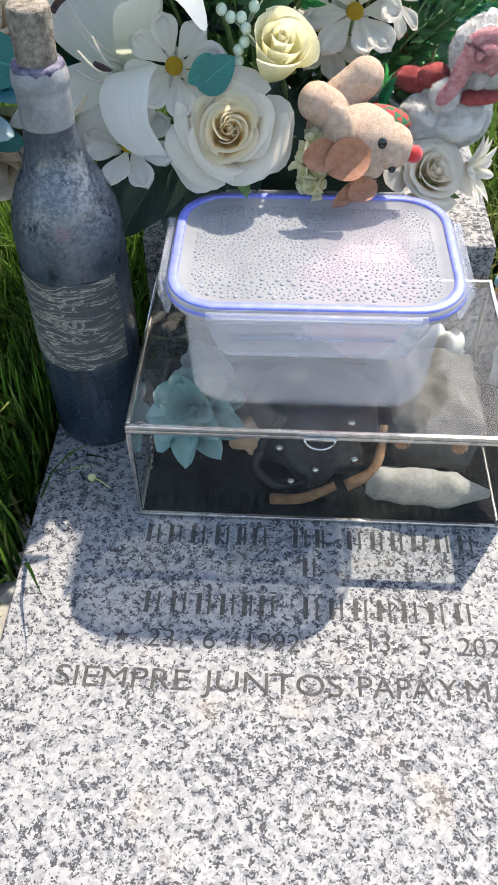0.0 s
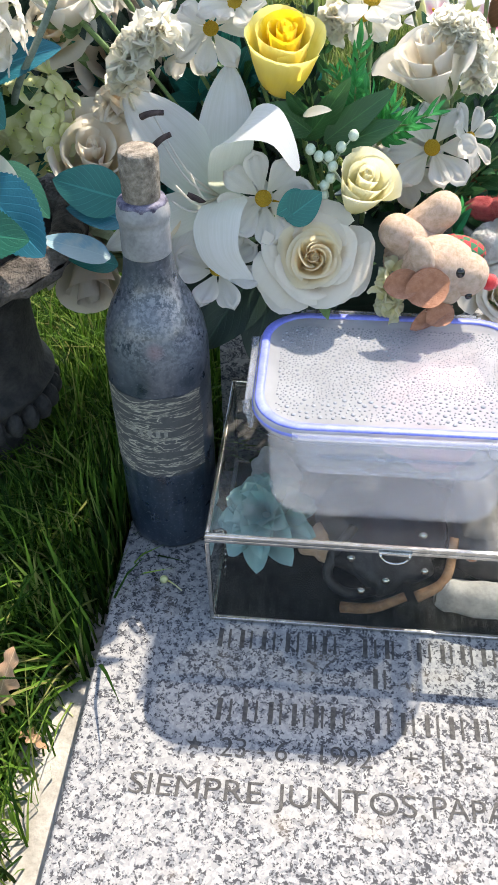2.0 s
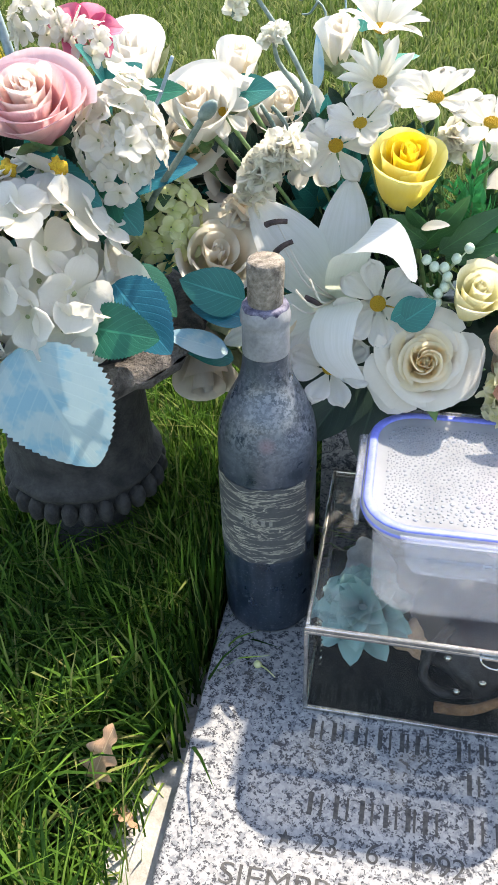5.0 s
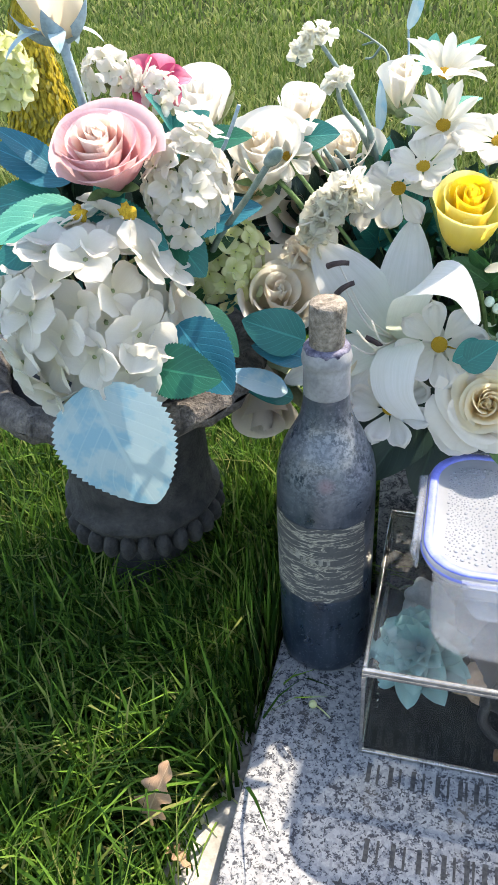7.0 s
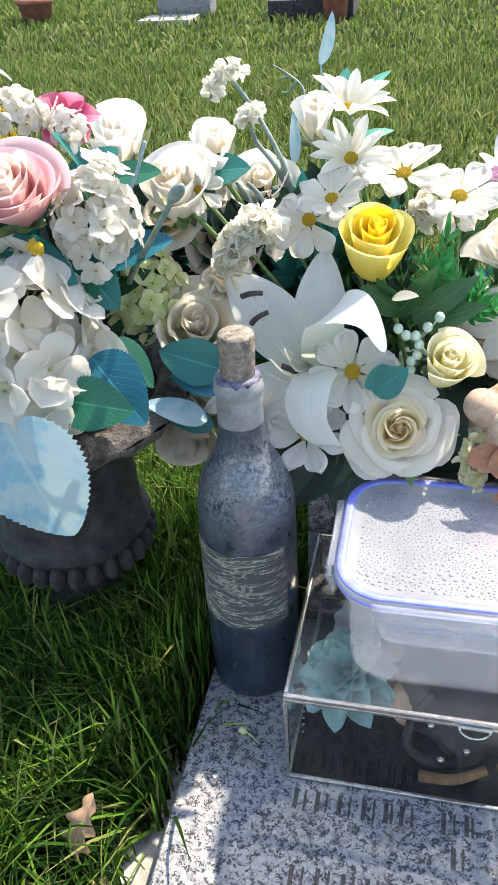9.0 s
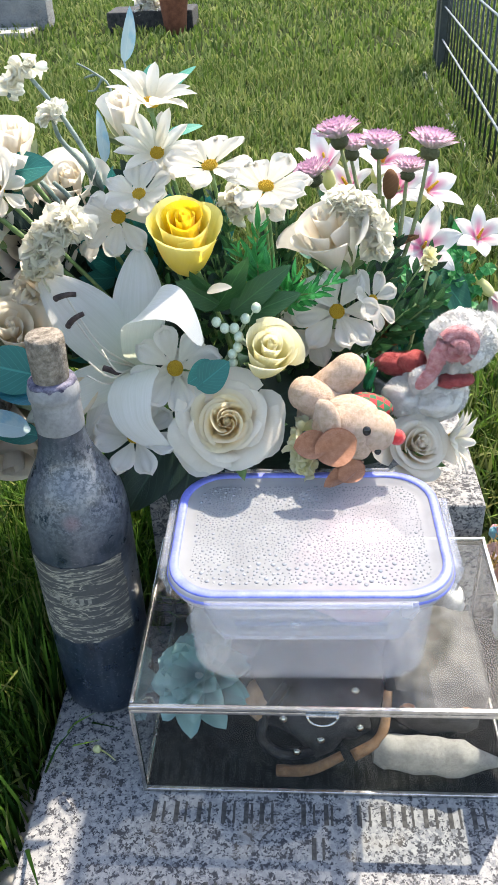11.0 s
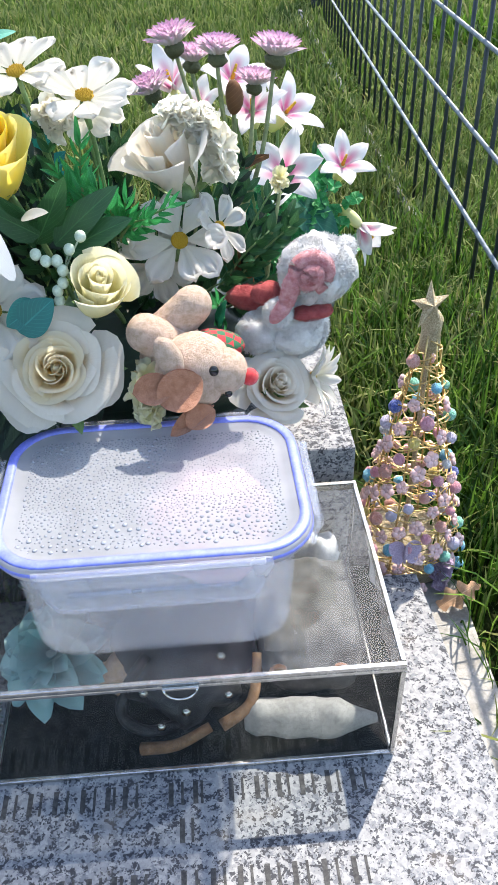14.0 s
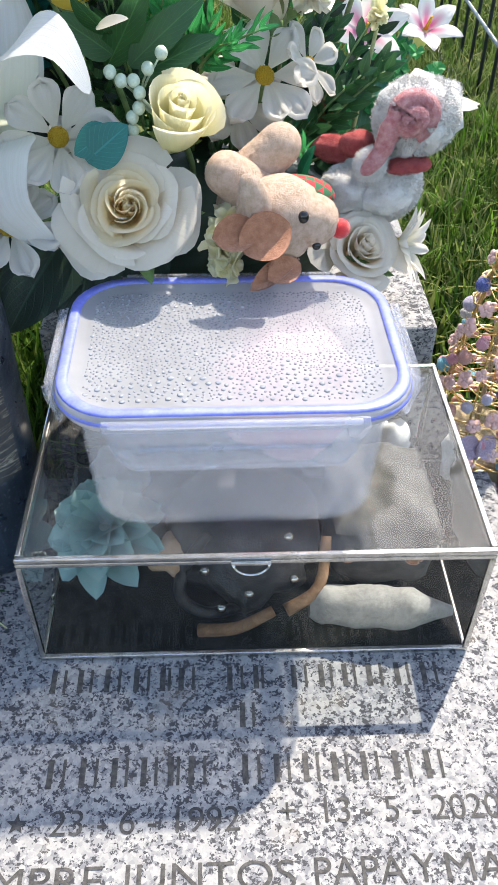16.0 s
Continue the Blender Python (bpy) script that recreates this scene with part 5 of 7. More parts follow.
for at, to, r, n, tall, op, out, inn, sd, lb in (
        ((0.058, 0.152, 0.249), (0.05, -0.80, 0.60), 0.050, 32, 0.72, 1.0, CREAM, CREAMIN, 1, "large open cream cloth rose"),
        ((0.030, 0.212, 0.376), (0.08, -0.42, 0.90), 0.0285, 18, 1.15, 0.08, YELLOWOUT, YELLOW, 2, "bright yellow cloth rose"),
        ((0.090, 0.180, 0.296), (0.18, -0.50, 0.80), 0.0235, 16, 1.1, 0.10, IVORY, IVORY, 3, "small ivory cloth rose"),
        ((0.207, 0.196, 0.199), (0.30, -0.62, 0.72), 0.036, 24, 0.85, 0.9, CREAM, CREAM, 5, "cream cloth rose"),
        ((-0.108, 0.206, 0.300), (0.25, -0.55, 0.75), 0.041, 16, 0.95, 0.35, CREAM, CREAM, 6, "cream cloth rose"),
        ((-0.121, 0.222, 0.410), (0.05, -0.55, 0.82), 0.034, 14, 1.15, 0.35, WHITE, CREAM, 7, "white cloth rose"),
        ((-0.097, 0.268, 0.428), (0.25, -0.3, 0.92), 0.023, 10, 1.6, 0.25, WHITE, CREAM, 8, "closed white rosebud"),
        ((-0.072, 0.30, 0.385), (0.1, -0.55, 0.8), 0.038, 12, 1.1, 0.4, WHITE, CREAM, 9, "white cloth rose"),
        ((-0.104, 0.275, 0.345), (0.1, -0.8, 0.5), 0.039, 12, 1.1, 0.5, DUSTY, DUSTY, 10, "dusty taupe cloth rose"),
        ((-0.141, 0.25, 0.37), (0.0, -0.7, 0.6), 0.036, 12, 0.9, 0.8, CREAM, CREAM, 11, "white cloth rose"),
        ((-0.117, 0.180, 0.195), (0.15, -0.75, -0.35), 0.036, 12, 1.2, 0.3, DUSTY, DUSTY, 12, "faded taupe rosebud hanging down"),
        ((0.130, 0.282, 0.352), (-0.30, -0.25, 0.9), 0.042, 13, 1.25, 0.65, WHITE, CREAM, 13, "white cloth rose"),
        ((-0.035, 0.36, 0.430), (0.05, -0.3, 0.95), 0.020, 10, 1.6, 0.3, WHITE, CREAM, 14, "closed white rosebud"),
        ((-0.055, 0.32, 0.35), (0.1, -0.6, 0.7), 0.036, 14, 1.0, 0.6, WHITE, WHITE, 16, "white cloth rose"),
        ((-0.140, 0.30, 0.335), (-0.1, -0.7, 0.6), 0.036, 14, 1.0, 0.6, CREAM, CREAM, 17, "cream cloth rose"),
        ((-0.085, 0.30, 0.315), (0.1, -0.8, 0.5), 0.034, 12, 1.0, 0.6, DUSTY, DUSTY, 18, "dusty taupe cloth rose"),
        ((-0.155, 0.31, 0.385), (0.0, -0.5, 0.8), 0.034, 14, 1.0, 0.5, WHITE, CREAM, 19, "white cloth rose"),
        ((-0.033, 0.185, 0.236), (0.0, -0.8, 0.55), 0.024, 10, 1.0, 0.7, CREAM, CREAMIN, 15, "warm cream rosebud")):
    bud = "bud" in lb
    rose(pa, at, to, r, out, inn, n, op, tall, sd, SEPAL if bud else STEM, lb, "rosebud" if bud else "rose")
    stem(pa, Vector(at) - Vector(to).normalized() * r * 0.7 * tall, at_base(at), 0.0019)
for i, (at, to, r, n, lf, pt) in enumerate((
        ((0.019, 0.183, 0.276), (0.10, -0.85, 0.50), 0.036, 8, 8, 0), ((-0.012, 0.157, 0.233), (0.0, -0.62, 0.78), 0.036, 8, 4, 0), ((0.046, 0.262, 0.401), (-0.1, -0.30, 0.95), 0.036, 8, 12, 0), ((0.087, 0.258, 0.386), (0.1, -0.30, 0.95), 0.036, 8, 4, 0),
        ((0.002, 0.290, 0.440), (0.2, -0.2, 0.97), 0.038, 16, 15, 1), ((0.004, 0.285, 0.405), (0.1, -0.65, 0.75), 0.034, 14, 10, 1), ((-0.006, 0.248, 0.386), (-0.1, -0.5, 0.86), 0.030, 8, 10, 0), ((-0.023, 0.246, 0.370), (0.0, -0.72, 0.70), 0.033, 8, -8, 0),
        ((0.141, 0.254, 0.287), (0.12, -0.78, 0.60), 0.037, 8, 6, 0), ((0.170, 0.268, 0.290), (0.60, -0.60, 0.55), 0.027, 7, 6, 0), ((0.122, 0.270, 0.265), (-0.05, -0.80, 0.55), 0.034, 8, 4, 0), ((0.234, 0.222, 0.185), (0.85, -0.45, 0.15), 0.032, 14, 20, 1),
        ((0.083, 0.275, 0.372), (0.0, -0.6, 0.8), 0.028, 8, 5, 0), ((-0.045, 0.268, 0.350), (-0.3, -0.6, 0.75), 0.026, 8, -10, 0), ((0.028, 0.205, 0.262), (-0.1, -0.7, 0.6), 0.026, 7, 5, 0), ((-0.105, 0.235, 0.395), (0.2, -0.7, 0.6), 0.022, 7, 5, 0))):
    daisy(pa, at, to, r, n, i, (DAISY_PETALS, ASTER_PETALS)[pt], lf, "white daisy with many narrow petals" if pt else "white cosmos flower with yellow centre")
    stem(pa, Vector(at) - Vector(to).normalized() * 0.004, at_base(at), 0.0015)

# large white lily
TH = Vector((-0.014, 0.200, 0.268))
lt = put("lily", Shape().add(*blob(0.010, 0.010, 0.014, 10, 6)).mesh("lily", LIME), pa, facing(TH + Vector((0, 0.012, -0.008)), (-0.1, -0.8, 0.6)), "large white lily with dark anthers")
for tip, w, up, bd, bz in (((-0.010, 0.232, 0.350), 0.042, (0, -0.9, 0.3), 10, 0), ((-0.080, 0.215, 0.336), 0.050, (0.2, -0.9, 0.35), 8, 0), ((-0.096, 0.178, 0.232), 0.036, (-0.1, -0.6, 0.8), -20, 0), ((-0.048, 0.172, 0.214), 0.032, (0, -0.5, 0.85), -35, 0)):
    L = (Vector(tip) - TH).length
    put("petal", Shape().add(*sheet(L * 1.05, w, 0.85, 0.7, -bd, bd * 1.5, -10, -0.1, 0.05, ruffle=0.0012, nu=10, nv=16)).mesh("petal", LILYWHITE), lt, along(TH, tip, up))


def ribbon_petal(points, width, facing_up, name="petal"):
    """A broad petal that runs through points and rolls over, with a width along each."""
    P = [Vector(p) for p in points]
    n = len(P)

    def fn(u, v):
        f = min(v * (n - 1), n - 1 - 1e-6)
        i = int(f)
        t = f - i
        p0, p1, p2, p3 = P[max(i - 1, 0)], P[i], P[i + 1], P[min(i + 2, n - 1)]
        p = 0.5 * ((2 * p1) + (p2 - p0) * t + (2 * p0 - 5 * p1 + 4 * p2 - p3) * t * t + (3 * p1 - p0 - 3 * p2 + p3) * t ** 3)
        side = Vector(facing_up[i]).lerp(Vector(facing_up[i + 1]), t).normalized()
        w = width * max(0.02, math.sin(math.pi * (0.06 + 0.94 * v) ** 0.9)) ** 0.6
        return p + side * (u - 0.5) * w

    return Shape().add(*grid(fn, 8, 22)).mesh(name, LILYWHITE)


put("petal", ribbon_petal([TH, (-0.004, 0.190, 0.306), (0.006, 0.178, 0.330), (0.029, 0.163, 0.335), (0.045, 0.152, 0.312)], 0.034, [(0.9, -0.2, -0.2), (0.8, 0.4, -0.1), (0.35, 0.80, 0.35), (0.2, 0.80, 0.55), (0.35, 0.7, 0.6)]), lt)
put("petal", ribbon_petal([TH, (-0.008, 0.172, 0.277), (-0.011, 0.156, 0.270), (-0.007, 0.148, 0.247), (0.014, 0.152, 0.221)], 0.037, [(0.9, 0.1, 0.4), (1, 0, 0.2), (0.95, 0.1, 0.35), (0.85, -0.1, 0.5), (0.8, -0.1, 0.55)]), lt)
s1 = Shape()
rg = random.Random(8)
for tip in ((-0.060, 0.203, 0.326), (-0.054, 0.196, 0.310), (-0.040, 0.165, 0.292), (-0.030, 0.168, 0.30), (-0.045, 0.17, 0.278)):
    t = Vector(tip)
    s1.add(*tube([TH, TH.lerp(t, 0.5) + Vector((0, -0.012, -0.004)), t], 0.0009, 0.0007, 5))
put("filament", s1.mesh("filament", WHITE), lt)
for tip, rz in (((-0.061, 0.203, 0.327), 12), ((-0.055, 0.196, 0.311), 38), ((-0.028, 0.186, 0.272), -30)):
    an = [Vector((x, 0, -0.0016 * (x / 0.008) ** 2)) for x in (-0.0085, -0.004, 0, 0.004, 0.0085)]
    put("anther", Shape().add(*tube(an, 0.0024, 0.0019, 7)).mesh("anther", ANTHER), lt, Matrix.Translation(tip) @ pose(0, 0, 0, 30, -rz, 0), "dark brown anther")
put("petal", Shape().add(*sheet(0.04, 0.030, 0.9, 0.6, 10, -30, -20, 0.2, nu=8, nv=10)).mesh("petal", CREAM), lt, along((-0.045, 0.19, 0.262), (-0.073, 0.168, 0.236)))

# ivory berries
bs = Shape()
for k, p in enumerate(((0.051, 0.192, 0.309), (0.057, 0.190, 0.305), (0.064, 0.190, 0.305), (0.067, 0.188, 0.299), (0.066, 0.187, 0.291), (0.062, 0.186, 0.286), (0.072, 0.195, 0.310), (0.080, 0.196, 0.318), (0.062, 0.186, 0.279))):
    put("berry", Shape().add(*blob(0.0037, 0.0037, 0.0040, 12, 8)).mesh("berry", BERRY), pa, Matrix.Translation(p), "pale green berry")
    bs.add(*tube([Vector((0.075, 0.215, 0.275)), Vector((0.066, 0.205, 0.290)), Vector(p)], 0.0008, 0.0006, 5))
put("berry_twig", bs.mesh("berry_twig", BERRY), pa)

# white statice crests and ruffled clusters
ruffles(pa, [(-0.083, 0.226, 0.334), (-0.076, 0.220, 0.356), (-0.064, 0.222, 0.369), (-0.049, 0.226, 0.375)], 0.0175, 200, FROTH, "stock_flower", 1, "crest of ruffled white cloth petals")
ruffles(pa, [(-0.097, 0.23, 0.318), (-0.088, 0.236, 0.322)], 0.018, 30, CREAM, "stock_flower", 4, "ruffled cream cloth petals")
ruffles(pa, [(0.139, 0.288, 0.362), (0.152, 0.288, 0.362), (0.165, 0.290, 0.352), (0.172, 0.292, 0.338), (0.173, 0.292, 0.322)], 0.0155, 200, FROTH, "statice", 2, "curved crest of white statice")
ruffles(pa, [(0.060, 0.27, 0.375), (0.068, 0.268, 0.365)], 0.013, 100, FROTH, "statice", 3, "ruffled white statice")
put("statice_stem", Shape().add(*tube([(0.15, 0.295, 0.26), (0.156, 0.291, 0.305), (0.15, 0.29, 0.328), (0.14, 0.29, 0.342)], 0.0016, 0.001, 6)).mesh("statice_stem", OLIVESTEM), pa)
ruffles(pa, [(-0.117, 0.33, 0.440), (-0.112, 0.33, 0.452), (-0.102, 0.33, 0.461), (-0.092, 0.33, 0.462)], 0.011, 60, FROTH, "statice", 5, "white statice on a grey-green stem")
ruffles(pa, [(-0.088, 0.32, 0.425), (-0.075, 0.32, 0.432)], 0.011, 30, FROTH, "statice", 6, "white statice on a grey-green stem")
for p in ([(-0.045, 0.31, 0.36), (-0.053, 0.305, 0.395), (-0.075, 0.32, 0.428), (-0.098, 0.33, 0.455)], [(-0.045, 0.31, 0.36), (-0.06, 0.312, 0.39), (-0.078, 0.318, 0.41), (-0.082, 0.32, 0.425)], [(-0.02, 0.33, 0.3), (-0.05, 0.31, 0.37), (-0.055, 0.31, 0.40)],
          [(-0.075, 0.28, 0.34), (-0.072, 0.27, 0.37), (-0.082, 0.262, 0.393)], [(-0.068, 0.29, 0.34), (-0.065, 0.278, 0.372), (-0.075, 0.27, 0.39)]):
    put("flower_stem", Shape().add(*tube(p, 0.0026, 0.0016, 8)).mesh("flower_stem", GREYSTEM), pa)
tw = Shape()
for p in ([(-0.05, 0.40, 0.40), (-0.053, 0.41, 0.43), (-0.068, 0.42, 0.441), (-0.082, 0.42, 0.449)], [(-0.066, 0.42, 0.440), (-0.077, 0.42, 0.437)], [(-0.060, 0.415, 0.437), (-0.067, 0.415, 0.428), (-0.074, 0.415, 0.427)]):
    tw.add(*tube(p, 0.0013, 0.0008, 5))
put("twig", tw.mesh("twig", GREYSTEM), pa, label="bare grey twig")
put("flower_stem", Shape().add(*tube([(-0.03, 0.37, 0.38), (-0.034, 0.395, 0.43), (-0.036, 0.40, 0.453)], 0.0012, 0.0008, 5)).mesh("flower_stem", BLUESTEM), pa)
for base, tip, w, mt, up in (((-0.036, 0.40, 0.452), (-0.027, 0.40, 0.493), 0.016, PALEBLUE, (0.8, -0.6, 0)), ((-0.02, 0.385, 0.42), (-0.013, 0.40, 0.449), 0.018, MINT, (0.3, -0.9, 0.3)), ((-0.01, 0.39, 0.422), (0.023, 0.412, 0.444), 0.013, MINT, (-0.3, -0.6, 0.7)), ((0.0, 0.36, 0.40), (0.030, 0.37, 0.405), 0.012, MINT, (0, -0.5, 0.85)),
                             ((-0.05, 0.34, 0.385), (-0.052, 0.345, 0.425), 0.012, PALEBLUE, (0.7, -0.7, 0.1)), ((-0.11, 0.26, 0.40), (-0.07, 0.258, 0.405), 0.028, TEAL, (0, -0.7, 0.7)), ((-0.08, 0.172, 0.277), (-0.127, 0.168, 0.292), 0.036, TEAL, (0.1, -0.85, 0.5)), ((-0.078, 0.170, 0.262), (-0.120, 0.165, 0.272), 0.024, BLUELEAF, (0.1, -0.6, 0.8)),
                             ((-0.092, 0.16, 0.237), (-0.138, 0.150, 0.255), 0.022, PALEBLUE, (0.0, -0.5, 0.85)), ((-0.09, 0.17, 0.225), (-0.128, 0.16, 0.238), 0.020, TEAL, (0, -0.6, 0.8)), ((0.050, 0.176, 0.283), (0.030, 0.168, 0.272), 0.020, TEAL, (0.2, -0.9, 0.3)), ((0.036, 0.168, 0.268), (0.060, 0.174, 0.286), 0.024, TEAL, (0, -0.9, 0.4)),
                             ((0.05, 0.215, 0.322), (0.034, 0.198, 0.346), 0.016, LEAF, (-0.5, -0.7, 0.4)), ((0.045, 0.23, 0.30), (0.075, 0.20, 0.355), 0.020, LEAF, (0.3, -0.8, 0.4)), ((0.060, 0.215, 0.305), (0.105, 0.212, 0.343), 0.020, LEAF, (0, -0.8, 0.5)), ((0.065, 0.215, 0.30), (0.112, 0.210, 0.322), 0.020, LEAF, (0, -0.7, 0.6)), ((0.05, 0.22, 0.31), (0.022, 0.205, 0.335), 0.020, LEAF, (0, -0.8, 0.5)),
                             ((0.045, 0.20, 0.33), (0.064, 0.188, 0.337), 0.010, WHITE, (0, -0.5, 0.85)), ((0.02, 0.22, 0.215), (-0.028, 0.165, 0.155), 0.052, SHADELEAF, (0, -0.85, 0.5)), ((0.03, 0.22, 0.21), (0.012, 0.172, 0.140), 0.048, SHADELEAF, (0, -0.85, 0.5)), ((-0.01, 0.22, 0.21), (-0.045, 0.18, 0.165), 0.045, SHADELEAF, (0, -0.8, 0.6)),
                             ((0.06, 0.22, 0.21), (0.045, 0.185, 0.15), 0.05, SHADELEAF, (0, -0.85, 0.5)), ((0.165, 0.235, 0.225), (0.172, 0.215, 0.258), 0.010, GREENLEAF, (0, -0.6, 0.8))):
    leaf(pa, base, tip, w, mt, up=up, bend=-18)
# Half of these sprigs draw the near-black leaf, painting the gaps dark.
rg = random.Random(77)
for k in range(70):
    d = Vector((rg.uniform(-1, 1), rg.uniform(-0.7, 0.5), rg.uniform(0.0, 1.0)))
    b = HEART + Vector((d.x * 0.07, d.y * 0.02, 0.02))
    t = HEART + Vector((d.x * 0.135, d.y * 0.085 - 0.02, 0.03 + d.z * 0.155 * (1 - 0.45 * abs(d.x)) + (0.03 if d.x < 0 else 0)))
    t.y = max(t.y, 0.318 if t.x > 0.075 and t.z > 0.29 else 0.268 if t.x > 0.02 else 0.28)
    sprig(pa, b.lerp(t, 0.25), t, rg.choice((LEAF, SHADELEAF, SHADELEAF, LEAF)), 8, 0.019, seed=k + 200)
# Dense filler sprigs low at the back, added to throw shade on the grass.
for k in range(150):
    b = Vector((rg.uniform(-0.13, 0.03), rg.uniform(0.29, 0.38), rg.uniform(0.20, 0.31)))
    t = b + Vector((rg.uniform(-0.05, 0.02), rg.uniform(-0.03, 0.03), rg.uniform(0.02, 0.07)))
    sprig(pa, b, t, rg.choice((LEAF, SHADELEAF, SHADELEAF, TEAL)), 8, 0.034, seed=k + 400, width=0.55)
for k, (b, t) in enumerate((((0.10, 0.25, 0.29), (0.108, 0.238, 0.324)), ((0.10, 0.25, 0.29), (0.136, 0.238, 0.318)), ((0.10, 0.25, 0.30), (0.088, 0.236, 0.333)), ((0.10, 0.245, 0.295), (0.120, 0.228, 0.314)), ((0.08, 0.25, 0.30), (0.066, 0.236, 0.345)), ((0.075, 0.25, 0.31), (0.082, 0.245, 0.362)),
                            ((0.17, 0.25, 0.22), (0.165, 0.225, 0.25)), ((0.08, 0.24, 0.30), (0.080, 0.236, 0.340)))):
    sprig(pa, b, t, FERN, 9, 0.020, seed=k, width=0.24, spread=42, name="fern_sprig")
ruffles(pa, [(0.115, 0.165, 0.232), (0.112, 0.158, 0.215), (0.118, 0.155, 0.202)], 0.014, 60, IVORY, "dried_bloom", 9, "dry cream bloom")

# ---- pink lilies and mauve stems behind ----
pk = thing("pink_lily_bouquet", (0.235, 0.56, GROUND), "pink and white artificial lilies in a dark pot on the grass", "flowers")
put("pot", Shape().add(*lathe([(0.04, -0.06), (0.058, -0.058), (0.072, 0.06), (0.078, 0.075), (0.072, 0.082), (0.03, 0.080)], 32)).mesh("pot", FENCEPAINT), pk, Matrix.Translation((0.235, 0.57, 0)), "dark plastic pot")
for i, (at, to, L, n) in enumerate((((0.248, 0.55, 0.288), (0.5, -0.5, 0.7), 0.046, 6), ((0.243, 0.50, 0.244), (0.0, -0.75, 0.6), 0.050, 6), ((0.313, 0.565, 0.228), (0.1, -0.6, 0.8), 0.042, 6), ((0.328, 0.53, 0.178), (0.6, -0.4, -0.5), 0.046, 5), ((0.194, 0.50, 0.333), (0.2, -0.5, 0.8), 0.042, 6), ((0.140, 0.51, 0.325), (-0.2, -0.3, 0.9), 0.046, 5), ((0.215, 0.52, 0.300), (-0.1, -0.6, 0.7), 0.042, 6), ((0.165, 0.53, 0.300), (-0.4, -0.5, 0.7), 0.04, 6))):
    closed = n == 5
    lily(pk, at, to, [(360 / n * k + 13 * i, L * (1.0 if k % 2 else 0.92), L * (0.42 if k % 2 else 0.5), 62 if closed else 50, -18 if closed else -30, -12 if closed else -45) for k in range(n)], LILYPINK, "pink_lily", "white lily with pink throat")
    put("stamens", Shape().add(*tube([Vector(at), Vector(at) + Vector(to).normalized() * 0.022], 0.0022, 0.0012, 6)).mesh("stamens", POLLEN), pk)
    stem(pk, Vector(at) - Vector(to).normalized() * 0.01, (0.235, 0.565, 0.08), 0.0016, FERN if i % 2 else STEM)
rg = random.Random(9)
for k in range(34):
    t = Vector((0.235 + rg.gauss(0.0, 0.045), 0.595 + rg.gauss(0.0, 0.02), rg.uniform(0.10, 0.25)))
    sprig(pk, (0.235 + rg.uniform(-0.02, 0.02), 0.57, 0.08), t, rg.choice((LEAF, FERN, GREENLEAF)), 7, 0.026, seed=k + 500, width=0.6)
s = Shape()
for k in range(90):
    p = Vector((0.268 + rg.gauss(0.0, 0.026), 0.53 + rg.gauss(0, 0.015), rg.uniform(0.14, 0.225)))
    for j in range(4):
        s.add(*sheet(0.009, 0.009, 1.2, 0.6, 10, -30, 0, 0.3, nu=3, nv=3), m=facing(p, (rg.gauss(0, 0.5), -0.5, 0.8), 90 * j + rg.uniform(0, 20)))
put("clover_leaves", s.mesh("clover_leaves", FERN), pk)["kind"] = "stuff"
leaf(pk, (0.26, 0.53, 0.21), (0.30, 0.50, 0.165), 0.04, GREENLEAF, teeth=True)
leaf(pk, (0.25, 0.53, 0.20), (0.268, 0.49, 0.14), 0.04, LEAF, teeth=True)
leaf(pk, (0.315, 0.545, 0.195), (0.285, 0.54, 0.19), 0.003, OLIVESTEM)

mm_ = thing("mauve_flower_stem", (0.185, 0.30, 0.18), "tall branching stem of mauve chrysanthemums and a seed head", "flowers")
J1, J2 = Vector((0.188, 0.350, 0.305)), Vector((0.188, 0.335, 0.262))
put("main_stem", Shape().add(*tube([(0.182, 0.300, 0.16), (0.184, 0.315, 0.22), J2, J1], 0.0036, 0.003, 8)).mesh("main_stem", OLIVESTEM), mm_, label="thick olive-brown stem")
MUM = Shape()
for k in range(110):
    a = k * 2.39996
    t = math.sqrt(k / 110)
    MUM.add(*sheet(0.55 + 0.25 * t, 0.19, 1.2, 0.5, 86 - 56 * t ** 1.6 + 9 * math.sin(5.0 * k), 10, -14, 0.5, nu=3, nv=6), m=pose(0, 0, 0.05, 0, 0, math.degrees(a)) @ pose(0.14 * t, 0, 0))
MUM.add(*blob(0.31, 0.31, 0.24, 12, 7, 0.25, 8), m=Matrix.Translation((0, 0, -0.06)), slot=1)
for k in range(14):
    MUM.add(*sheet(0.38, 0.14, 0.8, 0.8, 25, 20, 0, 0.3, nu=3, nv=4), m=pose(0, 0, -0.2, 0, 0, k * 26), slot=1)
MUMMESH = MUM.mesh("mauve_bloom", MUMPINK, CALYX)
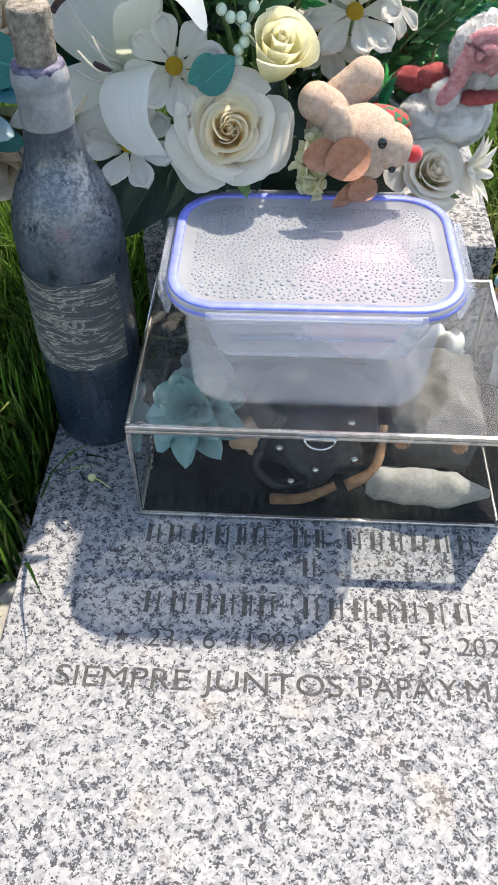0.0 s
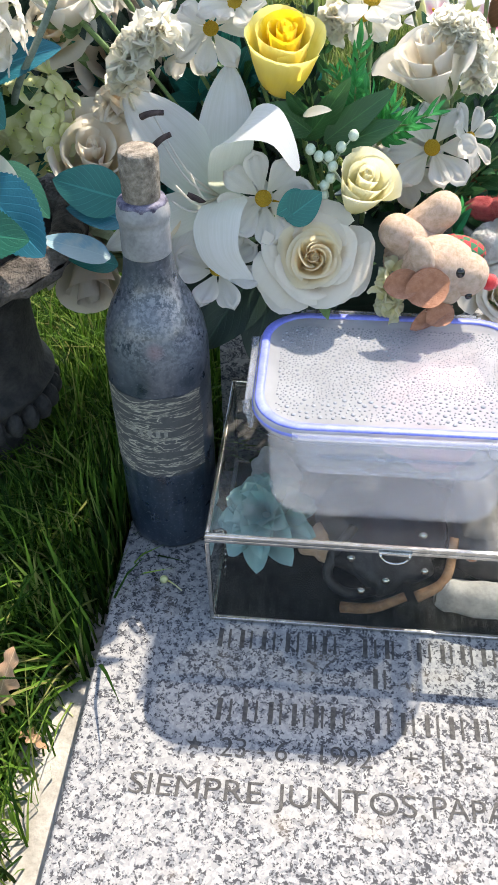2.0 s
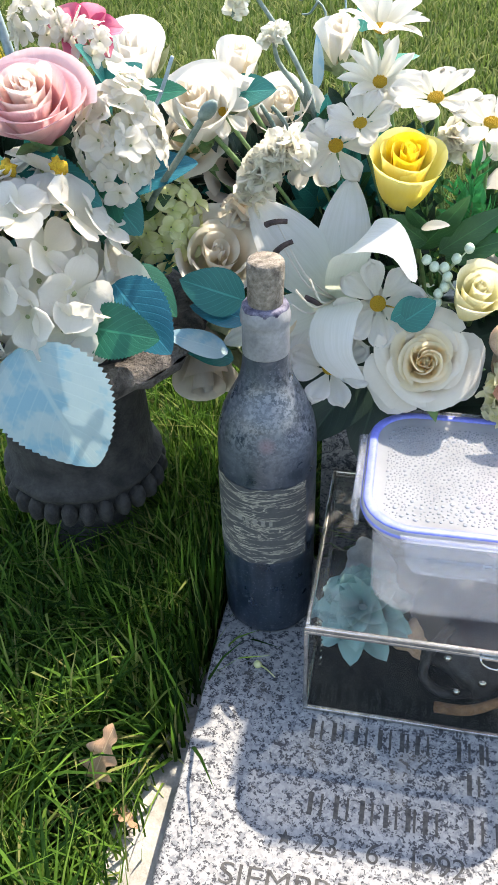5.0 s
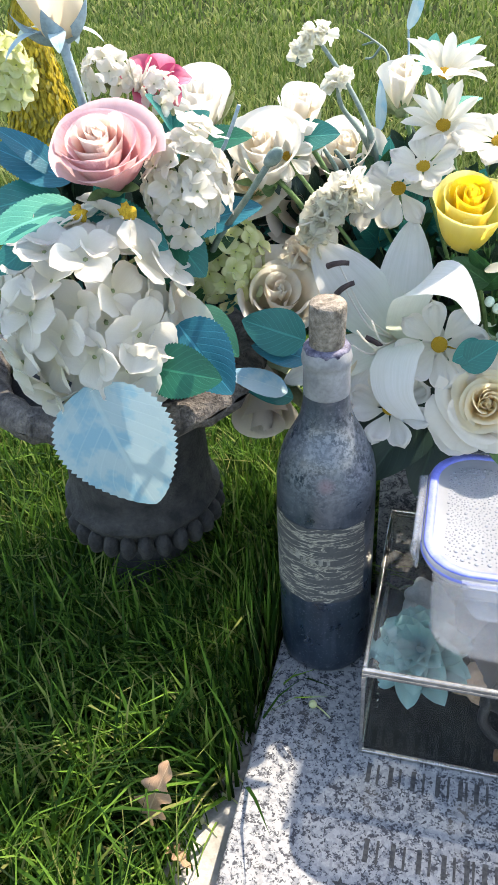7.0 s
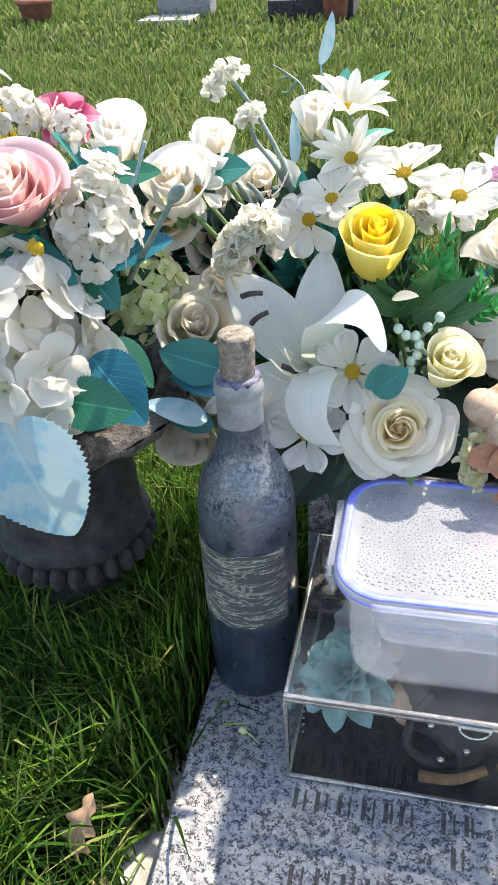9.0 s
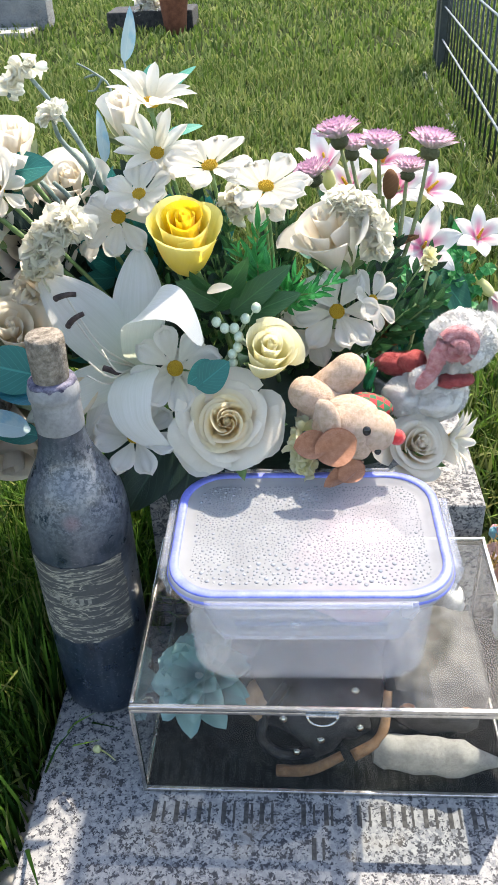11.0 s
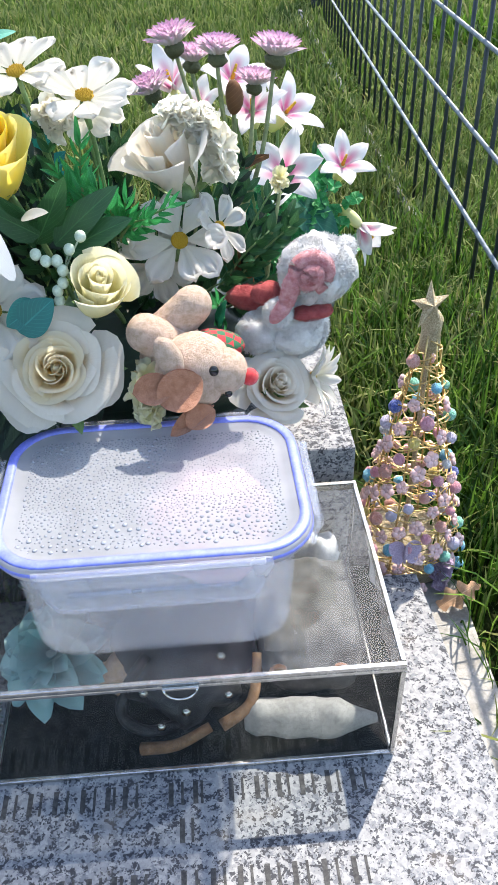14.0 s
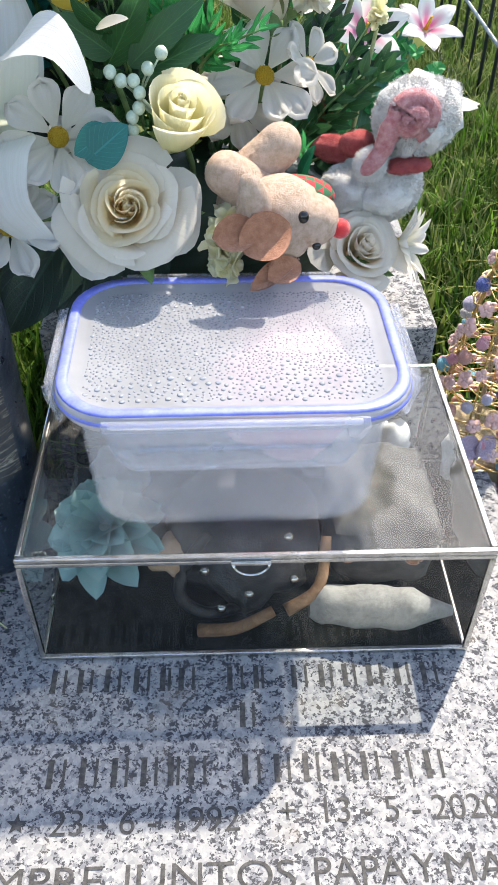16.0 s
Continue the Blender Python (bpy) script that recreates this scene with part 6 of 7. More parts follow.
for at, to, r, foot in (((0.145, 0.365, 0.392), (-0.2, -0.45, 0.85), 0.024, J1), ((0.176, 0.335, 0.390), (0.0, -0.4, 0.9), 0.022, J1), ((0.221, 0.362, 0.382), (0.15, -0.4, 0.9), 0.025, J2), ((0.125, 0.40, 0.350), (-0.3, -0.5, 0.8), 0.023, J2), ((0.206, 0.38, 0.358), (0.1, -0.4, 0.9), 0.020, J2), ((0.158, 0.40, 0.372), (0.1, -0.3, 0.95), 0.022, J1)):
    put("mauve_bloom", MUMMESH, mm_, facing(at, Vector(to) + Vector((0, 0.42, 0.25)), 30, r * 1.05), "mauve and white fringed bloom")
    e = Vector(at) - Vector(to).normalized() * r * 0.25
    put("branch", Shape().add(*tube([foot, foot.lerp(e, 0.5) + Vector(((e.x - foot.x) * 0.15, 0, -0.004)), e], 0.0022, 0.0016, 7)).mesh("branch", OLIVESTEM), mm_)
put("seed_pod", Shape().add(*blob(0.007, 0.007, 0.013, 10, 8, 0.2, 60)).mesh("seed_pod", DEADLEAF), mm_, Matrix.Translation((0.188, 0.352, 0.358)), "closed brown seed pod")
put("branch", Shape().add(*tube([J1, (0.188, 0.352, 0.33), (0.188, 0.352, 0.348)], 0.002, 0.0018, 7)).mesh("branch", OLIVESTEM), mm_)
put("branch", Shape().add(*tube([(0.205, 0.295, 0.22), (0.212, 0.298, 0.265), (0.218, 0.3, 0.303)], 0.0017, 0.0014, 7)).mesh("branch", OLIVESTEM), mm_)
ruffles(mm_, [(0.218, 0.3, 0.305), (0.219, 0.3, 0.313)], 0.009, 22, IVORY, "seed_head", 12, "dry cream seed head", OLIVESTEM)
for k, (b, t) in enumerate((((0.186, 0.315, 0.262), (0.190, 0.305, 0.232)), ((0.186, 0.312, 0.240), (0.197, 0.300, 0.215)), ((0.19, 0.345, 0.30), (0.215, 0.335, 0.318)), ((0.183, 0.31, 0.25), (0.182, 0.300, 0.225)))):
    leaf(mm_, b, t, 0.010, DEADLEAF, bend=-70, ruffle=0.003, fold=0.6, name="withered_leaf")

# ---- plush toys ----


def fuzz(s, centre, radii, n, length, slot, seed, m=None):
    """Short tufts that stand off a plush lump."""
    rg = random.Random(seed)
    for k in range(n):
        d = Vector((rg.gauss(0, 1), rg.gauss(0, 1), rg.gauss(0, 1))).normalized()
        p = Vector(centre) + Vector((d.x * radii[0], d.y * radii[1], d.z * radii[2])) * 0.98
        e = (d + Vector((rg.gauss(0, 0.5), rg.gauss(0, 0.5), rg.gauss(0, 0.5)))).normalized() * length * rg.uniform(0.6, 1.3)
        w = d.cross(Vector((rg.gauss(0, 1), rg.gauss(0, 1), rg.gauss(0, 1)))).normalized() * length * 0.16
        s.add([p - w, p + w, p + e], [(0, 1, 2)], m=m, slot=slot)


def lump(s, at, radii, slot, turn=(0, 0, 0), rough=0.06, hair=0, length=0.0018, seed=0):
    m = Matrix.Translation(at) @ pose(0, 0, 0, *turn)
    s.add(*blob(*radii, 22, 14, rough, 140, seed), m=m, slot=slot)
    if hair:
        fuzz(s, (0, 0, 0), radii, hair, length, slot, seed + 1, m)


rs = Shape()
lump(rs, (0.146, 0.164, 0.237), (0.026, 0.023, 0.0225), 0, (10, -10, 0), hair=2600, length=0.0011, seed=1)
lump(rs, (0.165, 0.160, 0.235), (0.017, 0.016, 0.0155), 0, (0, 5, 0), hair=1200, length=0.0011, seed=2)
lump(rs, (0.148, 0.157, 0.228), (0.018, 0.016, 0.0155), 0, (0, 20, 0), hair=1200, length=0.0011, seed=9)
lump(rs, (0.134, 0.190, 0.226), (0.025, 0.028, 0.028), 0, (0, 0, 20), hair=1200, length=0.0011, seed=3)
for foot, hip, r0, r1, sd_ in (((0.116, 0.180, 0.255), (0.140, 0.183, 0.236), 0.0135, 0.0155, 40), ((0.148, 0.196, 0.266), (0.127, 0.194, 0.246), 0.0130, 0.0145, 60)):
    for k in range(9):
        q = r0 + (r1 - r0) * k / 8
        lump(rs, Vector(foot).lerp(Vector(hip), k / 8), (q, q, q), 0, rough=0.03, hair=330, length=0.0011, seed=sd_ + k)
lump(rs, (0.131, 0.145, 0.256), (0.0085, 0.0055, 0.0145), 0, (-15, -22, 0), hair=300, length=0.001, seed=6)
lump(rs, (0.1825, 0.157, 0.231), (0.0062, 0.0058, 0.0060), 2, hair=250, length=0.0008, seed=7)
lump(rs, (0.1590, 0.1452, 0.2442), (0.0032, 0.0026, 0.0038), 3, rough=0)
lump(rs, (0.1680, 0.1478, 0.2248), (0.0026, 0.0024, 0.0028), 3, rough=0)
rs.add(*sheet(0.032, 0.027, 0.95, 0.58, 10, -10, 10, 0.25, nu=8, nv=10), m=along((0.151, 0.138, 0.243), (0.119, 0.135, 0.229), (0.1, -0.85, 0.5)), slot=1)
rs.add(*sheet(0.032, 0.027, 0.95, 0.58, 10, -10, 10, 0.25, nu=8, nv=10), m=along((0.151, 0.1405, 0.242), (0.119, 0.1375, 0.228), (0.1, -0.85, 0.5)), slot=1)
rs.add(*sheet(0.034, 0.0135, 0.9, 0.62, -5, -10, 25, 0.2, nu=8, nv=10), m=along((0.156, 0.144, 0.219), (0.126, 0.126, 0.2085), (0.0, -0.45, 0.89)), slot=1)
rs.add(*sheet(0.034, 0.0135, 0.9, 0.62, -5, -10, 25, 0.2, nu=8, nv=10), m=along((0.156, 0.146, 0.217), (0.126, 0.128, 0.2065), (0.0, -0.45, 0.89)), slot=1)
rs.add(*sheet(0.027, 0.021, 0.95, 0.58, 5, -10, 10, 0.25, nu=8, nv=10), m=along((0.133, 0.139, 0.240), (0.110, 0.138, 0.236), (0.0, -0.85, 0.5)), slot=1)
rs.add(*sheet(0.022, 0.018, 0.95, 0.60, 0, -8, 10, 0.2, nu=8, nv=10), m=along((0.158, 0.140, 0.218), (0.140, 0.131, 0.2125), (0.0, -0.6, 0.8)), slot=1)
lump(rs, (0.162, 0.182, 0.243), (0.020, 0.013, 0.009), 4, (0, 12, 10))
rs.add(*tube([(0.138, 0.1395, 0.216), (0.147, 0.1405, 0.2150), (0.158, 0.1445, 0.2180)], 0.0006, sides=5), slot=1)
put("reindeer_plush_toy", rs.mesh("reindeer_plush_toy", FUR, FELT, NOSE, EYE, TARTAN))
tagged(bpy.data.objects["reindeer_plush_toy"], "tan plush reindeer with red nose lying on its side", "plush toy")

ws = Shape()
lump(ws, (0.238, 0.238, 0.267), (0.0275, 0.025, 0.0245), 0, (0, -15, 0), 0.26, 9000, 0.0027, 11)
lump(ws, (0.262, 0.258, 0.274), (0.0085, 0.008, 0.0085), 0, rough=0.15, hair=1000, length=0.002, seed=12)
lump(ws, (0.220, 0.242, 0.222), (0.029, 0.026, 0.026), 0, (0, 20, 0), 0.26, 8500, 0.0028, 13)
lump(ws, (0.198, 0.232, 0.220), (0.019, 0.017, 0.0165), 0, (0, 10, 0), 0.26, 4000, 0.0028, 14)
lump(ws, (0.208, 0.219, 0.243), (0.0105, 0.009, 0.012), 0, (0, 20, 0), 0.16, 1600, 0.0022, 15)
lump(ws, (0.233, 0.2225, 0.242), (0.015, 0.012, 0.0042), 2, (0, -8, 0), 0.22, 1200, 0.0014, 16)
lump(ws, (0.191, 0.250, 0.241), (0.018, 0.010, 0.0095), 2, (0, 8, 0), 0.22, 1800, 0.0014, 17)
lump(ws, (0.203, 0.243, 0.247), (0.012, 0.009, 0.009), 2, (0, 8, 0), 0.22, 800, 0.0014, 18)
# rolled pink brim and its tail
roll_pts = []
for k in range(22):
    a = radians(200 - 30 * k)
    q = 0.0015 + 0.00062 * k
    roll_pts.append((0.229 + q * math.cos(a), 0.2060 + 0.0005 * k, 0.2765 + 0.95 * q * math.sin(a)))
ws.add(*tube(roll_pts, 0.0046, 0.0060, 10, 2), slot=1)
for k, p in enumerate(roll_pts[::2]):
    fuzz(ws, p, (0.0058, 0.0058, 0.0058), 330, 0.0014, 1, 60 + k)
lump(ws, (0.2165, 0.212, 0.266), (0.0068, 0.0055, 0.0175), 1, (0, 18, 0), 0.22, 900, 0.0014, 30)
lump(ws, (0.2095, 0.212, 0.250), (0.0055, 0.0050, 0.011), 1, (0, 35, 0), 0.22, 600, 0.0014, 31)
put("white_plush_toy", ws.mesh("white_plush_toy", WOOL, ROSEWOOL, REDWOOL))
tagged(bpy.data.objects["white_plush_toy"], "white woolly plush toy with dusty pink hat and red scarf", "plush toy")

# ---- beaded wire tree ----
TX, TY = 0.328, 0.238
tr = thing("beaded_wire_tree", (TX, TY, GROUND), "small gold wire cone tree hung with pastel beads and pompoms", "ornament")
top, bot = 0.205, -0.010


def cone_r(z):
    f = (top - z) / (top - bot)
    return 0.008 + 0.040 * f ** 0.95


rg = random.Random(3)
for j in range(4):
    pts = []
    for k in range(150):
        f = k / 149
        z = bot + (top - bot) * f
        a = (1 if j % 2 else -1) * (f * 2 * math.pi * (7 + 1.3 * j)) + j
        r = cone_r(z) * (1 + 0.10 * math.sin(k * 1.7 + j)) + rg.uniform(-0.0015, 0.0015)
        pts.append((TX + r * math.cos(a), TY + r * math.sin(a), z + 0.002 * math.sin(k * 0.9)))
    put("wire_coil", Shape().add(*tube(pts, 0.0006, sides=4, steps=1)).mesh("wire_coil", GOLD), tr, label="gold wire coil")
for k in range(6):
    a = k * math.pi / 3
    put("wire_rib", Shape().add(*tube([(TX + 0.047 * math.cos(a), TY + 0.047 * math.sin(a), -0.025), (TX + 0.03 * math.cos(a), TY + 0.03 * math.sin(a), 0.08), (TX + 0.006 * math.cos(a), TY + 0.006 * math.sin(a), 0.212)], 0.0009, sides=5)).mesh("wire_rib", GOLD), tr)
put("trunk", Shape().add(*tube([(TX, TY, GROUND), (TX, TY, 0.10), (TX, TY, 0.222)], 0.0022, 0.002, 8)).mesh("trunk", GLITTER), tr)
put("base", Shape().add(*lathe([(0.02, GROUND), (0.036, GROUND), (0.040, -0.03), (0.046, -0.012), (0.043, -0.006), (0.02, -0.004)], 24, 0.05)).mesh("base", GLITTER), tr, Matrix.Translation((TX, TY, 0)), "glittered gold base")
put("tip", Shape().add(*lathe([(0.009, 0.196), (0.0075, 0.21), (0.0085, 0.222), (0.005, 0.228)], 16, 0.1)).mesh("tip", GLITTER), tr, Matrix.Translation((TX, TY, 0)))
sv, sf = [(0, -0.005, 0), (0, 0.005, 0)], []
for k in range(10):
    q = 0.0195 if k % 2 == 0 else 0.0078
    sv.append((q * math.sin(k * math.pi / 5), 0, q * math.cos(k * math.pi / 5)))
for k in range(10):
    a, b = 2 + k, 2 + (k + 1) % 10
    sf += [(0, b, a), (1, a, b)]
put("star", Shape().add(sv, sf).mesh("star", GLITTER, smooth=False), tr, Matrix.Translation((TX - 0.005, TY - 0.006, 0.236)) @ pose(0, 0, 0, -15, 8, 25), "champagne glitter star")
PB_MESH = [Shape().add(*blob(1, 1, 1, 12, 8, 0.15, 5, k)).mesh("pompom", m) for k, m in enumerate(POMS)]
bf = Shape()
for k in range(5):
    a = k * 2 * math.pi / 5
    bf.add(*blob(0.55, 0.55, 0.4, 8, 6), m=Matrix.Translation((0.62 * math.cos(a), 0.62 * math.sin(a), 0)))
bf.add(*blob(0.35, 0.35, 0.4, 8, 6))
BEADMESH = bf.mesh("flower_bead", CLEARPINK)
n = 0
for k in range(136):
    f = (k + 0.5) / 136
    z = bot - 0.012 + (top - bot + 0.012) * (1 - math.sqrt(1 - f)) * 0.98
    a = k * 2.39996
    r = cone_r(z) + 0.002
    d = Vector((math.cos(a), math.sin(a), 0.35)).normalized()
    p = Vector((TX + r * math.cos(a), TY + r * math.sin(a), z + rg.uniform(-0.004, 0.004)))
    if k % 2 == 0:
        put("flower_bead", BEADMESH, tr, facing(p, d + Vector((rg.uniform(-0.4, 0.4), rg.uniform(-0.4, 0.4), 0)), rg.uniform(0, 90), 0.0062 * rg.uniform(0.8, 1.1)))
    else:
        put("pompom", PB_MESH[rg.choice((0, 0, 0, 1, 1, 2, 2, 3, 4, 5, 5, 6, 6, 0, 7))], tr, Matrix.Translation(p) @ Matrix.Scale(0.0055 * rg.uniform(0.75, 1.15), 4))
bt = thing("butterfly_ornament", (0.316, 0.19, -0.001), "flat mauve glitter butterfly ornament leaning on the slab edge", "ornament")
for sx in (-1, 1):
    for dz, L, ang in ((0.0, 0.017, 38), (0.0, 0.013, -28)):
        m = Matrix.Translation((0.316, 0.192, 0.018)) @ pose(0, 0, 0, 68, 0, 0) @ pose(0, 0, 0, 0, 0 if sx > 0 else 0, ang if sx > 0 else 180 - ang)
        put("wing", Shape().add(*sheet(L, L * 0.85, 1.2, 0.6, 0, 0, 0, 0.1, nu=6, nv=8)).mesh("wing", PURPLE), bt, m)
put("body", Shape().add(*blob(0.0022, 0.0022, 0.011, 8, 6)).mesh("body", PURPLE), bt, Matrix.Translation((0.316, 0.191, 0.018)))
put("support", Shape().add(*tube([(0.316, 0.194, -0.030), (0.316, 0.193, 0.012)], 0.001, sides=5)).mesh("support", GOLD), bt)
b2 = thing("glitter_flower", (0.349, 0.196, -0.031), "crumpled mauve glitter flower at the foot of the tree", "ornament")
ruffles(b2, [(0.349, 0.196, -0.022), (0.352, 0.196, -0.002)], 0.014, 40, PURPLE, "glitter_petals", 15, "", PURPLE)

# ---- fence ----
fn_ = thing("wire_fence", (0.55, 1.2, GROUND), "dark bar fence with grey horizontal rails and a post", "fence")


def fence_x(y):
    return 0.502 + 0.050 * y


barm = Shape().add(*tube([(0, 0, GROUND - 0.01), (0, 0, 0.41)], 0.0033, sides=6)).mesh("upright_bar", FENCEPAINT)
y = 0.15
while y < 3.05:
    put("upright_bar", barm, fn_, Matrix.Translation((fence_x(y), y, 0)))
    y += 0.084
for z in (0.075, 0.185, 0.295, 0.405):
    put("rail", Shape().add(*tube([(fence_x(0.1) - 0.006, 0.1, z), (fence_x(3.08) - 0.006, 3.08, z)], 0.0032, sides=8)).mesh("rail", FENCERAIL), fn_, label="grey galvanised rail")
for yy in (3.10, 3.24):
    box_part("post", (fence_x(yy) - 0.02, fence_x(yy) + 0.02, yy - 0.02, yy + 0.02, GROUND, 0.5), FENCEPAINT, fn_, bevel=0.003, label="dark square fence post")
tagged(box_part("edging", (0.50, 0.512, -0.2, 3.1, GROUND, GROUND + 0.016), CONCRETE, bevel=0.002, world=Matrix(((1, 0.05, 0, 0.008), (0, 1, 0, 0), (0, 0, 1, 0), (0, 0, 0, 1)))), "thin pale edging strip under the fence", "edging", kind="structure")

# ---- far graves and the golden conifer ----
for nm, x0, x1, y0, y1, z1, mt, lb in (("far_gravestone", -1.63, -1.31, 4.78, 4.93, 0.30, GRANITE, "grey granite gravestone far over the lawn"), ("far_gravestone", 0.28, 0.52, 5.9, 6.0, 0.20, GRANITE, "low grey gravestone far over the lawn"), ("far_gravestone", -3.6, -3.1, 5.3, 5.45, 0.35, GRANITE, "grey granite gravestone far over the lawn")):
    o = thing(nm, ((x0 + x1) / 2, y0, GROUND), lb, "gravestone", "far gravestones")
    box_part("headstone", (x0, x1, y0, y1, GROUND, z1), mt, o, bevel=0.01)
o = thing("grave_kerb", (-1.5, 4.6, GROUND), "pale flat grave slab on the lawn", "gravestone")
box_part("slab", (-1.66, -1.36, 4.48, 4.72, GROUND, GROUND + 0.03), CONCRETE, o, bevel=0.006)
o = thing("dark_grave_border", (-0.70, 4.67, GROUND), "dark grave border with planting", "gravestone")
box_part("border", (-0.93, -0.46, 4.56, 4.85, GROUND, GROUND + 0.10), STONE, o, bevel=0.01)
for x, y, r, h in ((-0.545, 4.47, 0.075, 0.20), (-2.40, 4.78, 0.105, 0.13)):
    o = thing("terracotta_pot", (x, y, GROUND), "brown terracotta flower pot on a far grave", "flower pot", "far pots")
    put("pot", Shape().add(*lathe([(r * 0.5, GROUND), (r * 0.75, GROUND), (r, GROUND + h * 0.8), (r * 1.12, GROUND + h * 0.82), (r * 1.12, GROUND + h), (r * 0.6, GROUND + h)], 28)).mesh("pot", TERRACOTTA), o, Matrix.Translation((x, y, 0)))
o = thing("far_flowers", (-0.70, 4.6, GROUND + 0.10), "pale flowers on a far grave", "flowers")
ruffles(o, [(-0.75, 4.6, 0.055), (-0.70, 4.6, 0.12), (-0.65, 4.6, 0.06)], 0.06, 60, WHITE, "blooms", 40)


def conifer(at, height, radius, seed, mat, n=12000):
    rg = random.Random(seed)
    o = thing("golden_conifer", at, "small golden-yellow conifer shrub on the lawn", "shrub")
    put("trunk", Shape().add(*tube([Vector(at), Vector(at) + Vector((0, 0, height * 0.8))], 0.006, 0.002, 7)).mesh("trunk", WOOD), o)
    s = Shape()
    for k in range(n):
        f = rg.random() ** 0.8
        a = rg.uniform(0, 6.283)
        q = radius * math.sin(math.pi * (0.10 + 0.88 * f)) ** 0.7 * math.sqrt(rg.uniform(0.45, 1.0)) * (1 + 0.18 * noise.noise(Vector((a * 2, f * 8, seed))))
        p = Vector(at) + Vector((q * math.cos(a), q * math.sin(a), 0.02 + height * f))
        d = Vector((math.cos(a) * 0.5, math.sin(a) * 0.5, 1.0)).normalized()
        L = rg.uniform(0.008, 0.016)
        s.add(*sheet(L, L * 0.5, 0.7, 0.8, 0, -15, 0, 0.2, nu=2, nv=3), m=facing(p, (math.cos(a), math.sin(a), 0.2), 0) @ pose(0, 0, 0, 0, 0, 90 + rg.uniform(-35, 35)))
    put("crown", s.mesh("crown", mat), o)
    return o


conifer((-0.735, 1.02, GROUND), 0.43, 0.062, 4, YELLOWTREE)

# ---- small litter on slab and grass ----
lv = thing("oak_leaf", (-0.147, -0.045, -0.02), "dry curled brown oak leaf lying in the grass", "dead leaf", "dead leaves")


def oak(L, W):
    def fn(fu, fv):
        u = 2 * fu - 1
        lobes = 0.72 + 0.28 * math.cos(fv * 2 * math.pi * 3.2)
        w = W / 2 * math.sin(math.pi * (0.05 + 0.93 * fv) ** 0.85) ** 0.6 * lobes
        return (L * fv, u * w, 0.010 * math.sin(fv * 2.6) + 0.35 * abs(u) * w - 0.004 * u)

    return Shape().add(*grid(fn, 8, 26)).mesh("blade", DRYLEAF)


put("blade", oak(0.050, 0.030), lv, along((-0.156, -0.070, -0.006), (-0.141, -0.042, 0.034), (0.1, -0.8, 0.6)))
lv2 = thing("oak_leaf", (-0.13, -0.085, -0.03), "dry curled brown oak leaf on the concrete", "dead leaf", "dead leaves")
put("blade", oak(0.026, 0.013), lv2, along((-0.138, -0.078, -0.022), (-0.108, -0.096, -0.025), (0.2, -0.3, 0.9)))
lv3 = thing("oak_leaf", (0.37, 0.17, -0.03), "dry brown oak leaf beside the slab", "dead leaf", "dead leaves")
put("blade", oak(0.040, 0.024), lv3, along((0.345, 0.168, -0.026), (0.378, 0.180, -0.016), (0.0, -0.5, 0.85)))
for p in ((-0.121, -0.052, -0.0265), (-0.107, -0.027, -0.0265), (-0.052, 0.050, 0.0034), (-0.105, -0.010, -0.0265)):
    sd = thing("fallen_berry", p, "small pale green fallen berry", "berry", "fallen berries")
    put("fruit", Shape().add(*blob(0.0036, 0.0034, 0.0034, 12, 8)).mesh("fruit", LIME), sd, Matrix.Translation(p))
    put("stalk", Shape().add(*tube([Vector(p) + Vector((0.003, 0, -0.001)), Vector(p) + Vector((0.009, -0.003, -0.002)), Vector(p) + Vector((0.016, -0.008, -0.003))], 0.0008, 0.0005, 5)).mesh("stalk", LIME), sd)
for x, y_ in ((-0.062, 0.056), (-0.059, 0.051)):
    sd = thing("seed", (x, y_, 0.001), "tiny black seed on the granite", "seed", "seeds")
    put("grain", Shape().add(*blob(0.0024, 0.0015, 0.0014, 8, 6)).mesh("grain", EYE), sd, Matrix.Translation((x, y_, 0.0014)) @ pose(0, 0, 0, 0, 0, -30))
rg = random.Random(15)
chips = Shape()
for k in range(60):
    p = (rg.uniform(-0.137, -0.10), rg.uniform(-0.02, 0.2), -0.029)
    chips.add(*blob(rg.uniform(0.002, 0.006), rg.uniform(0.002, 0.005), 0.0016, 7, 4, 0.4, 300, k), m=Matrix.Translation(p) @ pose(0, 0, 0, 0, 0, rg.uniform(0, 180)))
tagged(put("stone_chips", chips.mesh("stone_chips", CONCRETE)), "pale stone chips and debris on the footing", "stone chips", kind="stuff")

# ---- grass ----


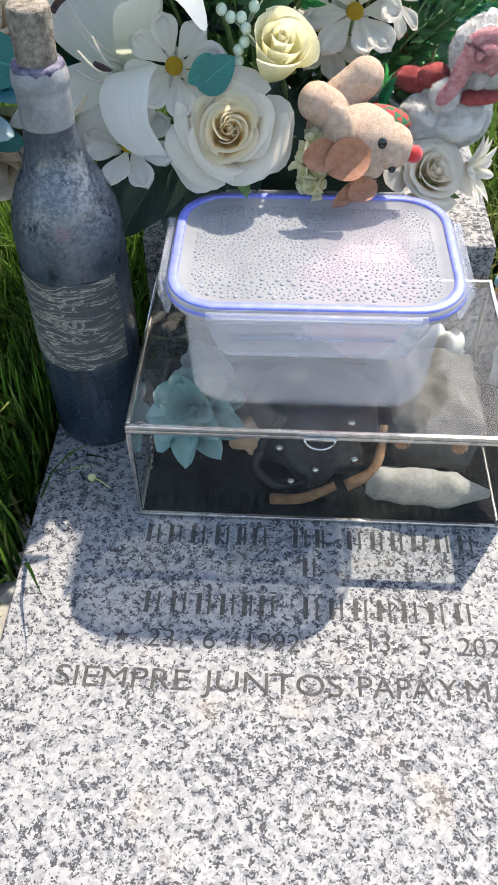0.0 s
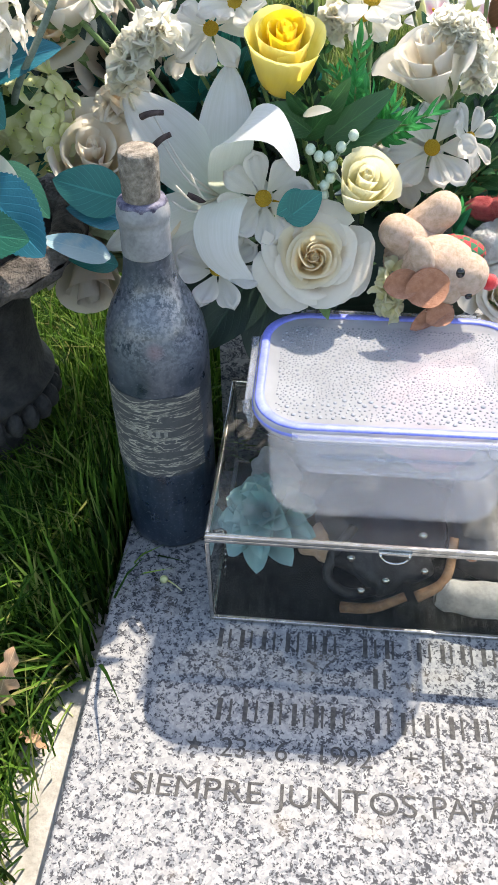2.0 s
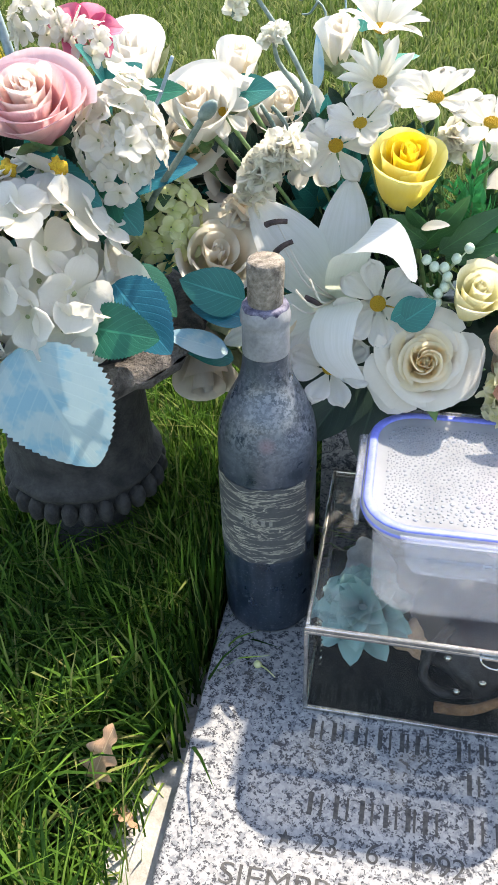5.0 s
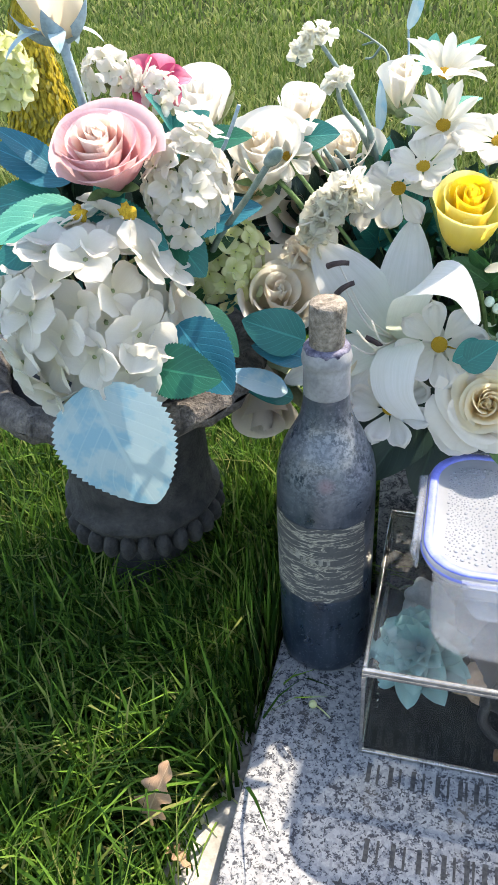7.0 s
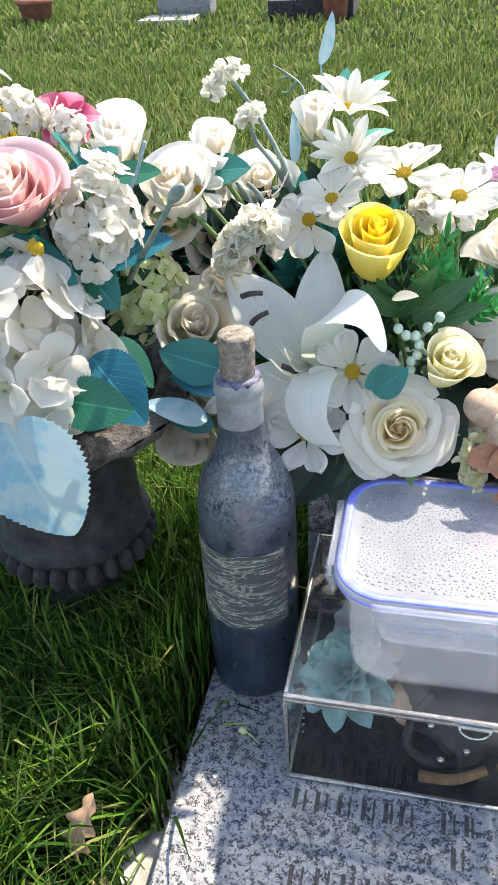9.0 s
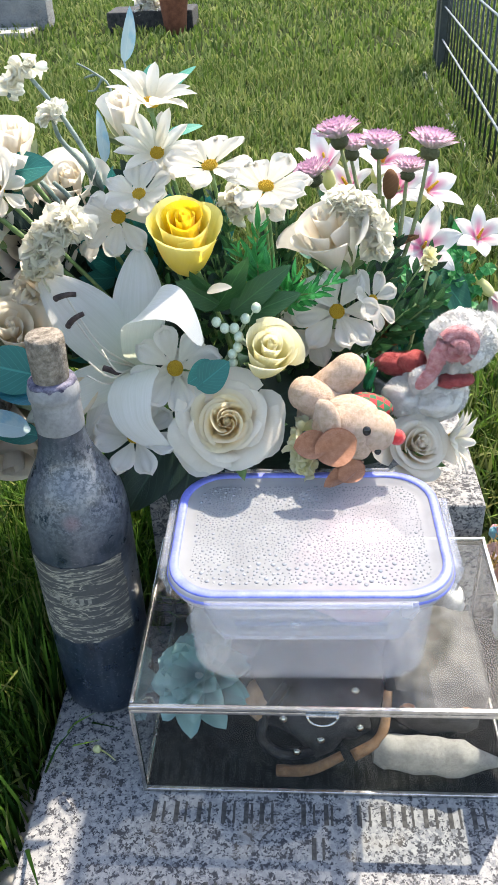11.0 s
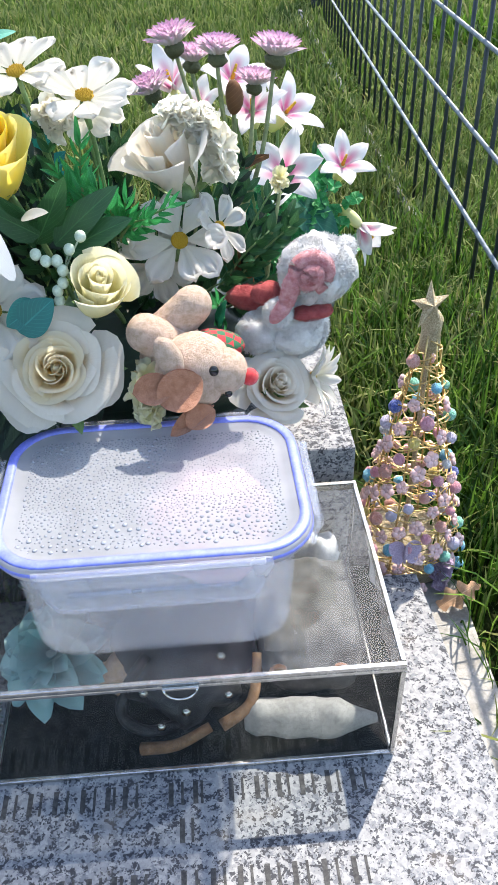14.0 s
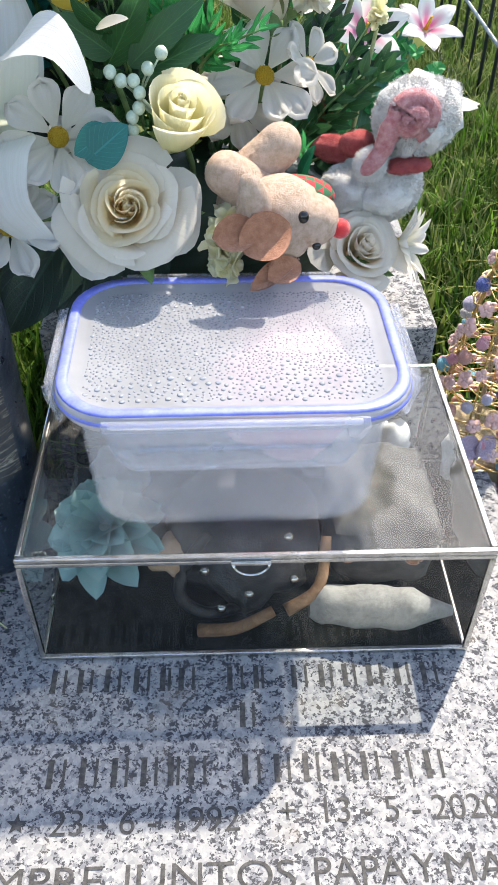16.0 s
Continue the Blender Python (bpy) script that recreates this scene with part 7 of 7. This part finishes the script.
def grass(name, n, x0, x1, y0, y1, h0, h1, w, mat, seed, label, lean=0.6, keep=None, root=GROUND, cell=0.0):
    """Thousands of bent blades in one mesh."""
    rs_ = np.random.RandomState(seed)
    x, y = rs_.uniform(x0, x1, n), rs_.uniform(y0, y1, n)
    if cell:
        cx, cy = rs_.uniform(x0, x1, n // 14), rs_.uniform(y0, y1, n // 14)
        pick = rs_.randint(0, len(cx), n)
        x, y = cx[pick] + rs_.normal(0, cell, n), cy[pick] + rs_.normal(0, cell, n)
    ok = ~((x > -0.098) & (x < 0.360) & (y < 0.20)) & ~((x > -0.025) & (x < 0.278) & (y > 0.1) & (y < 0.44)) & ~((x - 0.235) ** 2 + (y - 0.57) ** 2 < 0.006) & ~((x - UX) ** 2 + (y - UY) ** 2 < 0.0042)
    if keep is not None:
        ok &= keep(x, y)
    x, y = x[ok], y[ok]
    n = len(x)
    h = rs_.uniform(h0, h1, n) * rs_.uniform(0.7, 1.15, n)
    a = rs_.uniform(0, 2 * np.pi, n)
    b = rs_.uniform(0.1, 1.0, n) ** 1.5 * lean * h
    a = np.where((x > -0.21) & (x < -0.1) & (y < 0.3) & (np.cos(a) * b * 1.4 + x > -0.118 + 0.02 * rs_.uniform(0, 1, n) ** 6), a + np.pi, a)
    dx, dy = np.cos(a), np.sin(a)
    tx, ty = -np.sin(a + rs_.normal(0, 0.4, n)), np.cos(a)
    ww = w * rs_.uniform(0.6, 1.3, n)
    V = np.empty((n, 7, 3), dtype=np.float32)
    for j, (f, k) in enumerate(((0.0, 0.8), (0.4, 1.0), (0.75, 0.7))):
        px, py = x + dx * b * f ** 2 * 1.4, y + dy * b * f ** 2 * 1.4
        pz = root + h * f * (1 - 0.25 * f * (b / h))
        for sgn in (0, 1):
            q = (sgn - 0.5) * ww * k
            V[:, 2 * j + sgn, 0], V[:, 2 * j + sgn, 1], V[:, 2 * j + sgn, 2] = px + tx * q, py + ty * q, pz
    V[:, 6, 0], V[:, 6, 1], V[:, 6, 2] = x + dx * b * 1.4, y + dy * b * 1.4, root + h * (1 - 0.35 * (b / h))
    base = (np.arange(n) * 7)[:, None]
    loops = (base + np.array([0, 1, 3, 2, 2, 3, 5, 4, 4, 5, 6])[None, :]).astype(np.int32).ravel()
    tot = np.tile(np.array([4, 4, 3], dtype=np.int32), n)
    start = np.concatenate(([0], np.cumsum(tot)[:-1])).astype(np.int32)
    me = bpy.data.meshes.new(name)
    me.vertices.add(n * 7)
    me.vertices.foreach_set("co", V.ravel())
    me.loops.add(len(loops))
    me.loops.foreach_set("vertex_index", loops)
    me.polygons.add(len(tot))
    me.polygons.foreach_set("loop_start", start)
    me.polygons.foreach_set("loop_total", tot)
    me.polygons.foreach_set("use_smooth", np.ones(len(tot), dtype=bool))
    me.materials.append(mat)
    me.update(calc_edges=True)
    me.validate()
    return tagged(put(name, me), label, "grass", kind="stuff")


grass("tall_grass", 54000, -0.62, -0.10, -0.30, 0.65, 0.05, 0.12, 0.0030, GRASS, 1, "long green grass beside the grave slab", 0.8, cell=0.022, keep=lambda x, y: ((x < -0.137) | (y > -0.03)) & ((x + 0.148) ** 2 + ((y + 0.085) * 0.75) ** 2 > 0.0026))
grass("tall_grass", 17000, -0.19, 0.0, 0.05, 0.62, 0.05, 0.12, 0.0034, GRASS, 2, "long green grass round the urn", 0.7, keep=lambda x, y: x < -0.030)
grass("tall_grass", 16000, 0.36, 0.95, -0.15, 1.0, 0.03, 0.085, 0.0028, GRASS, 3, "green grass beside the fence", 0.8, cell=0.03)
grass("low_planting", 5000, 0.8, 1.8, 2.0, 2.9, 0.05, 0.12, 0.010, GRASS, 9, "low dark green planting behind the fence", 0.9, keep=lambda x, y: ((x - 1.25) / 0.4) ** 2 + ((y - 2.42) / 0.3) ** 2 < 0.7 + 0.3 * np.sin(9 * x) * np.cos(7 * y))
grass("lawn_grass", 40000, -3.5, 3.5, -2.5, 2.6, 0.03, 0.06, 0.006, LAWN, 10, "mown green lawn round the grave", 0.8, cell=0.1, keep=lambda x, y: ~((x > -0.16) & (x < 0.39) & (y < 0.25)))
grass("grass_edge", 1100, -0.155, -0.108, -0.3, 0.25, 0.04, 0.09, 0.0020, GRASS, 8, "grass blades leaning over the footing", 1.2, keep=lambda x, y: y < -0.02)
grass("lawn_grass", 42000, -1.1, 1.1, 0.40, 1.7, 0.03, 0.07, 0.0035, LAWN, 4, "mown green lawn", 0.8, cell=0.035)
grass("lawn_grass", 46000, -1.9, 1.5, 1.6, 3.4, 0.03, 0.06, 0.0055, LAWN, 5, "mown green lawn", 0.8, cell=0.05)
grass("lawn_grass", 46000, -4.0, 3.2, 3.2, 7.5, 0.03, 0.06, 0.011, LAWN, 6, "mown green lawn", 0.8, cell=0.08)
grass("lawn_grass", 20000, -9.0, 7.0, 7.0, 18.0, 0.03, 0.07, 0.03, LAWN, 7, "mown green lawn far off", 0.8, cell=0.2)
